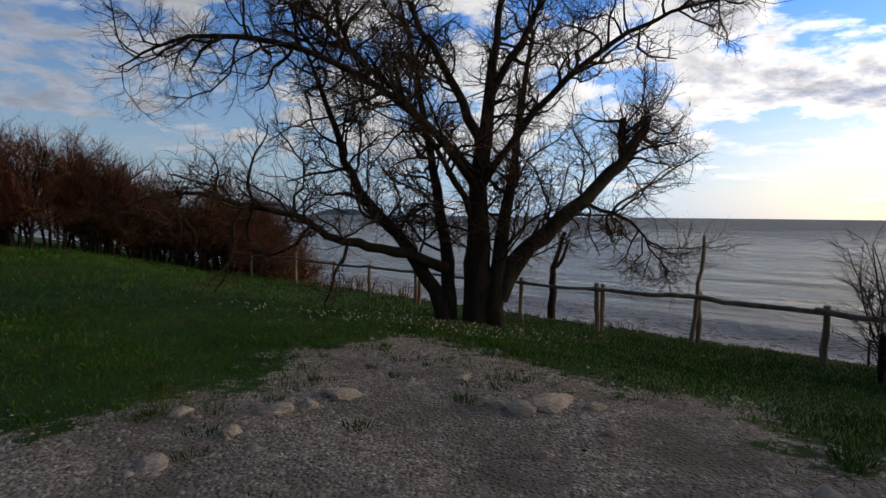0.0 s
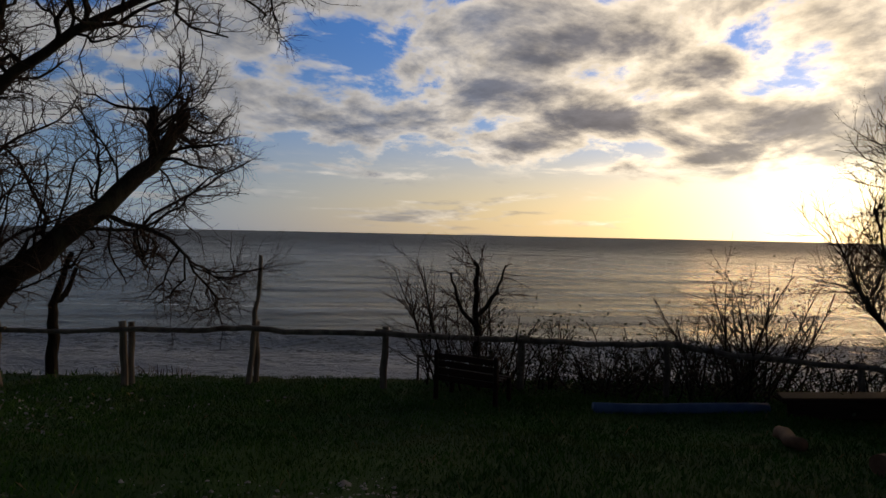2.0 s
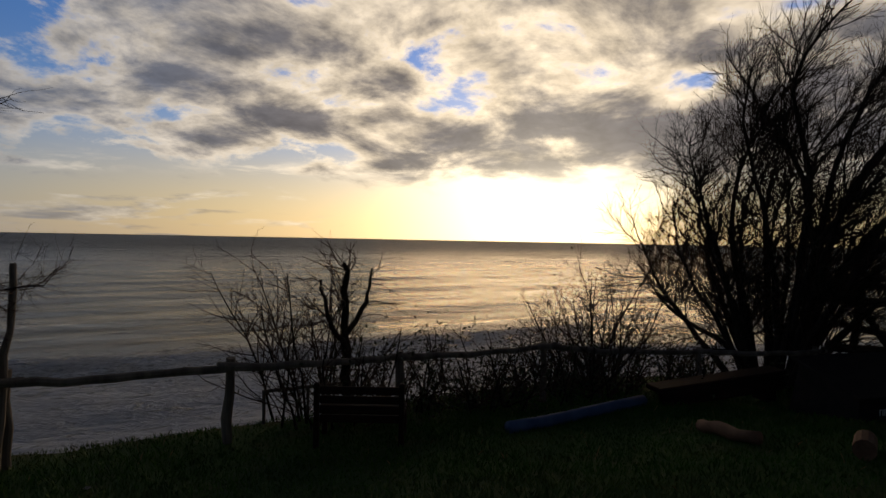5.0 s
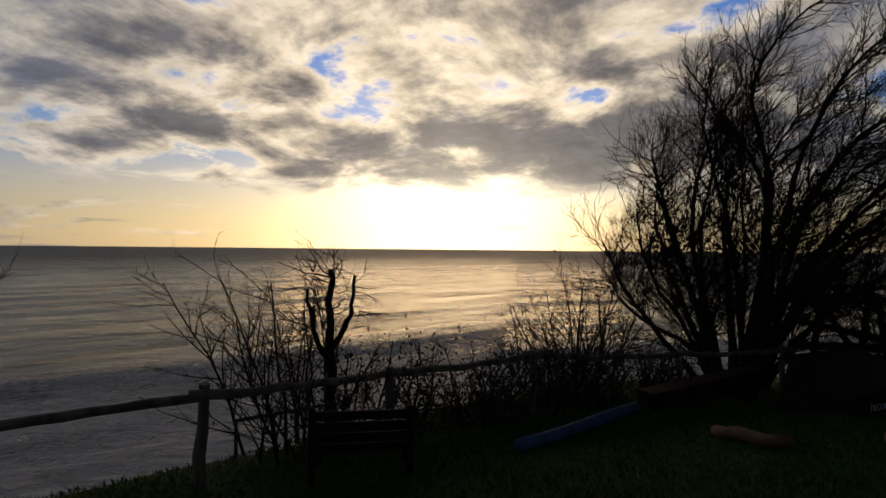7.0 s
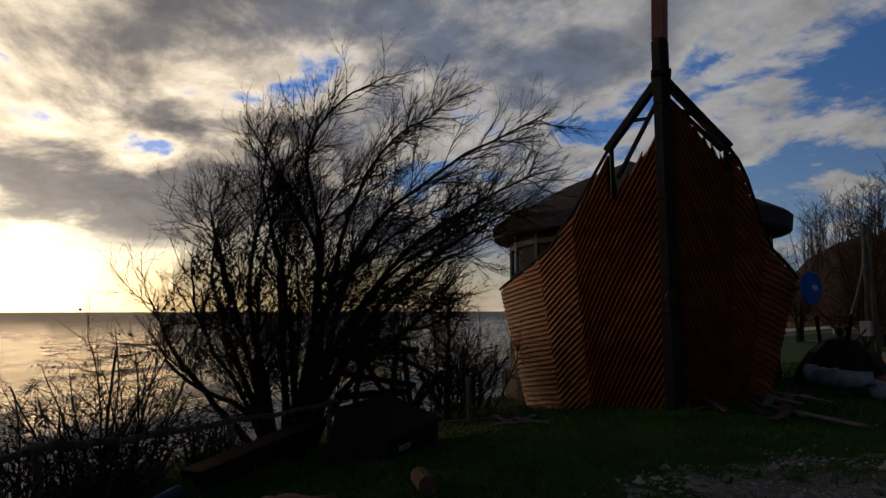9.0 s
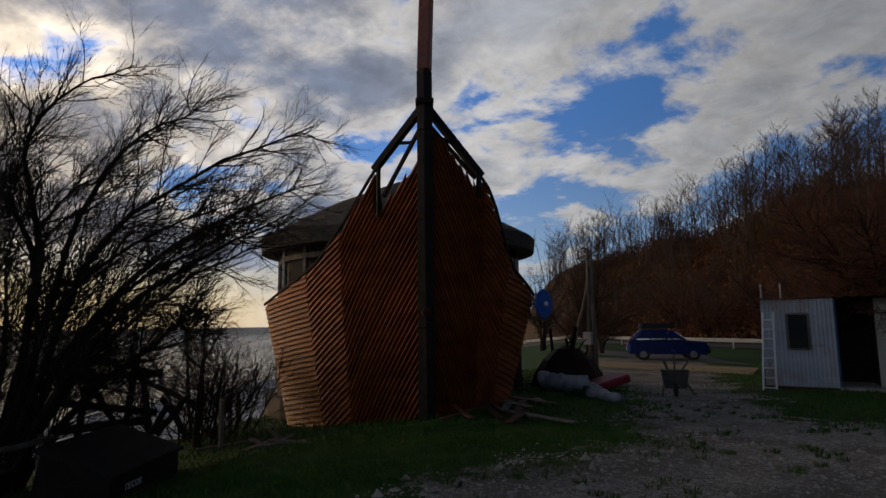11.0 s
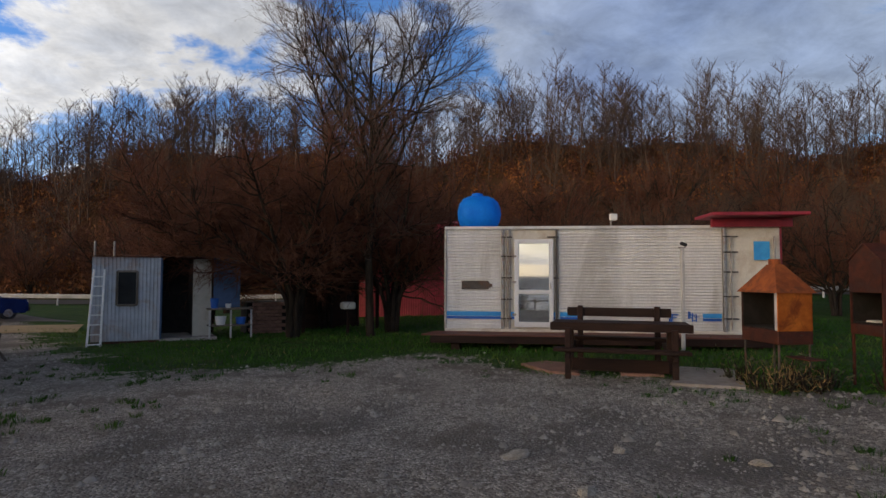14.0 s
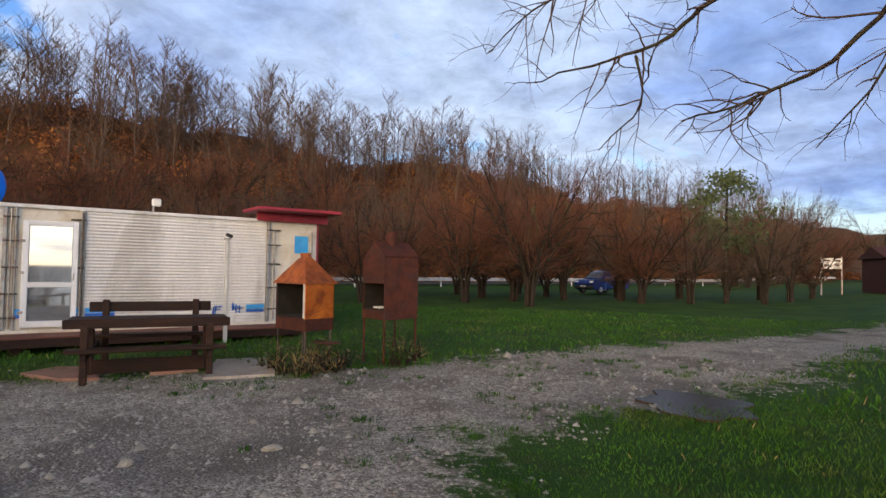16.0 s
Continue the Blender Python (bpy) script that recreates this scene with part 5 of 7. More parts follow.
    for a in (-0.56, 0.0, 0.56):
        part("leg", Geo().bar((a, 0.22, 0), (a, 0.22, 0.8), 0.05), PLASTER, t)
    for a, r, h, z, mt, nm in ((0.25, 0.16, 0.24, 0.37, WHITE_PVC, "bucket"), (-0.3, 0.15, 0.2, 0.37, BLUE_PAINT, "basin"), (0.42, 0.12, 0.28, 0.84, BLUE_PAINT, "canister"), (0.05, 0.09, 0.12, 0.84, PAPER, "pot")):
        o = thing(nm, f"small plastic {nm} on the work table", nm, m @ Matrix.Translation((-1.8 + a, 0.2, 0.2 + z)))
        part("vessel", Geo().lathe([(r * 0.75, 0), (r, h), (r * 0.92, h), (r * 0.7, 0.02)], None, 14), mt, o)
    # brick stove and lean-to further along
    s = thing("outdoor_oven", "low brick oven under a shingled lean-to roof", "oven", m @ Matrix.Translation((-3.6, -1.2, 0.1)))
    rng = np.random.default_rng(6)
    for r in range(9):
        for k in range(4):
            part("brick", Geo().box((0.24, 0.3, 0.10), Matrix.Translation((k * 0.255 + (0.12 if r % 2 else 0), rng.normal(0, 0.006), 0.06 + r * 0.112)), 0.01), BRICK_SLAB, s)
    part("core", Geo().box((1.2, 1.0, 1.0), Matrix.Translation((0.45, -0.55, 0.5))), SOOT_AND_SHADE, s)
    l = thing("lean_to", "dark wooden lean-to with board roof under the tree", "shelter", m @ Matrix.Translation((-5.3, -1.6, 0.0)))
    for k in range(7):
        part("roof_board", Geo().bar((-1.4, -0.6 + k * 0.3, 2.35 - 0.10 * k), (1.3, -0.6 + k * 0.3, 2.35 - 0.10 * k), 0.28, 0.03), GREY_WOOD, l)
    for a, b in ((-1.3, -0.6), (1.2, -0.6), (-1.3, 1.2), (1.2, 1.2)):
        part("post", Geo().bar((a, b, 0), (a, b, 2.35 - 0.33 * (b + 0.6)), 0.1), DARK_WOOD, l)
    part("back_wall", Geo().box((2.6, 0.06, 1.9), Matrix.Translation((0, -0.62, 1.0))), DARK_WOOD, l)
    sink = thing("wash_basin", "small white wash basin on a post", "sink", m @ Matrix.Translation((-5.2, 0.6, 0.1)))
    part("bowl", Geo().box((0.42, 0.34, 0.22), Matrix.Translation((0, 0, 0.95)), 0.06), PAPER, sink)
    part("post", Geo().bar((0, 0, 0), (0, 0, 0.86), 0.08), DARK_WOOD, sink)


build_shed()


# ---- the truck-body kiosk ----
KX = math.degrees(math.atan2(0.5, -0.866))
KIOSK = pose(-4.30, -6.96, 0.27, 0, 0, KX)  # x runs along the front, +y points away from the yard


def kq(v):
    return KIOSK @ Vector(v)


def build_kiosk():
    k = thing("kiosk", "white ribbed truck body used as a kiosk with door", "kiosk", KIOSK)
    L, D, H = 7.55, 2.35, 2.45
    # YARD is the side of the y axis that faces the yard
    def ribs(x0, x1, z0, z1):
        n = int((z1 - z0) / 0.033)
        vs = []
        for i in range(n + 1):
            z = z0 + (z1 - z0) * i / n
            d = YARD * (0.017 if i % 2 else 0.0)
            vs += [(x0, d, z), (x1, d, z)]
        return Geo().add(vs, [(2 * i, 2 * i + 1, 2 * i + 3, 2 * i + 2) for i in range(n)])
    spans = [(0.03, 1.32), (2.66, 6.28)]
    for a, b in spans:
        part("ribbed_wall", ribs(a, b, 0.06, H - 0.07), ALU, k, "ribbed aluminium side panel")
    core = Geo()
    core.box((L, D, H - 0.04), Matrix.Translation((L / 2, -YARD * (D / 2 + 0.012), H / 2)))
    part("body", core, CREAM, k)
    part("roof_edge", Geo().box((6.35, 0.08, 0.075), Matrix.Translation((3.17, YARD * 0.012, H - 0.03))), ALU, k)
    part("floor_rail", Geo().box((L, 0.07, 0.07), Matrix.Translation((L / 2, YARD * 0.012, 0.03))), CREAM, k)
    part("corner_post", Geo().box((0.06, 0.06, H - 0.1), Matrix.Translation((0.02, YARD * 0.012, H / 2))), STEEL, k)
    # door bay
    for x, w in ((1.36, 0.07), (1.52, 0.05), (2.60, 0.07)):
        part("door_post", Geo().box((w, 0.06, H - 0.12), Matrix.Translation((x, YARD * 0.02, H / 2))), STEEL, k)
    for x in (1.45, 2.52):
        for z in (0.3, 0.75, 1.25, 1.75, 2.2):
            if x < 2 or z in (1.25, 2.2):
                part("hinge", Geo().bar((x - 0.13, YARD * 0.05, z), (x + 0.13, YARD * 0.05, z), 0.05, 0.03), DARK_STEEL, k)
    part("locking_rod", Geo().tube([(1.45, YARD * 0.06, 0.1), (1.45, YARD * 0.06, 2.35)], 0.018, 8), STEEL, k)
    part("locking_rod", Geo().tube([(2.60, YARD * 0.06, 0.1), (2.60, YARD * 0.06, 2.35)], 0.018, 8), DARK_STEEL, k)
    # plastic door with two panes
    d = part("door", Geo().box((0.86, 0.05, 0.1), Matrix.Translation((2.08, YARD * 0.05, 2.10))), WHITE_PVC, k, "white plastic door with two panes")
    for a, b, w in (((1.68, 0.12), (1.68, 2.15), 0.1), ((2.48, 0.12), (2.48, 2.15), 0.1), ((1.64, 0.17), (2.52, 0.17), 0.12), ((1.70, 0.92), (2.46, 0.92), 0.10)):
        part("door_frame", Geo().bar((a[0], YARD * 0.055, a[1]), (b[0], YARD * 0.055, b[1]), w, 0.06, up=(0, 1, 0)), WHITE_PVC, d)
    for z0, z1 in ((0.23, 0.87), (0.97, 2.05)):
        part("pane", Geo().box((0.70, 0.014, z1 - z0), Matrix.Translation((2.08, YARD * 0.045, (z0 + z1) / 2)) @ Matrix.Rotation(radians(-6), 4, "Z"), 0.002), GLASS, d)
    part("door_handle", Geo().bar((2.46, YARD * 0.11, 1.0), (2.46, YARD * 0.11, 1.14), 0.025), STEEL, d)
    for z in (0.4, 1.15, 1.75):
        part("latch", Geo().box((0.09, 0.03, 0.05), Matrix.Translation((1.63, YARD * 0.09, z))), STEEL, d)
    # painted stripe, lettering and plates
    for a, b in ((0.05, 1.32), (1.55, 1.63), (2.53, 2.60), (2.68, 3.2), (5.85, 6.26)):
        part("light_stripe", Geo().box((b - a, 0.012, 0.10), Matrix.Translation(((a + b) / 2, YARD * 0.026, 0.41)), 0.002), SKY_PAINT, k)
        part("dark_stripe", Geo().box((b - a, 0.012, 0.06), Matrix.Translation(((a + b) / 2, YARD * 0.026, 0.32)), 0.002), BLUE_PAINT, k)
    rng = np.random.default_rng(2)
    for c in (5.2, 5.62):
        for s in range(8):
            x, z, w = c + rng.uniform(-0.13, 0.13), 0.36 + rng.uniform(-0.08, 0.08), rng.uniform(0.06, 0.22)
            g = Geo().box((w if s % 2 else 0.025, 0.012, 0.02 if s % 2 else w), Matrix.Translation((x, YARD * 0.026, z)), 0.002)
            part("glyph_stroke", g, BLUE_PAINT, k)
    part("vent_plate", Geo().slab([(0, 0), (0.62, 0), (0.66, 0.04), (0.72, 0.06), (0.72, 0.12), (0.66, 0.14), (0.62, 0.2), (0, 0.2)], 0.03, Matrix.Translation((0.40, YARD * 0.02, 0.98)) @ Matrix.Rotation(math.pi / 2, 4, "X")), DARK_STEEL, k, "grey arrow-shaped metal plate")
    # end bay under the red canopy
    for z in (0.35, 0.85, 1.4, 1.85, 2.2):
        part("hinge", Geo().bar((6.30, YARD * 0.05, z), (6.62, YARD * 0.05, z), 0.05, 0.03), DARK_STEEL, k)
    part("door_post", Geo().box((0.08, 0.07, H - 0.1), Matrix.Translation((6.34, YARD * 0.02, H / 2))), STEEL, k)
    part("locking_rod", Geo().tube([(6.47, YARD * 0.06, 0.1), (6.47, YARD * 0.06, 2.2)], 0.018, 8), STEEL, k)
    part("locking_rod", Geo().tube([(7.40, YARD * 0.06, 0.1), (7.40, YARD * 0.06, 2.2)], 0.022, 8), STEEL, k)
    part("notice", Geo().box((0.34, 0.012, 0.42), Matrix.Translation((7.14, YARD * 0.03, 1.88)), 0.002), SKY_PAINT, k)
    part("end_wall", Geo().box((0.06, D * 0.98, H - 0.05), Matrix.Translation((L + 0.02, -YARD * D / 2, H / 2))), RED_ROOF, k)
    part("canopy", Geo().box((2.0, 1.2, 0.07), Matrix.Translation((6.85, YARD * 0.15, H + 0.20))), RED_ROOF, k, "red sheet-metal canopy")
    part("canopy_fascia", Geo().box((1.75, 0.05, 0.20), Matrix.Translation((6.9, YARD * 0.10, H + 0.06))), RED_ROOF, k)
    # tank and lamp on the roof
    t = thing("water_tank", "round bright blue plastic water tank on the kiosk", "tank", KIOSK @ Matrix.Translation((0.72, -YARD * 1.0, H)))
    m = Matrix.Translation((0, 0, 0.40)) @ Matrix.Rotation(math.pi / 2, 4, "Y")
    prof = [(0.02, -0.5), (0.15, -0.485), (0.28, -0.44), (0.38, -0.37), (0.44, -0.27), (0.47, -0.16), (0.475, 0.0), (0.47, 0.18), (0.45, 0.30), (0.40, 0.42), (0.30, 0.52), (0.16, 0.58), (0.02, 0.6)]
    part("vessel", Geo().lathe(prof, m, 28), BLUE_TANK, t, soft=True)
    part("cap", Geo().lathe([(0.14, 0.84), (0.14, 0.92), (0.05, 0.94)], None, 16), BLUE_TANK, t)
    for x in (-0.3, 0.3):
        part("cradle", Geo().box((0.1, 0.8, 0.09), Matrix.Translation((x, 0, 0.02))), BLACK, t)
    f = thing("flood_lamp", "small white floodlight on the kiosk roof", "lamp", KIOSK @ Matrix.Translation((3.9, -YARD * 0.3, H)))
    part("bracket", Geo().tube([(0, 0, 0), (0, 0, 0.12), (0.05, 0, 0.22)], 0.02, 8), STEEL, f)
    part("head", Geo().box((0.18, 0.1, 0.16), Matrix.Translation((0.06, 0, 0.24)), 0.03), PAPER, f)
    # deck in front
    dk = thing("deck", "low red-brown plank deck in front of the kiosk", "deck", KIOSK)
    for i in range(5):
        y = YARD * (0.10 + 0.15 * i)
        part("plank", Geo().box((7.4, 0.14, 0.035), Matrix.Translation((3.45 - 0.05 * i, y, -0.02))), RED_WOOD, dk)
    part("fascia", Geo().box((7.3, 0.04, 0.16), Matrix.Translation((3.4, YARD * 0.76, -0.12))), DARK_WOOD, dk)
    # piers take a dark colour in place of the shadow under the deck
    for i in range(6):
        part("pier", Geo().box((0.2, 0.3, 0.42), Matrix.Translation((0.3 + 1.3 * i, YARD * 0.45, -0.25))), DARK_WOOD, dk)
    ps = thing("lamp_post", "thin grey square steel post with a small lamp", "post", KIOSK @ Matrix.Translation((5.15, YARD * 0.95, -0.3)))
    part("pole", Geo().box((0.075, 0.075, 2.2), Matrix.Translation((0, 0, 1.1))), PLASTER, ps)
    part("plate", Geo().box((0.13, 0.1, 0.03), Matrix.Translation((0, 0, 2.21))), STEEL, ps)
    part("lamp", Geo().box((0.14, 0.1, 0.07), Matrix.Translation((0.03, 0, 2.28)) @ Matrix.Rotation(0.4, 4, "Y"), 0.02), BLACK, ps)


YARD = -1.0
if (KIOSK.to_3x3() @ Vector((0, -1, 0))).dot(Vector((1.2, 5.7, 0)) - KIOSK.translation) < 0:
    YARD = 1.0
build_kiosk()


def build_picnic():
    # faces the yard
    a, b = Vector((-4.25, -2.45, 0)), Vector((-5.85, -1.12, 0))
    d = (b - a).normalized()
    mid = (a + b) / 2
    t = thing("picnic_bench", "heavy dark-stained picnic table with benches", "picnic table", pose(mid.x, mid.y, hz(mid.x, mid.y), 0, 0, math.degrees(math.atan2(d.y, d.x))))
    s = 1.0 if (Vector((1.2, 5.7, 0)) - mid).dot(Vector((-d.y, d.x, 0))) > 0 else -1.0
    for i in range(3):
        part("tabletop_plank", Geo().box((2.15, 0.24, 0.07), Matrix.Translation((0, -s * (0.02 + 0.25 * i), 0.79))), DARK_WOOD, t)
    part("apron", Geo().box((2.18, 0.05, 0.13), Matrix.Translation((0, s * 0.125, 0.77)), 0.02), DARK_WOOD, t)
    part("far_bench", Geo().box((1.85, 0.28, 0.06), Matrix.Translation((0, -s * 1.05, 0.48))), DARK_WOOD, t)
    part("far_back", Geo().box((1.8, 0.05, 0.16), Matrix.Translation((0, -s * 1.2, 0.93)), 0.02), DARK_WOOD, t)
    part("near_bench", Geo().box((2.0, 0.26, 0.055), Matrix.Translation((0, s * 0.55, 0.45))), DARK_WOOD, t)
    for x in (-0.78, 0.78):
        part("leg", Geo().box((0.09, 0.16, 0.76), Matrix.Translation((x, -s * 0.25, 0.38))), DARK_WOOD, t)
        part("leg", Geo().box((0.09, 0.09, 0.78), Matrix.Translation((x, s * 0.55, 0.39)), 0.01), DARK_WOOD, t)
        part("leg", Geo().box((0.1, 0.1, 1.05), Matrix.Translation((x * 0.85, -s * 1.16, 0.52))), DARK_WOOD, t)
        part("runner", Geo().box((0.08, 1.9, 0.09), Matrix.Translation((x, -s * 0.3, 0.36))), DARK_WOOD, t)
    part("footboard", Geo().box((1.5, 0.05, 0.2), Matrix.Translation((0, s * 0.05, 0.16))), DARK_WOOD, t)


build_picnic()


def slab_thing(name, label, pts, thick, material):
    cx, cy = sum(p[0] for p in pts) / len(pts), sum(p[1] for p in pts) / len(pts)
    z = hz(cx, cy)
    ob = thing(name, label, "slab", pose(cx, cy, z - 0.05))
    part("slab", Geo().slab([(x - cx, y - cy) for x, y in pts], thick + 0.05), material, ob)


slab_thing("concrete_slab", "cracked grey concrete slab set in the gravel", [(-5.05, -0.72), (-5.75, -0.05), (-6.55, -0.75), (-7.0, -1.2), (-6.35, -1.8)], 0.06, CONCRETE)
slab_thing("paving_slab", "reddish paving slab before the deck", [(-4.2, -2.5), (-4.5, -2.1), (-5.1, -3.0), (-4.8, -3.5), (-4.2, -3.4)], 0.045, BRICK_SLAB)
slab_thing("paving_slab", "reddish paving slab before the deck", [(-5.0, -1.7), (-5.5, -1.3), (-6.1, -2.0), (-5.6, -2.5)], 0.05, BRICK_SLAB)


def bbq_one():
    b = thing("barbecue", "rusty sheet-steel barbecue with a pyramid hood", "barbecue", pose(-6.62, -0.22, hz(-6.6, -0.2), 0, 0, 74))
    w, d = 0.46, 0.32
    for x in (-1, 1):
        for y in (-1, 1):
            part("leg", Geo().bar((x * (w - 0.04), y * (d - 0.04), -0.05), (x * (w - 0.04), y * (d - 0.04), 0.66), 0.035), DARK_STEEL, b)
    part("firebox", Geo().box((2 * w, 2 * d, 0.20), Matrix.Translation((0, 0, 0.72)), 0.01), RUST_DARK, b)
    part("back_wall", Geo().box((2 * w, 0.02, 0.56), Matrix.Translation((0, d - 0.01, 1.09))), RUST_DARK, b)
    part("side_wall", Geo().box((0.02, 2 * d, 0.56), Matrix.Translation((w - 0.01, 0, 1.09))), RUST_SUNLIT, b, "bright orange rusted side sheet")
    part("side_wall", Geo().box((0.02, 2 * d, 0.56), Matrix.Translation((-w + 0.01, 0, 1.09))), RUST_DARK, b)
    part("lining", Geo().box((2 * w - 0.06, 0.02, 0.5), Matrix.Translation((0, d - 0.04, 1.09))), SOOT_AND_SHADE, b)
    for x in (-1, 1):
        part("lining", Geo().box((0.012, 2 * d - 0.03, 0.52), Matrix.Translation((x * (w - 0.03), 0, 1.09))), SOOT_AND_SHADE, b)
    part("grate", Geo().box((2 * w - 0.06, 2 * d - 0.06, 0.02), Matrix.Translation((0, 0, 0.835))), SOOT_AND_SHADE, b)
    part("flap", Geo().box((0.06, 0.02, 0.54), Matrix.Translation((w - 0.05, -d + 0.01, 1.09))), PLASTER, b)
    n = [(-w - 0.05, -d - 0.05, 1.36), (w + 0.05, -d - 0.05, 1.36), (w + 0.05, d + 0.05, 1.36), (-w - 0.05, d + 0.05, 1.36), (-0.1, -0.08, 1.78), (0.1, -0.08, 1.78), (0.1, 0.08, 1.78), (-0.1, 0.08, 1.78)]
    part("hood", Geo().add(n, [(0, 1, 5, 4), (1, 2, 6, 5), (2, 3, 7, 6), (3, 0, 4, 7), (3, 2, 1, 0)]), RUST, b)
    part("chimney", Geo().tube([(0, 0, 1.76), (0, 0, 1.86)], 0.1, 12), RUST, b)
    part("shelf", Geo().box((0.5, 0.3, 0.02), Matrix.Translation((w + 0.2, 0, 0.45))), RUST_DARK, b)
    b.scale = (0.86, 0.86, 0.98)


def bbq_two():
    b = thing("smoker", "tall dark rusty steel smoker with a gabled hood", "barbecue", pose(-7.9, 0.62, hz(-7.9, 0.6), 0, 0, 158))
    w, d = 0.40, 0.34
    for x in (-1, 1):
        for y in (-1, 1):
            part("leg", Geo().bar((x * (w - 0.03), y * (d - 0.03), -0.05), (x * (w - 0.03), y * (d - 0.03), 0.80), 0.04), RUST_DARK, b)
    part("firebox", Geo().box((2 * w, 2 * d, 0.16), Matrix.Translation((0, 0, 0.86)), 0.01), RUST_DARK, b)
    part("side_wall", Geo().box((2 * w, 0.02, 0.98), Matrix.Translation((0, d - 0.01, 1.40))), RUST_DARK, b)
    part("side_wall", Geo().box((2 * w, 0.02, 0.98), Matrix.Translation((0, -d + 0.01, 1.40))), RUST_DARK, b)
    part("back_wall", Geo().box((0.02, 2 * d - 0.05, 0.98), Matrix.Translation((w - 0.01, 0, 1.40))), RUST_DARK, b)
    part("lining", Geo().box((0.02, 2 * d - 0.08, 0.9), Matrix.Translation((w - 0.05, 0, 1.40))), SOOT_AND_SHADE, b)
    for y in (-1, 1):
        part("lining", Geo().box((2 * w - 0.06, 0.012, 0.94), Matrix.Translation((0.0, y * (d - 0.03), 1.41))), SOOT_AND_SHADE, b)
    part("grate", Geo().box((2 * w - 0.06, 2 * d - 0.06, 0.02), Matrix.Translation((0, 0, 0.955))), SOOT_AND_SHADE, b)
    part("front_sheet", Geo().slab([(-d, 1.42), (d, 1.42), (d, 1.89), (0, 2.16), (-d, 1.89)], 0.02, Matrix.Translation((-w, 0, 0)) @ Matrix(((0, 0, 1, 0), (1, 0, 0, 0), (0, 1, 0, 0), (0, 0, 0, 1)))), RUST_DARK, b)
    for s in (-1, 1):
        part("hood", Geo().bar((-w - 0.02, s * (d + 0.02) / 2, 2.03), (w + 0.02, s * (d + 0.02) / 2, 2.03), 0.45, 0.018, up=(0, s * 0.60, 0.80)), RUST_DARK, b)
    part("gable", Geo().slab([(-d, 1.85), (d, 1.85), (0, 2.14)], 0.02, Matrix.Translation((w - 0.02, 0, 0)) @ Matrix(((0, 0, 1, 0), (1, 0, 0, 0), (0, 1, 0, 0), (0, 0, 0, 1)))), RUST_DARK, b)
    part("chimney", Geo().tube([(0, 0, 2.05), (0, 0, 2.36)], 0.11, 12), RUST_DARK, b)
    part("tray", Geo().box((0.18, 0.2, 0.03), Matrix.Translation((-w + 0.12, -0.06, 0.99))), PAPER, b)
    b.scale = (0.92, 0.92, 0.95)


bbq_one()
bbq_two()


# ---- red barn behind the trees, and far huts ----
def red_barn():
    b = thing("red_barn", "dark red corrugated metal barn with a rounded roof", "barn", pose(-7.0, -18.5, hz(-7, -18.5), 0, 0, 160))
    vs = []
    n = 180
    prof = [(0.0, 0.0), (0.05, 1.6), (0.35, 2.8), (1.0, 3.7), (1.9, 4.25), (3.2, 4.5)]
    for i in range(n + 1):
        x = -4.5 + 9.0 * i / n
        d = 0.009 * (1 if i % 2 else -1)
        vs += [(x, y + d, z) for y, z in prof]
    k = len(prof)
    part("roof", Geo().add(vs, [(i * k + j, (i + 1) * k + j, (i + 1) * k + j + 1, i * k + j + 1) for i in range(n) for j in range(k - 1)]), RED_ROOF, b)
    part("gable", Geo().slab([(p[0], p[1]) for p in prof] + [(3.2, 0)], 0.05, Matrix.Translation((4.5, 0, 0)) @ Matrix(((0, 0, 1, 0), (1, 0, 0, 0), (0, 1, 0, 0), (0, 0, 0, 1)))), RED_ROOF, b)
    part("gable", Geo().slab([(p[0], p[1]) for p in prof] + [(3.2, 0)], 0.05, Matrix.Translation((-4.55, 0, 0)) @ Matrix(((0, 0, 1, 0), (1, 0, 0, 0), (0, 1, 0, 0), (0, 0, 0, 1)))), RED_ROOF, b)


red_barn()


def far_hut(x, y, w, d, h, turn, material, label):
    b = thing("hut", label, "hut", pose(x, y, hz(x, y), 0, 0, turn))
    part("wall", Geo().box((w, d, h), Matrix.Translation((0, 0, h / 2))), material, b)
    g = [(-w / 2 - 0.2, -d / 2 - 0.2, h), (w / 2 + 0.2, -d / 2 - 0.2, h), (w / 2 + 0.2, d / 2 + 0.2, h), (-w / 2 - 0.2, d / 2 + 0.2, h), (-w / 2 - 0.2, 0, h + 0.8), (w / 2 + 0.2, 0, h + 0.8)]
    part("roof", Geo().add(g, [(0, 1, 5, 4), (2, 3, 4, 5), (1, 2, 5), (3, 0, 4), (3, 2, 1, 0)]), RUST_DARK, b)
    part("door", Geo().box((0.9, 0.06, 1.9), Matrix.Translation((0, -d / 2 - 0.02, 0.95))), DARK_WOOD, b)


far_hut(-46.5, 17.5, 4, 5, 2.3, 95, RUST_DARK, "small red-brown wooden hut across the meadow")


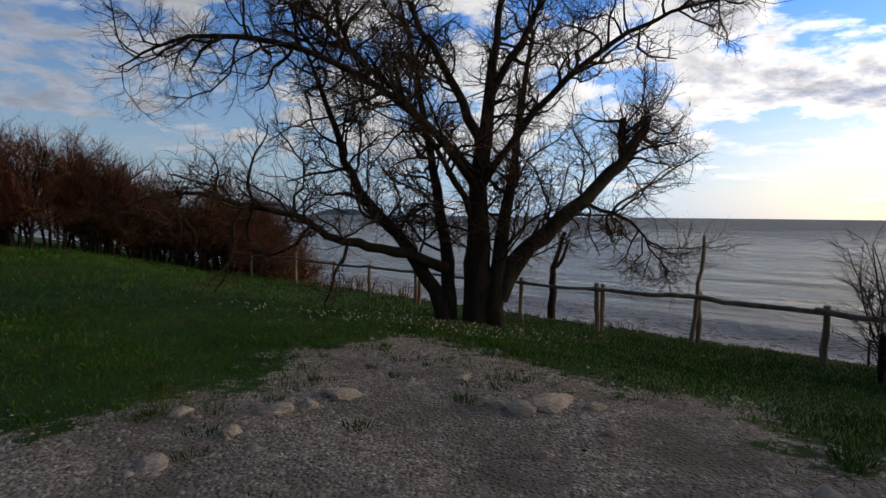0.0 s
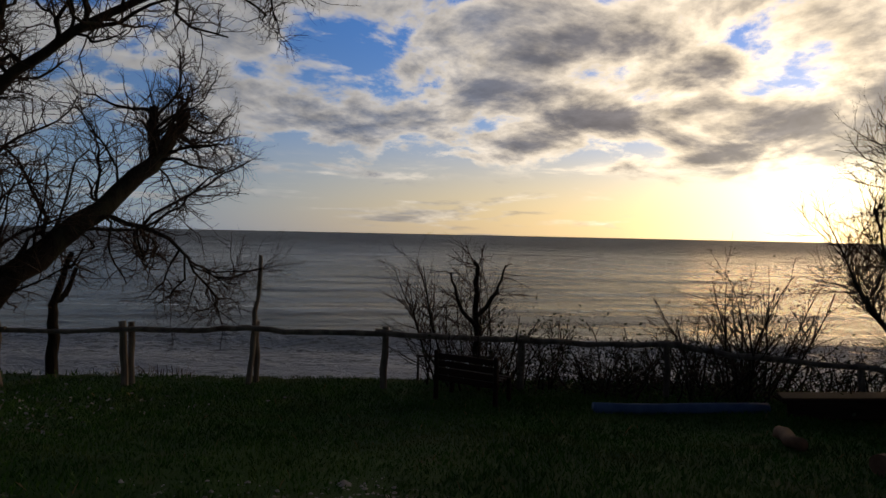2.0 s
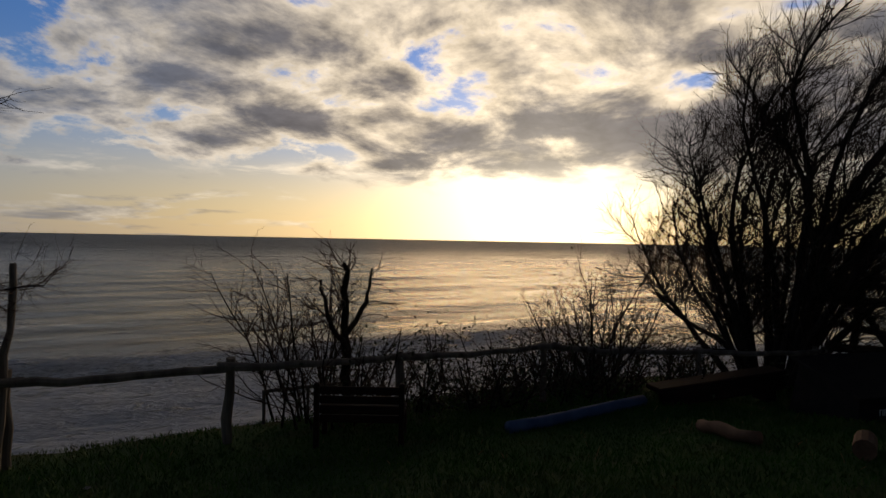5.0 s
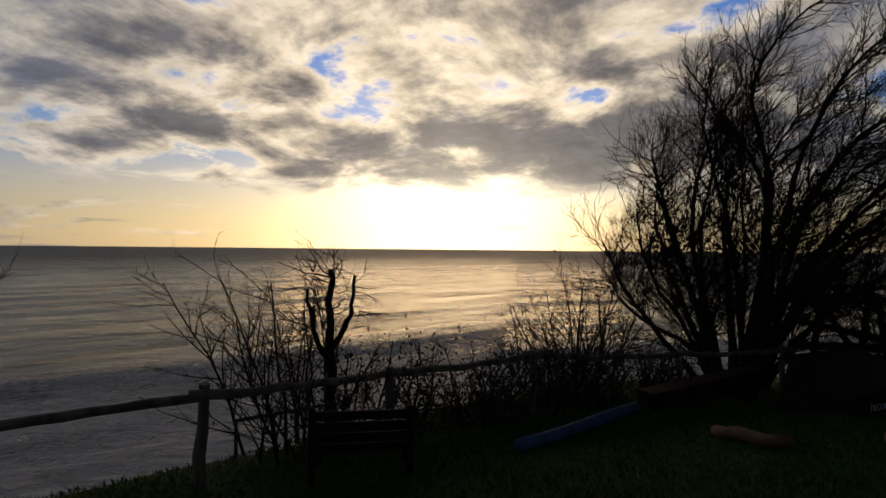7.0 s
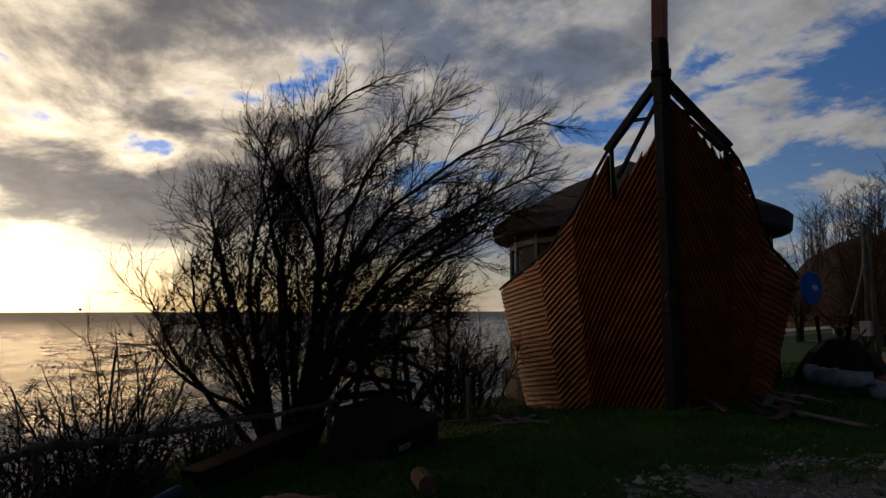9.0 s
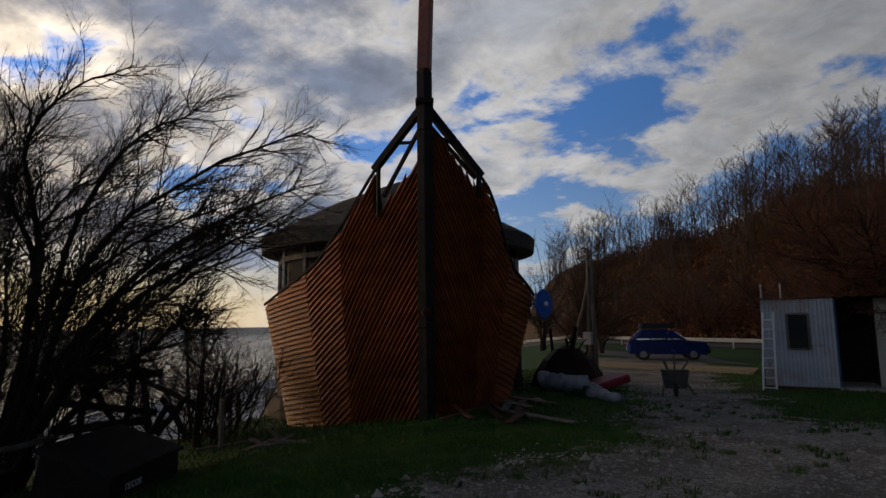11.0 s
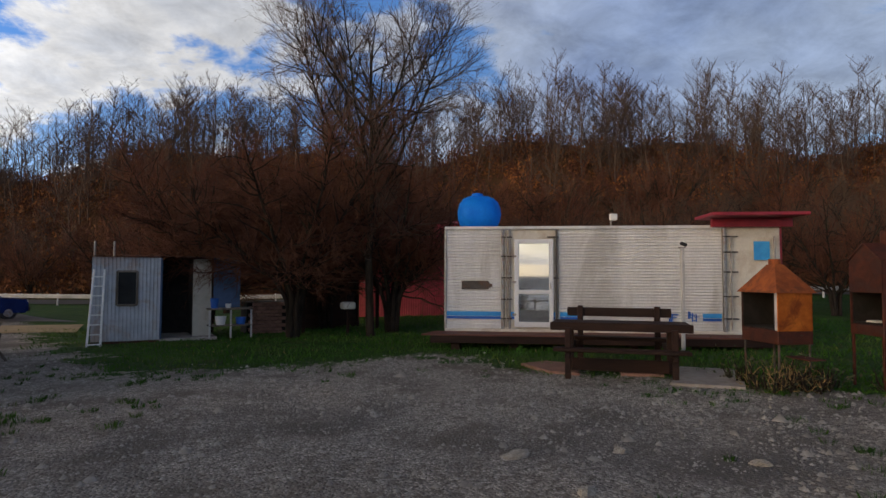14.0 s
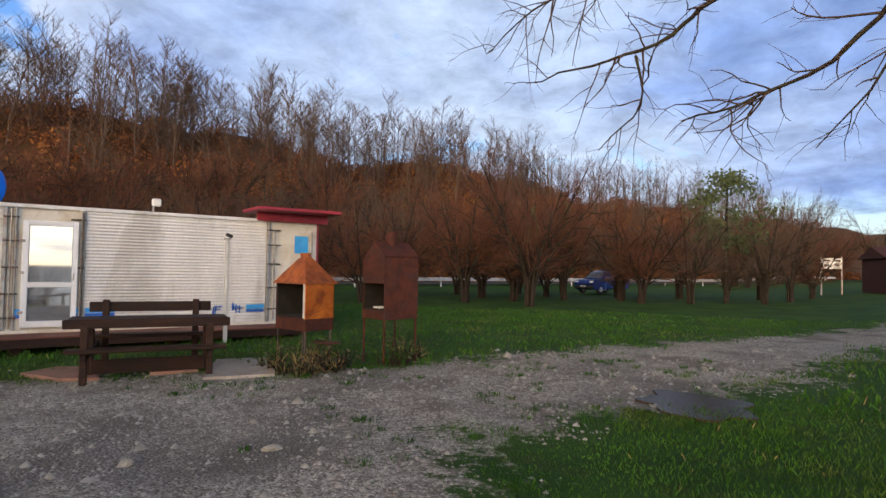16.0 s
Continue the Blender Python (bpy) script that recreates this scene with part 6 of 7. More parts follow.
def far_sign():
    b = thing("signboard", "white roadside board on two posts across the road", "sign", pose(-45.0, 12.9, hz(-45, 12.9), 0, 0, 100))
    part("panel", Geo().box((1.2, 0.05, 0.7), Matrix.Translation((0, 0, 2.1))), PAPER, b)
    for x in (-0.6, 0.6):
        part("post", Geo().bar((x, 0.06, 0), (x, 0.06, 2.6), 0.08), STEEL, b)
        part("bar", Geo().box((0.4, 0.02, 0.12), Matrix.Translation((x * 0.5, -0.04, 2.3))), DARK_STEEL, b)
        part("bar", Geo().box((0.3, 0.02, 0.1), Matrix.Translation((x * 0.5, -0.04, 2.0))), DARK_STEEL, b)


far_sign()


def guard_rail():
    g = thing("guard_rail", "pale grey steel guard rail along the road", "guard rail")
    ws = np.arange(-75, 110, 4.0)
    prof = [(0.0, 0.42), (0.05, 0.47), (0.05, 0.52), (0.0, 0.57), (0.05, 0.62), (0.05, 0.67), (0.0, 0.72)]
    for a, b in zip(ws, ws[1:]):
        vs = []
        for w in (a, b):
            for q, z in prof:
                x, y = on_road(-q, w)
                vs.append((x, y, hz(*on_road(0, w)) + z + 0.08))
        n = len(prof)
        part("beam", Geo().add(vs, [(i, i + 1, n + i + 1, n + i) for i in range(n - 1)]), PLASTER, g)
        x, y = on_road(0.08, a)
        part("post", Geo().box((0.1, 0.1, 1.0), Matrix.Translation((x, y, hz(x, y) + 0.35))), PLASTER if int(a) % 3 else PAPER, g)


guard_rail()


# ---- yard trees, orchard and wooded hill ----
def yard_trees():
    spec = [dict(per_m=3.8, len=2.0, angle=(25, 65), r=0.024, n=7, wobble=0.14, lift=0.05, thick=True, sides=4, **{"from": 0.25}),
            dict(per_m=6.0, len=0.95, angle=(22, 55), r=0.011, n=5, wobble=0.13, lift=0.06, sides=3), dict(per_m=5.0, len=0.45, angle=(20, 50), r=0.007, n=3, wobble=0.12, lift=0.04, sides=3)]
    rng = np.random.default_rng(101)

    def crown(height, n, spread, lean=(0, 0), low=0.22):
        out = []
        for i in range(n):
            a = 2 * math.pi * i / n + rng.uniform(-0.4, 0.4)
            o = np.array((math.cos(a), math.sin(a), 0.0))
            h = height * rng.uniform(0.75, 1.0)
            s = spread * rng.uniform(0.6, 1.1)
            ln = np.array((lean[0], lean[1], 0))
            out.append(([tuple(o * 0.12 + (0, 0, -0.2)), tuple(o * 0.2 + ln * 0.1 + (0, 0, height * low)), tuple(o * s * 0.5 + ln * 0.5 + (0, 0, h * 0.6)), tuple(o * s + ln + (0, 0, h))], 0.022 * height ** 0.8, 0.016))
        return out
    dense = [dict(per_m=5.0, len=1.7, angle=(25, 75), r=0.032, n=7, wobble=0.2, lift=0.04, thick=True, sides=4, **{"from": 0.3}),
             dict(per_m=7.5, len=0.85, angle=(22, 65), r=0.013, n=5, wobble=0.18, lift=0.04, sides=3), dict(per_m=6.5, len=0.42, angle=(20, 55), r=0.0075, n=3, wobble=0.14, lift=0.04, sides=3)]
    fan = [([(0, 0, -0.2), (0.1, 0, 2.0), (-0.05, 0.1, 4.2), (0.1, 0.05, 6.0), (0, 0, 9.0)], 0.14, 0.015)]
    for i in range(11):
        a = 2.4 * i
        h = 3.2 + 0.36 * i
        o = np.array((math.cos(a), math.sin(a), 0))
        up = (9.6 - h) * rng.uniform(0.62, 0.95)
        fan.append(([(0, 0, h), tuple(o * 0.9 + (0, 0, h + up * 0.3)), tuple(o * 1.8 + (0, 0, h + up * 0.68)), tuple(o * rng.uniform(2.0, 2.7) + (0, 0, h + up))], 0.045, 0.010))
    tree("walnut_tree", "tall bare spreading tree beside the kiosk", -3.6, -10.6, fan, spec, 102, twig=TWIG_GREY)
    for x, y, h, wd, sd in ((-1.6, -11.6, 5.6, 3.6, 103), (-4.6, -11.6, 5.0, 3.4, 104), (0.6, -15.0, 5.4, 3.6, 106), (-3.2, -14.6, 5.6, 3.6, 107)):
        tree("plum_tree", "low bare spreading reddish fruit tree behind the yard", x, y, crown(h, 9, wd, low=0.27), dense, sd, twig=TWIG_RED, group="yard fruit trees")
    tree("road_tree", "slim bare tree behind the round cafe", 13.0, -24.0, crown(5.2, 5, 1.0), spec, 105)
    # orchard along the road, one grown tree of each shape and copies of it
    small = [dict(per_m=3.2, len=1.5, angle=(25, 65), r=0.035, n=5, wobble=0.15, lift=0.05, thick=True, sides=4, **{"from": 0.25}),
             dict(per_m=5.0, len=0.85, angle=(22, 55), r=0.018, n=4, wobble=0.13, lift=0.06, sides=3), dict(per_m=4.0, len=0.5, angle=(20, 50), r=0.013, n=3, wobble=0.12, lift=0.04, sides=3)]
    a = tree("orchard_tree", "bare reddish orchard tree in the meadow", -31.0, -6.5, crown(5.0, 7, 2.9, low=0.24), small, 110, twig=TWIG_RED, group="orchard")
    b = tree("orchard_tree", "bare grey-brown orchard tree in the meadow", -33.5, 1.0, crown(5.4, 6, 2.2, low=0.25), small, 111, twig=TWIG_GREY, group="orchard")
    spots = [(-26.4, -5.7, 0), (-23.5, -8.5, 0), (-29, -4.0, 0), (-27, -9.5, 0), (-30, -12, 1), (-34.5, -9, 0), (-35.5, -3.5, 0), (-32, -2, 0), (-37, 1.2, 0), (-33.0, 4.6, 1), (-36, 6.5, 1), (-35, 9.2, 1), (-38.5, 4.0, 1), (-24, -14, 0), (-20.5, -17.5, 0), (-27.5, -15.5, 1), (-16, -20, 0), (-39, -6, 0), (-41, 8.0, 1),
             (-12, -23, 0), (-25, -1.5, 0), (-31, 2.5, 0), (-37.5, 9.5, 1), (-41, 11, 0), (-6, -27, 0), (-1, -29, 1), (3, -33, 0), (20, -39, 0), (16, -34.5, 0), (24, -41, 1)]
    for x, y, kind in spots:
        s = rng.uniform(0.7, 1.2)
        c = copy_thing(b if kind else a, pose(x + rng.normal(0, 0.5), y + rng.normal(0, 0.5), hz(x, y) - 0.05, rng.uniform(-4, 4), rng.uniform(-4, 4), rng.uniform(0, 360)))
        c.scale = (s * rng.uniform(0.85, 1.1), s, s * rng.uniform(0.95, 1.25))
    # a close row of taller reddish trees at the foot of the hill
    for w in np.arange(-46, 74, 3.4):
        x, y = on_road(rng.uniform(9, 16), w + rng.normal(0, 1.0))
        if edge_of_bluff(x, y) < -4:
            s = rng.uniform(1.1, 1.55)
            c = copy_thing(b if rng.uniform() < 0.3 else a, pose(x, y, hz(x, y) - 0.1, 0, 0, rng.uniform(0, 360)))
            c.scale = (s, s, s * rng.uniform(0.9, 1.15))
    # a second row higher on the slope, and a copse closing the far end of the meadow
    for w in np.arange(-24, 150, 4.2):
        x, y = on_road(rng.uniform(17, 25) if w < 70 else rng.uniform(-6, 16), w + rng.normal(0, 1.4))
        s = rng.uniform(1.3, 1.8) if w < 70 else rng.uniform(1.5, 2.3)
        c = copy_thing(b if rng.uniform() < 0.35 else a, pose(x, y, hz(x, y) - 0.1, 0, 0, rng.uniform(0, 360)))
        c.scale = (s, s, s * rng.uniform(0.9, 1.1))
    leafy = thing("pine_tree", "small yellow-green conifer among bare trees", "tree", pose(-35.2, 6.4, hz(-35.2, 6.4)))
    r2 = np.random.default_rng(7)
    spots = []
    for i in range(46):
        z = r2.uniform(3.0, 7.2)
        reach = 2.3 * min(1.0, (7.8 - z) / 2.4) * r2.uniform(0.3, 1.0)
        an = r2.uniform(0, 6.28)
        c = np.array((reach * math.cos(an), reach * math.sin(an), z))
        spots += [c + r2.normal(0, 1, 3) * (0.34, 0.34, 0.2) for _ in range(85)]
    part("crown", leaf_cloud(r2, spots, 0.10, 0.05), LEAF_PINE, leafy)
    part("trunk", Geo().tube([(0, 0, -0.2), (0.1, 0, 3), (0, 0.1, 7.0)], [0.14, 0.1, 0.03], 8), BARK, leafy)


yard_trees()


def hill_woods():
    """Bare woods on the ridge and scrub on the slope, seen far off."""
    rng = np.random.default_rng(201)
    trunks, twigs, scrub, rust = Sticks(), Sticks(), Sticks(), []
    for _ in range(1200):
        w = rng.uniform(-135, 210)
        q = rng.uniform(30, 60) if rng.uniform() < 0.72 else rng.uniform(12, 34)
        x, y = on_road(q, w)
        if edge_of_bluff(x, y) > 2:
            continue
        h = rng.uniform(6.5, 13.0) if q > 30 else rng.uniform(3, 6.5)
        z = hz(x, y)
        p = limb(rng, (x, y, z - 0.3), (rng.normal(0, 0.06), rng.normal(0, 0.06), 1), h, 5, 0.06, 0.05)
        trunks.add(p, np.linspace(0.10, 0.02, 5), 4)
        near = abs(w - 5) < 70
        for k in range(28 if near else 13):
            f = rng.uniform(0.1, 1)
            at = p[0] + (p[-1] - p[0]) * f
            a = rng.uniform(0, 6.28)
            tl = (h * 0.40 * (1.18 - f) + 0.8) * min(1.0, 0.35 + 1.6 * f)
            kid = limb(rng, at, (math.cos(a) * 1.2, math.sin(a) * 1.2, 0.85), tl, 3, 0.16, 0.20)
            twigs.add(kid, (0.042, 0.028, 0.011), 3)
            for _ in range(5 if near else 2):
                i = rng.uniform(0.3, 1.0)
                b0 = kid[0] + (kid[-1] - kid[0]) * i
                a = rng.uniform(0, 6.28)
                twigs.add(np.array([b0, b0 + np.array((math.cos(a) * 0.5, math.sin(a) * 0.5, 0.6)) * rng.uniform(0.6, 1.4)]), (0.020, 0.007), 3)
    for _ in range(5600):
        w, q = rng.uniform(-95, 150), rng.uniform(9, 47)
        x, y = on_road(q, w)
        if edge_of_bluff(x, y) > -6:
            continue
        z = hz(x, y)
        for _ in range(4):
            a, s = rng.uniform(0, 6.28), rng.uniform(0.7, 2.4)
            b = np.array((x + rng.normal(0, 0.5), y + rng.normal(0, 0.5), z - 0.1))
            t = b + np.array((math.cos(a) * 0.5, math.sin(a) * 0.5, 1.2)) * s
            scrub.add(np.array([b, t]), (0.05, 0.012), 3)
            c = (b + t) / 2
            scrub.add(np.array([c, c + np.array((math.sin(a) * 0.6, math.cos(a) * 0.6, 0.7)) * s * 0.6]), (0.03, 0.01), 3)
        if rng.uniform() < 0.8:
            rust += [(x + rng.normal(0, 0.8), y + rng.normal(0, 0.8), z + rng.uniform(0.1, 1.5)) for _ in range(20)]
    root = thing("woods", "bare winter woods along the ridge of the hill", "woods", kind="stuff")
    for nm, me, mt in (("trunk", trunks.mesh("trunk"), TWIG_GREY), ("branches", twigs.mesh("branches"), TWIG_GREY)):
        tagged(part(nm, me, mt, root), kind="stuff")
    root = thing("scrub", "russet scrub and dead bracken covering the slope", "scrub", kind="stuff")
    tagged(part("stalks", scrub.mesh("stalks"), TWIG_RED, root), kind="stuff")
    tagged(part("bracken", leaf_cloud(rng, rust, 0.22, 0.2), LEAF_RUST, root), kind="stuff")
    ivy = [(-64.0, -9.0, 9), (-62.5, -12.5, 8.5), (-61.0, -16.5, 7.5)]
    for x, y, h in ivy:
        z = hz(x, y)
        t = thing("ivy_tree", "tree trunk wrapped in dark ivy on the hill", "tree", pose(x, y, z), group="ivy trees")
        n = 1200
        zz = rng.uniform(1, h, n)
        an = rng.uniform(0, 6.28, n)
        rr = 0.7 * np.sqrt(rng.uniform(0, 1, n)) * np.clip((h + 0.5 - zz) / 3, 0.2, 1)
        part("ivy", leaf_cloud(rng, np.stack([rr * np.cos(an), rr * np.sin(an), zz], 1), 0.16, 0.05), LEAF_PINE, t)
        part("trunk", Geo().tube([(0, 0, -0.3), (0, 0, h)], [0.18, 0.05], 6), BARK, t)


hill_woods()


# ---- wooden things by the cliff ----
def cliff_things():
    rng = np.random.default_rng(301)
    # slatted garden bench facing the sea
    b = thing("garden_bench", "dark slatted wooden bench facing the sea", "bench", pose(6.55, 7.75, hz(6.55, 7.75), 0, 0, -73))
    for i in range(4):
        part("back_slat", Geo().box((0.98, 0.03, 0.085), Matrix.Translation((0, -0.22 - 0.01 * i, 0.32 + 0.105 * i))), DARK_WOOD, b)
    for i in range(3):
        part("seat_slat", Geo().box((0.98, 0.1, 0.03), Matrix.Translation((0, -0.1 + 0.13 * i, 0.36))), DARK_WOOD, b)
    for x in (-0.46, 0.46):
        part("leg", Geo().box((0.06, 0.06, 0.72), Matrix.Translation((x, -0.26, 0.36))), DARK_WOOD, b)
        part("leg", Geo().box((0.06, 0.06, 0.38), Matrix.Translation((x, 0.22, 0.19))), DARK_WOOD, b)
    # low pipe frame at the edge
    f = thing("pipe_frame", "low rusty pipe frame beside the fence", "frame", pose(6.75, 9.15, hz(6.75, 9.15) - 0.1, 0, 0, -44))
    for x in (0.0, 0.55, 1.15):
        part("leg", Geo().tube([(x, 0, -0.2), (x, 0, 0.5)], 0.02, 8), DARK_STEEL, f)
    part("rail", Geo().tube([(-0.02, 0, 0.5), (1.2, 0, 0.5)], 0.022, 8), DARK_STEEL, f)
    # blue pipe on the grass
    p = thing("plastic_pipe", "long blue-grey plastic pipe lying in the grass", "pipe")
    pts = [(7.2 + 0.72 * i * 0.5, 6.2 - 0.62 * i * 0.5, hz(7.2 + 0.36 * i, 6.2 - 0.31 * i) + 0.06) for i in range(6)]
    part("tube", Geo().tube(pts, 0.075, 12), SHED_BLUE, p, soft=True)
    # fresh log
    lg = thing("log", "short peeled log lying on the grass", "log")
    z0, z1 = hz(7.54, 4.1), hz(6.8, 3.72)
    pts, rr = rough_pole(rng, (7.56, 4.12, z0 + 0.075), (6.75, 3.70, z1 + 0.075), 0.075, 7, 0)
    part("wood", Geo().tube(pts, rr, 12), LOG, lg, soft=True)
    s = thing("cut_log", "pale sawn log end lying on the grass", "log")
    part("wood", Geo().tube([(6.25, 3.0, hz(6.25, 3.0) + 0.09), (6.65, 2.85, hz(6.6, 2.9) + 0.09)], 0.09, 12), LOG, s)
    # long plank seat under the tree
    k = thing("plank_seat", "low dark plank seat on blocks under the tree", "bench", pose(9.55, 3.62, hz(9.5, 3.6), 0, -6, -62))
    part("seat", Geo().box((2.0, 0.34, 0.07), Matrix.Translation((0, 0, 0.33))), DARK_WOOD, k)
    part("skirt", Geo().box((1.9, 0.05, 0.22), Matrix.Translation((0, -0.14, 0.2))), DARK_WOOD, k)
    for x in (-0.75, 0.75):
        part("block", Geo().box((0.18, 0.28, 0.36), Matrix.Translation((x, 0, 0.12))), DARK_WOOD, k)
    # timber lookout of posts and planks
    t = thing("timber_frame", "weathered frame of slanted posts and nailed planks", "timber frame")
    zb = hz(10.9, 1.1)
    A, B = Vector((11.15, 1.72, zb)), Vector((10.55, 0.62, zb))
    d = (B - A).normalized()
    n = Vector((-d.y, d.x, 0))
    for f0, f1, h in ((0.12, 0.28, 1.62), (0.62, 0.78, 1.75), (1.05, 0.85, 1.6)):
        part("post", Geo().bar(A + d * f0 * 1.25 + Vector((0, 0, -0.3)), A + d * f1 * 1.25 + Vector((0, 0, h)), 0.13, 0.10), DARK_WOOD, t)
    for a, za, b2, zc, w in ((-0.12, 0.70, 1.2, 0.78, 0.13), (-0.1, 1.46, 1.35, 1.50, 0.12), (-0.05, 1.12, 1.3, 0.88, 0.11), (0.25, 1.72, 1.1, 1.70, 0.06)):
        part("plank", Geo().bar(A + d * a + n * 0.09 + Vector((0, 0, za)), A + d * b2 + n * 0.09 + Vector((0, 0, zc)), 0.05, w), DARK_WOOD, t)
    for a, za, b2, zc in ((0.1, 1.9, 0.75, 0.75), (1.3, 0.55, 1.75, 1.15), (1.75, 0.5, 1.35, 1.1)):
        pts, rr = rough_pole(rng, A + d * a - n * 0.08 + Vector((0, 0, za)), A + d * b2 - n * 0.08 + Vector((0, 0, zc)), 0.055, 6, 0)
        part("branch", Geo().tube(pts, rr, 8), BARK, t)
    # sand box with a sloped lid
    sx, sy = 9.05, 1.95
    sb = thing("sand_box", "black wooden sand box with sloped lid and white lettering", "box", pose(sx, sy, hz(sx, sy), 0, 0, -57))
    w = 1.55
    prof = [(-0.45, -0.1), (-0.45, 0.36), (0.35, 0.62), (0.5, -0.1)]
    part("chest", Geo().slab(prof, w, Matrix.Translation((w / 2, 0, 0)) @ Matrix(((0, 0, -1, 0), (1, 0, 0, 0), (0, 1, 0, 0), (0, 0, 0, 1)))), TAR_WOOD, sb)
    part("lid", Geo().bar((0, -0.5, 0.37), (0, 0.42, 0.68), w + 0.1, 0.05), TAR_WOOD, sb)
    part("board", Geo().bar((w / 2 + 0.06, 0.3, 0), (w / 2 + 0.06, -0.25, 0.95), 0.12, 0.05), TAR_WOOD, sb)
    cu = bpy.data.curves.new("lettering", "FONT")
    cu.body, cu.size, cu.extrude, cu.align_x = "ПЕСОК", 0.10, 0.003, "CENTER"
    tmp = new("lettering", cu)
    me = bpy.data.meshes.new_from_object(tmp)
    bpy.data.objects.remove(tmp)
    me.materials.clear()
    part("lettering", me, PAPER, sb, "hand-painted white letters", Matrix.Translation((-0.30, -0.458, 0.16)) @ Matrix.Rotation(math.pi / 2, 4, "X"))
    # handrail and steps beside the ship
    h = thing("handrail", "grey wooden handrail of steps down the cliff", "railing")
    pts = [(11.0, -0.9), (11.9, -1.5), (12.6, -2.2), (13.3, -2.9)]
    tops = []
    for i, (x, y) in enumerate(pts):
        z = hz(x, y)
        part("post", Geo().bar((x, y, z - 0.3), (x, y, z + 0.85), 0.07), GREY_WOOD, h)
        tops.append((x, y, z + 0.8))
    for a, c in zip(tops, tops[1:]):
        part("rail", Geo().bar(a, c, 0.06, 0.09), GREY_WOOD, h)
    for i in range(7):
        x, y = 10.2 + rng.uniform(-0.9, 1.0), -1.4 + rng.uniform(-0.7, 0.7)
        o = thing("loose_board", "grey weathered board lying on the grass", "board", pose(x, y, hz(x, y) + 0.03, 0, 2, rng.uniform(0, 180)), group="board litter")
        part("board", Geo().box((rng.uniform(0.6, 1.5), 0.1, 0.03)), GREY_WOOD, o)


cliff_things()


# ---- stones, puddle, grass and gravel ----
def stone_geo(rng, sx, sy, sz):
    g = bmesh.new()
    bmesh.ops.create_icosphere(g, subdivisions=2, radius=1.0)
    seed = rng.uniform(0, 50)
    for v in g.verts:
        n = noise.noise(v.co * 1.1 + Vector((seed, 0, 0))) * 0.45 + noise.noise(v.co * 2.7 + Vector((0, seed, 0))) * 0.16
        v.co = Vector((v.co.x * sx * (1 + n), v.co.y * sy * (1 + n), max(v.co.z, -0.35) * sz * (1 + n * 0.7)))
    me = bpy.data.meshes.new("stone")
    g.to_mesh(me)
    g.free()
    return me


def rocks():
    rng = np.random.default_rng(401)
    spots = [(-1.36, 4.76, 0.16, 0.06), (-1.12, 4.91, 0.10, 0.05), (-0.88, 5.21, 0.22, 0.05), (0.5, 4.92, 0.12, 0.06), (0.95, 5.0, 0.34, 0.07), (0.66, 4.86, 0.16, 0.07), (-1.55, 4.25, 0.09, 0.06), (0.21, 5.7, 0.12, 0.04), (-1.87, 3.7, 0.13, 0.05),
             (1.3, 4.85, 0.12, 0.05), (0.7, 3.9, 0.08, 0.04), (1.8, 2.65, 0.14, 0.06), (-1.3, 2.2, 0.10, 0.05), (-2.1, 4.6, 0.10, 0.05), (-0.3, 5.5, 0.09, 0.04), (1.25, 4.3, 0.07, 0.04), (-0.4, 2.5, 0.15, 0.05), (-1.3, 1.2, 0.16, 0.05), (-2.3, 1.4, 0.1, 0.05), (-3.1, 2.2, 0.09, 0.05)]
    for x, y, r, h in spots:
        o = thing("stone", "flat pale limestone half sunk in the gravel", "stone", pose(x, y, hz(x, y), rng.uniform(-8, 8), rng.uniform(-8, 8), rng.uniform(0, 360)), group="limestone pieces")
        part("rock", stone_geo(rng, r, r * rng.uniform(0.5, 0.8), h), STONE, o)


rocks()


def puddle():
    m = bpy.data.materials.new("puddle_water")
    m.use_nodes = True
    k = Nodes(m.node_tree)
    # brown stands for the trees mirrored in the water; low IOR weakens reflection
    s = k.n("ShaderNodeBsdfPrincipled", {"Base Color": (0.055, 0.042, 0.03, 1), "Roughness": 0.15, "IOR": 1.1})
    k.t.links.new(s.outputs[0], k.n("ShaderNodeOutputMaterial").inputs[0])
    cx, cy = -6.75, 5.55
    z = max(hz(cx + dx, cy + dy) for dx in (-0.4, 0, 0.4) for dy in (-0.4, 0, 0.4)) + 0.012
    ring = []
    for i in range(40):
        a = 2 * math.pi * i / 40
        r = 1 + 0.22 * math.sin(2 * a + 1) + 0.12 * math.sin(5 * a) + 0.07 * math.sin(9 * a + 2)
        ring.append((0.55 * r * math.cos(a), 0.8 * r * math.sin(a)))
    p = thing("puddle", "muddy brown rain puddle in the gravel lane", "puddle", pose(cx, cy, z - 0.03, 0, 0, -30))
    part("surface", Geo().slab(ring, 0.03), m, p)


puddle()


def scatter(rng, n, r0, r1, cx=1.0, cy=4.0):
    r = np.sqrt(rng.uniform(r0 * r0, r1 * r1, n))
    a = rng.uniform(0, 2 * np.pi, n)
    return cx + r * np.cos(a), cy + r * np.sin(a)


def patchy(x, y):
    """Uneven growth: where the turf frays into the gravel."""
    return 1.1 * np.sin(1.3 * x + 2.1 * np.sin(0.9 * y)) * np.sin(1.1 * y + 1.7 * np.sin(0.7 * x)) + 0.7 * np.sin(3.7 * x + 1.3 * np.sin(2.9 * y)) * np.sin(3.1 * y)


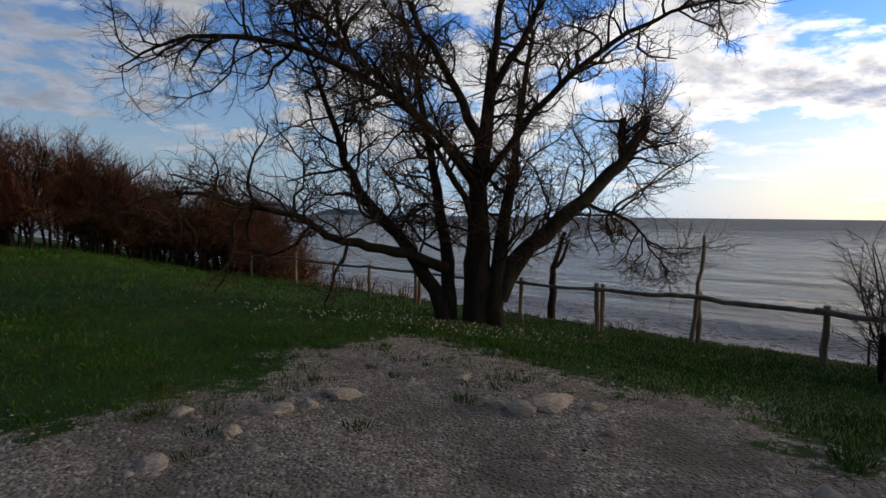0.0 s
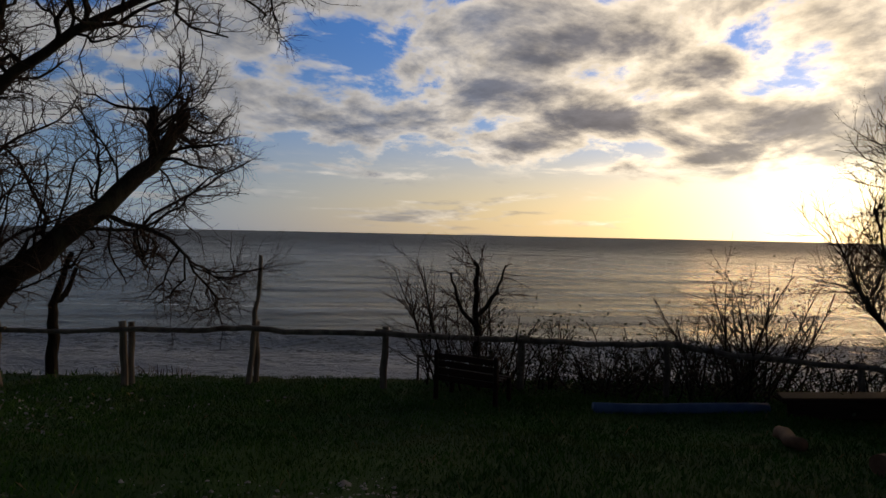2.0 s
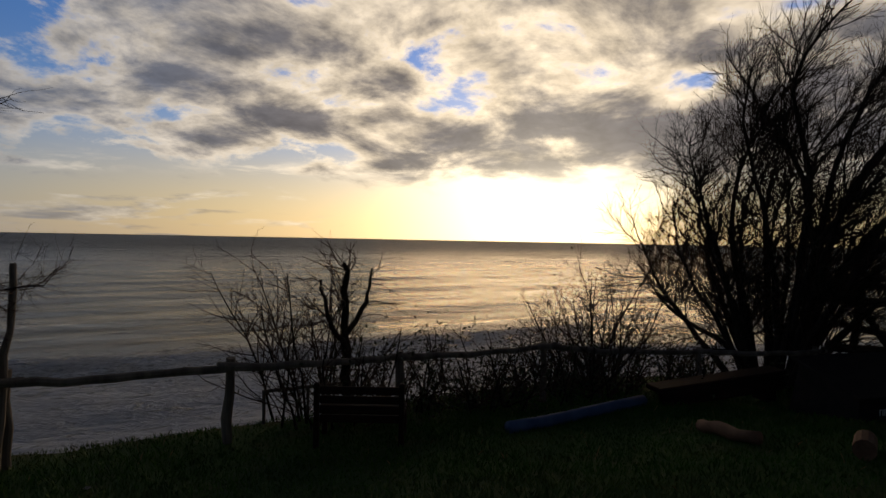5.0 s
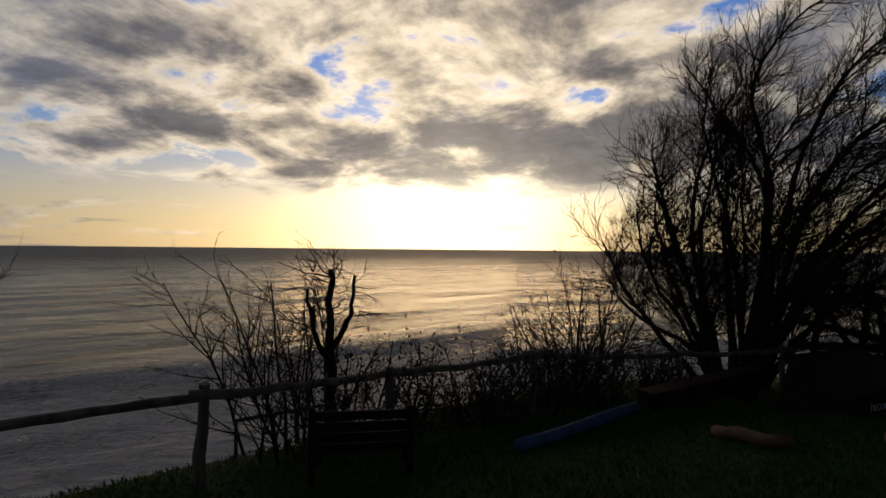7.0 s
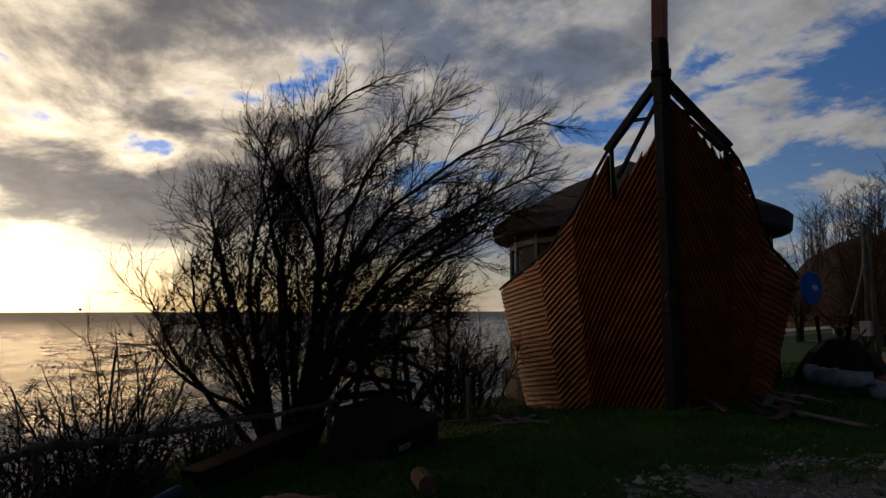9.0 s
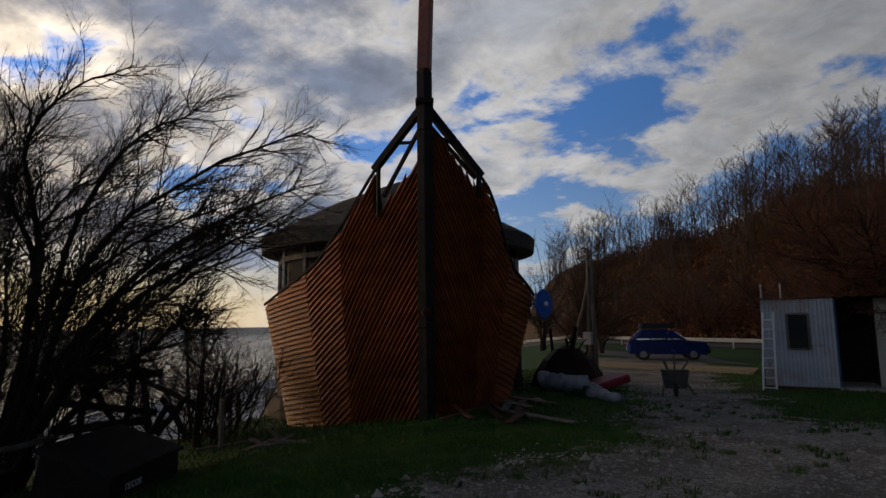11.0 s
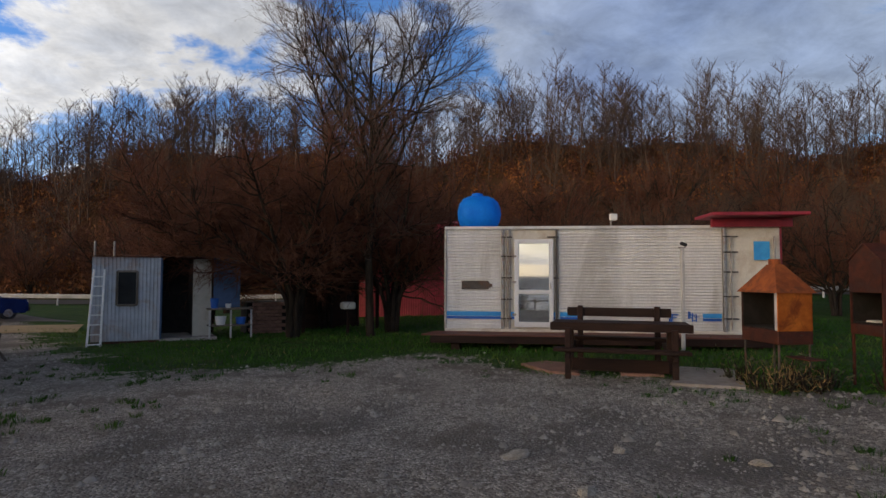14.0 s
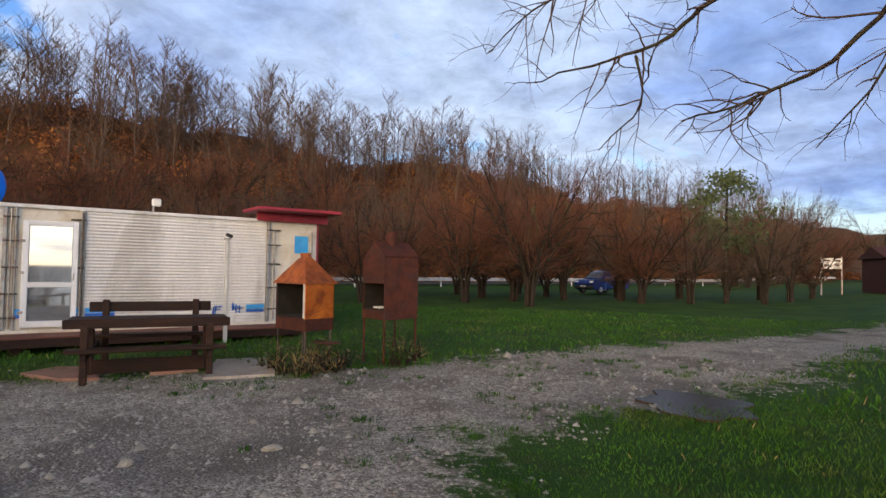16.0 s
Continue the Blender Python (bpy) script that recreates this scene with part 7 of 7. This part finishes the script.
def grass(name, label, n, r0, r1, tall, wide, material, seed, low=-1.0):
    rng = np.random.default_rng(seed)
    x, y = scatter(rng, n, r0, r1)
    keep = (lane_depth(x, y) + 0.55 * patchy(x, y) + rng.normal(0, 0.25, n) < 0.0) & (edge_of_bluff(x, y) < 1.0) & (edge_of_bluff(x, y) > -60)
    x, y = x[keep], y[keep]
    n = len(x)
    z = ground_height(x, y)
    a = rng.uniform(0, 6.28, n)
    h = tall * rng.uniform(0.45, 1.25, n) * (1 + 0.35 * patchy(x * 0.6, y * 0.6))
    w = wide * rng.uniform(0.7, 1.3, n)
    bx, by = rng.normal(0, 0.45, n) * h, rng.normal(0, 0.45, n) * h
    c, s = np.cos(a) * w, np.sin(a) * w
    v = np.stack([np.stack([x - c, y - s, z - 0.01], 1), np.stack([x + c, y + s, z - 0.01], 1), np.stack([x + c * 0.5 + bx * 0.5, y + s * 0.5 + by * 0.5, z + h * 0.65], 1), np.stack([x + bx, y + by, z + h], 1)], 1).reshape(-1, 3)
    i = np.arange(n)[:, None] * 4
    me = mesh_np(name, v, i + np.array([[0, 1, 2, 3]]))
    ob = part(name, me, material)
    tagged(ob, label, "grass", kind="stuff")


grass("grass", "short wet green grass of the clifftop lawn", 220000, 0.9, 9.0, 0.042, 0.006, GRASS_BLADE, 501)
grass("grass", "short wet green grass of the clifftop lawn", 150000, 9.0, 24.0, 0.075, 0.014, GRASS_BLADE, 502)
grass("dry_stalks", "thin straw-coloured stalks among the grass", 3000, 1.5, 16.0, 0.07, 0.003, DRY_GRASS, 503)


def tufts():
    """Loose tufts that grow in the gravel."""
    rng = np.random.default_rng(511)
    v, count = [], 0
    x, y = scatter(rng, 2600, 1.2, 12.0)
    ok = (lane_depth(x, y) > -0.4) & (patchy(x * 1.3, y * 1.1) + lane_depth(x, y) * 0.45 < 0.55) & (lane_depth(x, y) < 2.2)
    for px, py in zip(x[ok], y[ok]):
        k = int(rng.integers(14, 46))
        bz = hz(px, py)
        r = rng.uniform(0.04, 0.15)
        for _ in range(k):
            a, f = rng.uniform(0, 6.28), r * math.sqrt(rng.uniform())
            bx, by = px + f * math.cos(a), py + f * math.sin(a)
            h, w, d = rng.uniform(0.02, 0.065), rng.uniform(0.004, 0.008), rng.uniform(0, 6.28)
            ox, oy = 0.5 * h * math.cos(a), 0.5 * h * math.sin(a)
            v += [(bx - w * math.cos(d), by - w * math.sin(d), bz - 0.01), (bx + w * math.cos(d), by + w * math.sin(d), bz - 0.01), (bx + ox * 0.5 + w * 0.4, by + oy * 0.5, bz + h * 0.7), (bx + ox, by + oy, bz + h)]
    f = np.arange(len(v)).reshape(-1, 4)
    tagged(part("grass_tufts", mesh_np("grass_tufts", v, f), GRASS_BLADE), "small grass tufts growing through the gravel", "grass", kind="stuff")


tufts()


def gravel():
    rng = np.random.default_rng(521)
    base = np.array([(1, 0, 0), (0.3, 0.95, 0), (-0.8, 0.6, 0), (-0.8, -0.6, 0), (0.3, -0.95, 0), (0.1, 0.1, 0.8)], float)
    faces = np.array([(0, 1, 5), (1, 2, 5), (2, 3, 5), (3, 4, 5), (4, 0, 5)])
    vs, fs, o = [], [], 0
    for n, r0, r1, size in ((40000, 0.9, 7.0, 0.011), (42000, 5.0, 15.0, 0.017), (3200, 1.0, 12.0, 0.028)):
        x, y = scatter(rng, n, r0, r1)
        keep = lane_depth(x, y) + 0.6 * patchy(x, y) + rng.normal(0, 0.2, n) > 0.1
        x, y = x[keep], y[keep]
        k = len(x)
        z = ground_height(x, y)
        s = size * rng.lognormal(0, 0.45, k)
        a = rng.uniform(0, 6.28, k)
        c, q = np.cos(a), np.sin(a)
        b = base[None] * s[:, None, None] * (1 + rng.normal(0, 0.18, (k, 6, 3)))
        p = np.stack([x[:, None] + b[..., 0] * c[:, None] - b[..., 1] * q[:, None], y[:, None] + b[..., 0] * q[:, None] + b[..., 1] * c[:, None], z[:, None] + b[..., 2] - 0.002], -1)
        vs.append(p.reshape(-1, 3))
        fs.append((o + np.arange(k)[:, None, None] * 6 + faces[None]).reshape(-1, 3))
        o += k * 6
    tagged(part("gravel", mesh_np("gravel", np.concatenate(vs), np.concatenate(fs)), PEBBLE), "loose grey crushed-stone gravel on the yard", "gravel", kind="stuff")


gravel()


def weeds():
    for i, (x, y) in enumerate([(-6.3, -0.5), (-6.0, 0.15), (-6.9, 0.2), (-6.5, 0.4), (-7.6, 0.9), (-8.2, 0.8), (-7.3, -0.3)]):
        bush("weed_clump", "tall yellowing weeds round the barbecue legs", x, y, 0.42, 0.6, 26, 530 + i, twig=DRY_GRASS if i % 2 else GRASS_BLADE, leaves=5)


weeds()


def fallen_leaves():
    rng = np.random.default_rng(541)
    x, y = 0.2 + rng.normal(0, 1.7, 600), 10.6 + rng.normal(0, 1.0, 600)
    spots = np.stack([x, y, ground_height(x, y) + 0.03], 1)
    me = leaf_cloud(rng, spots, 0.028, 0.008)
    tagged(part("fallen_leaves", me, PEBBLE), "pale fallen leaves strewn under the old tree", "leaves", kind="stuff")


fallen_leaves()
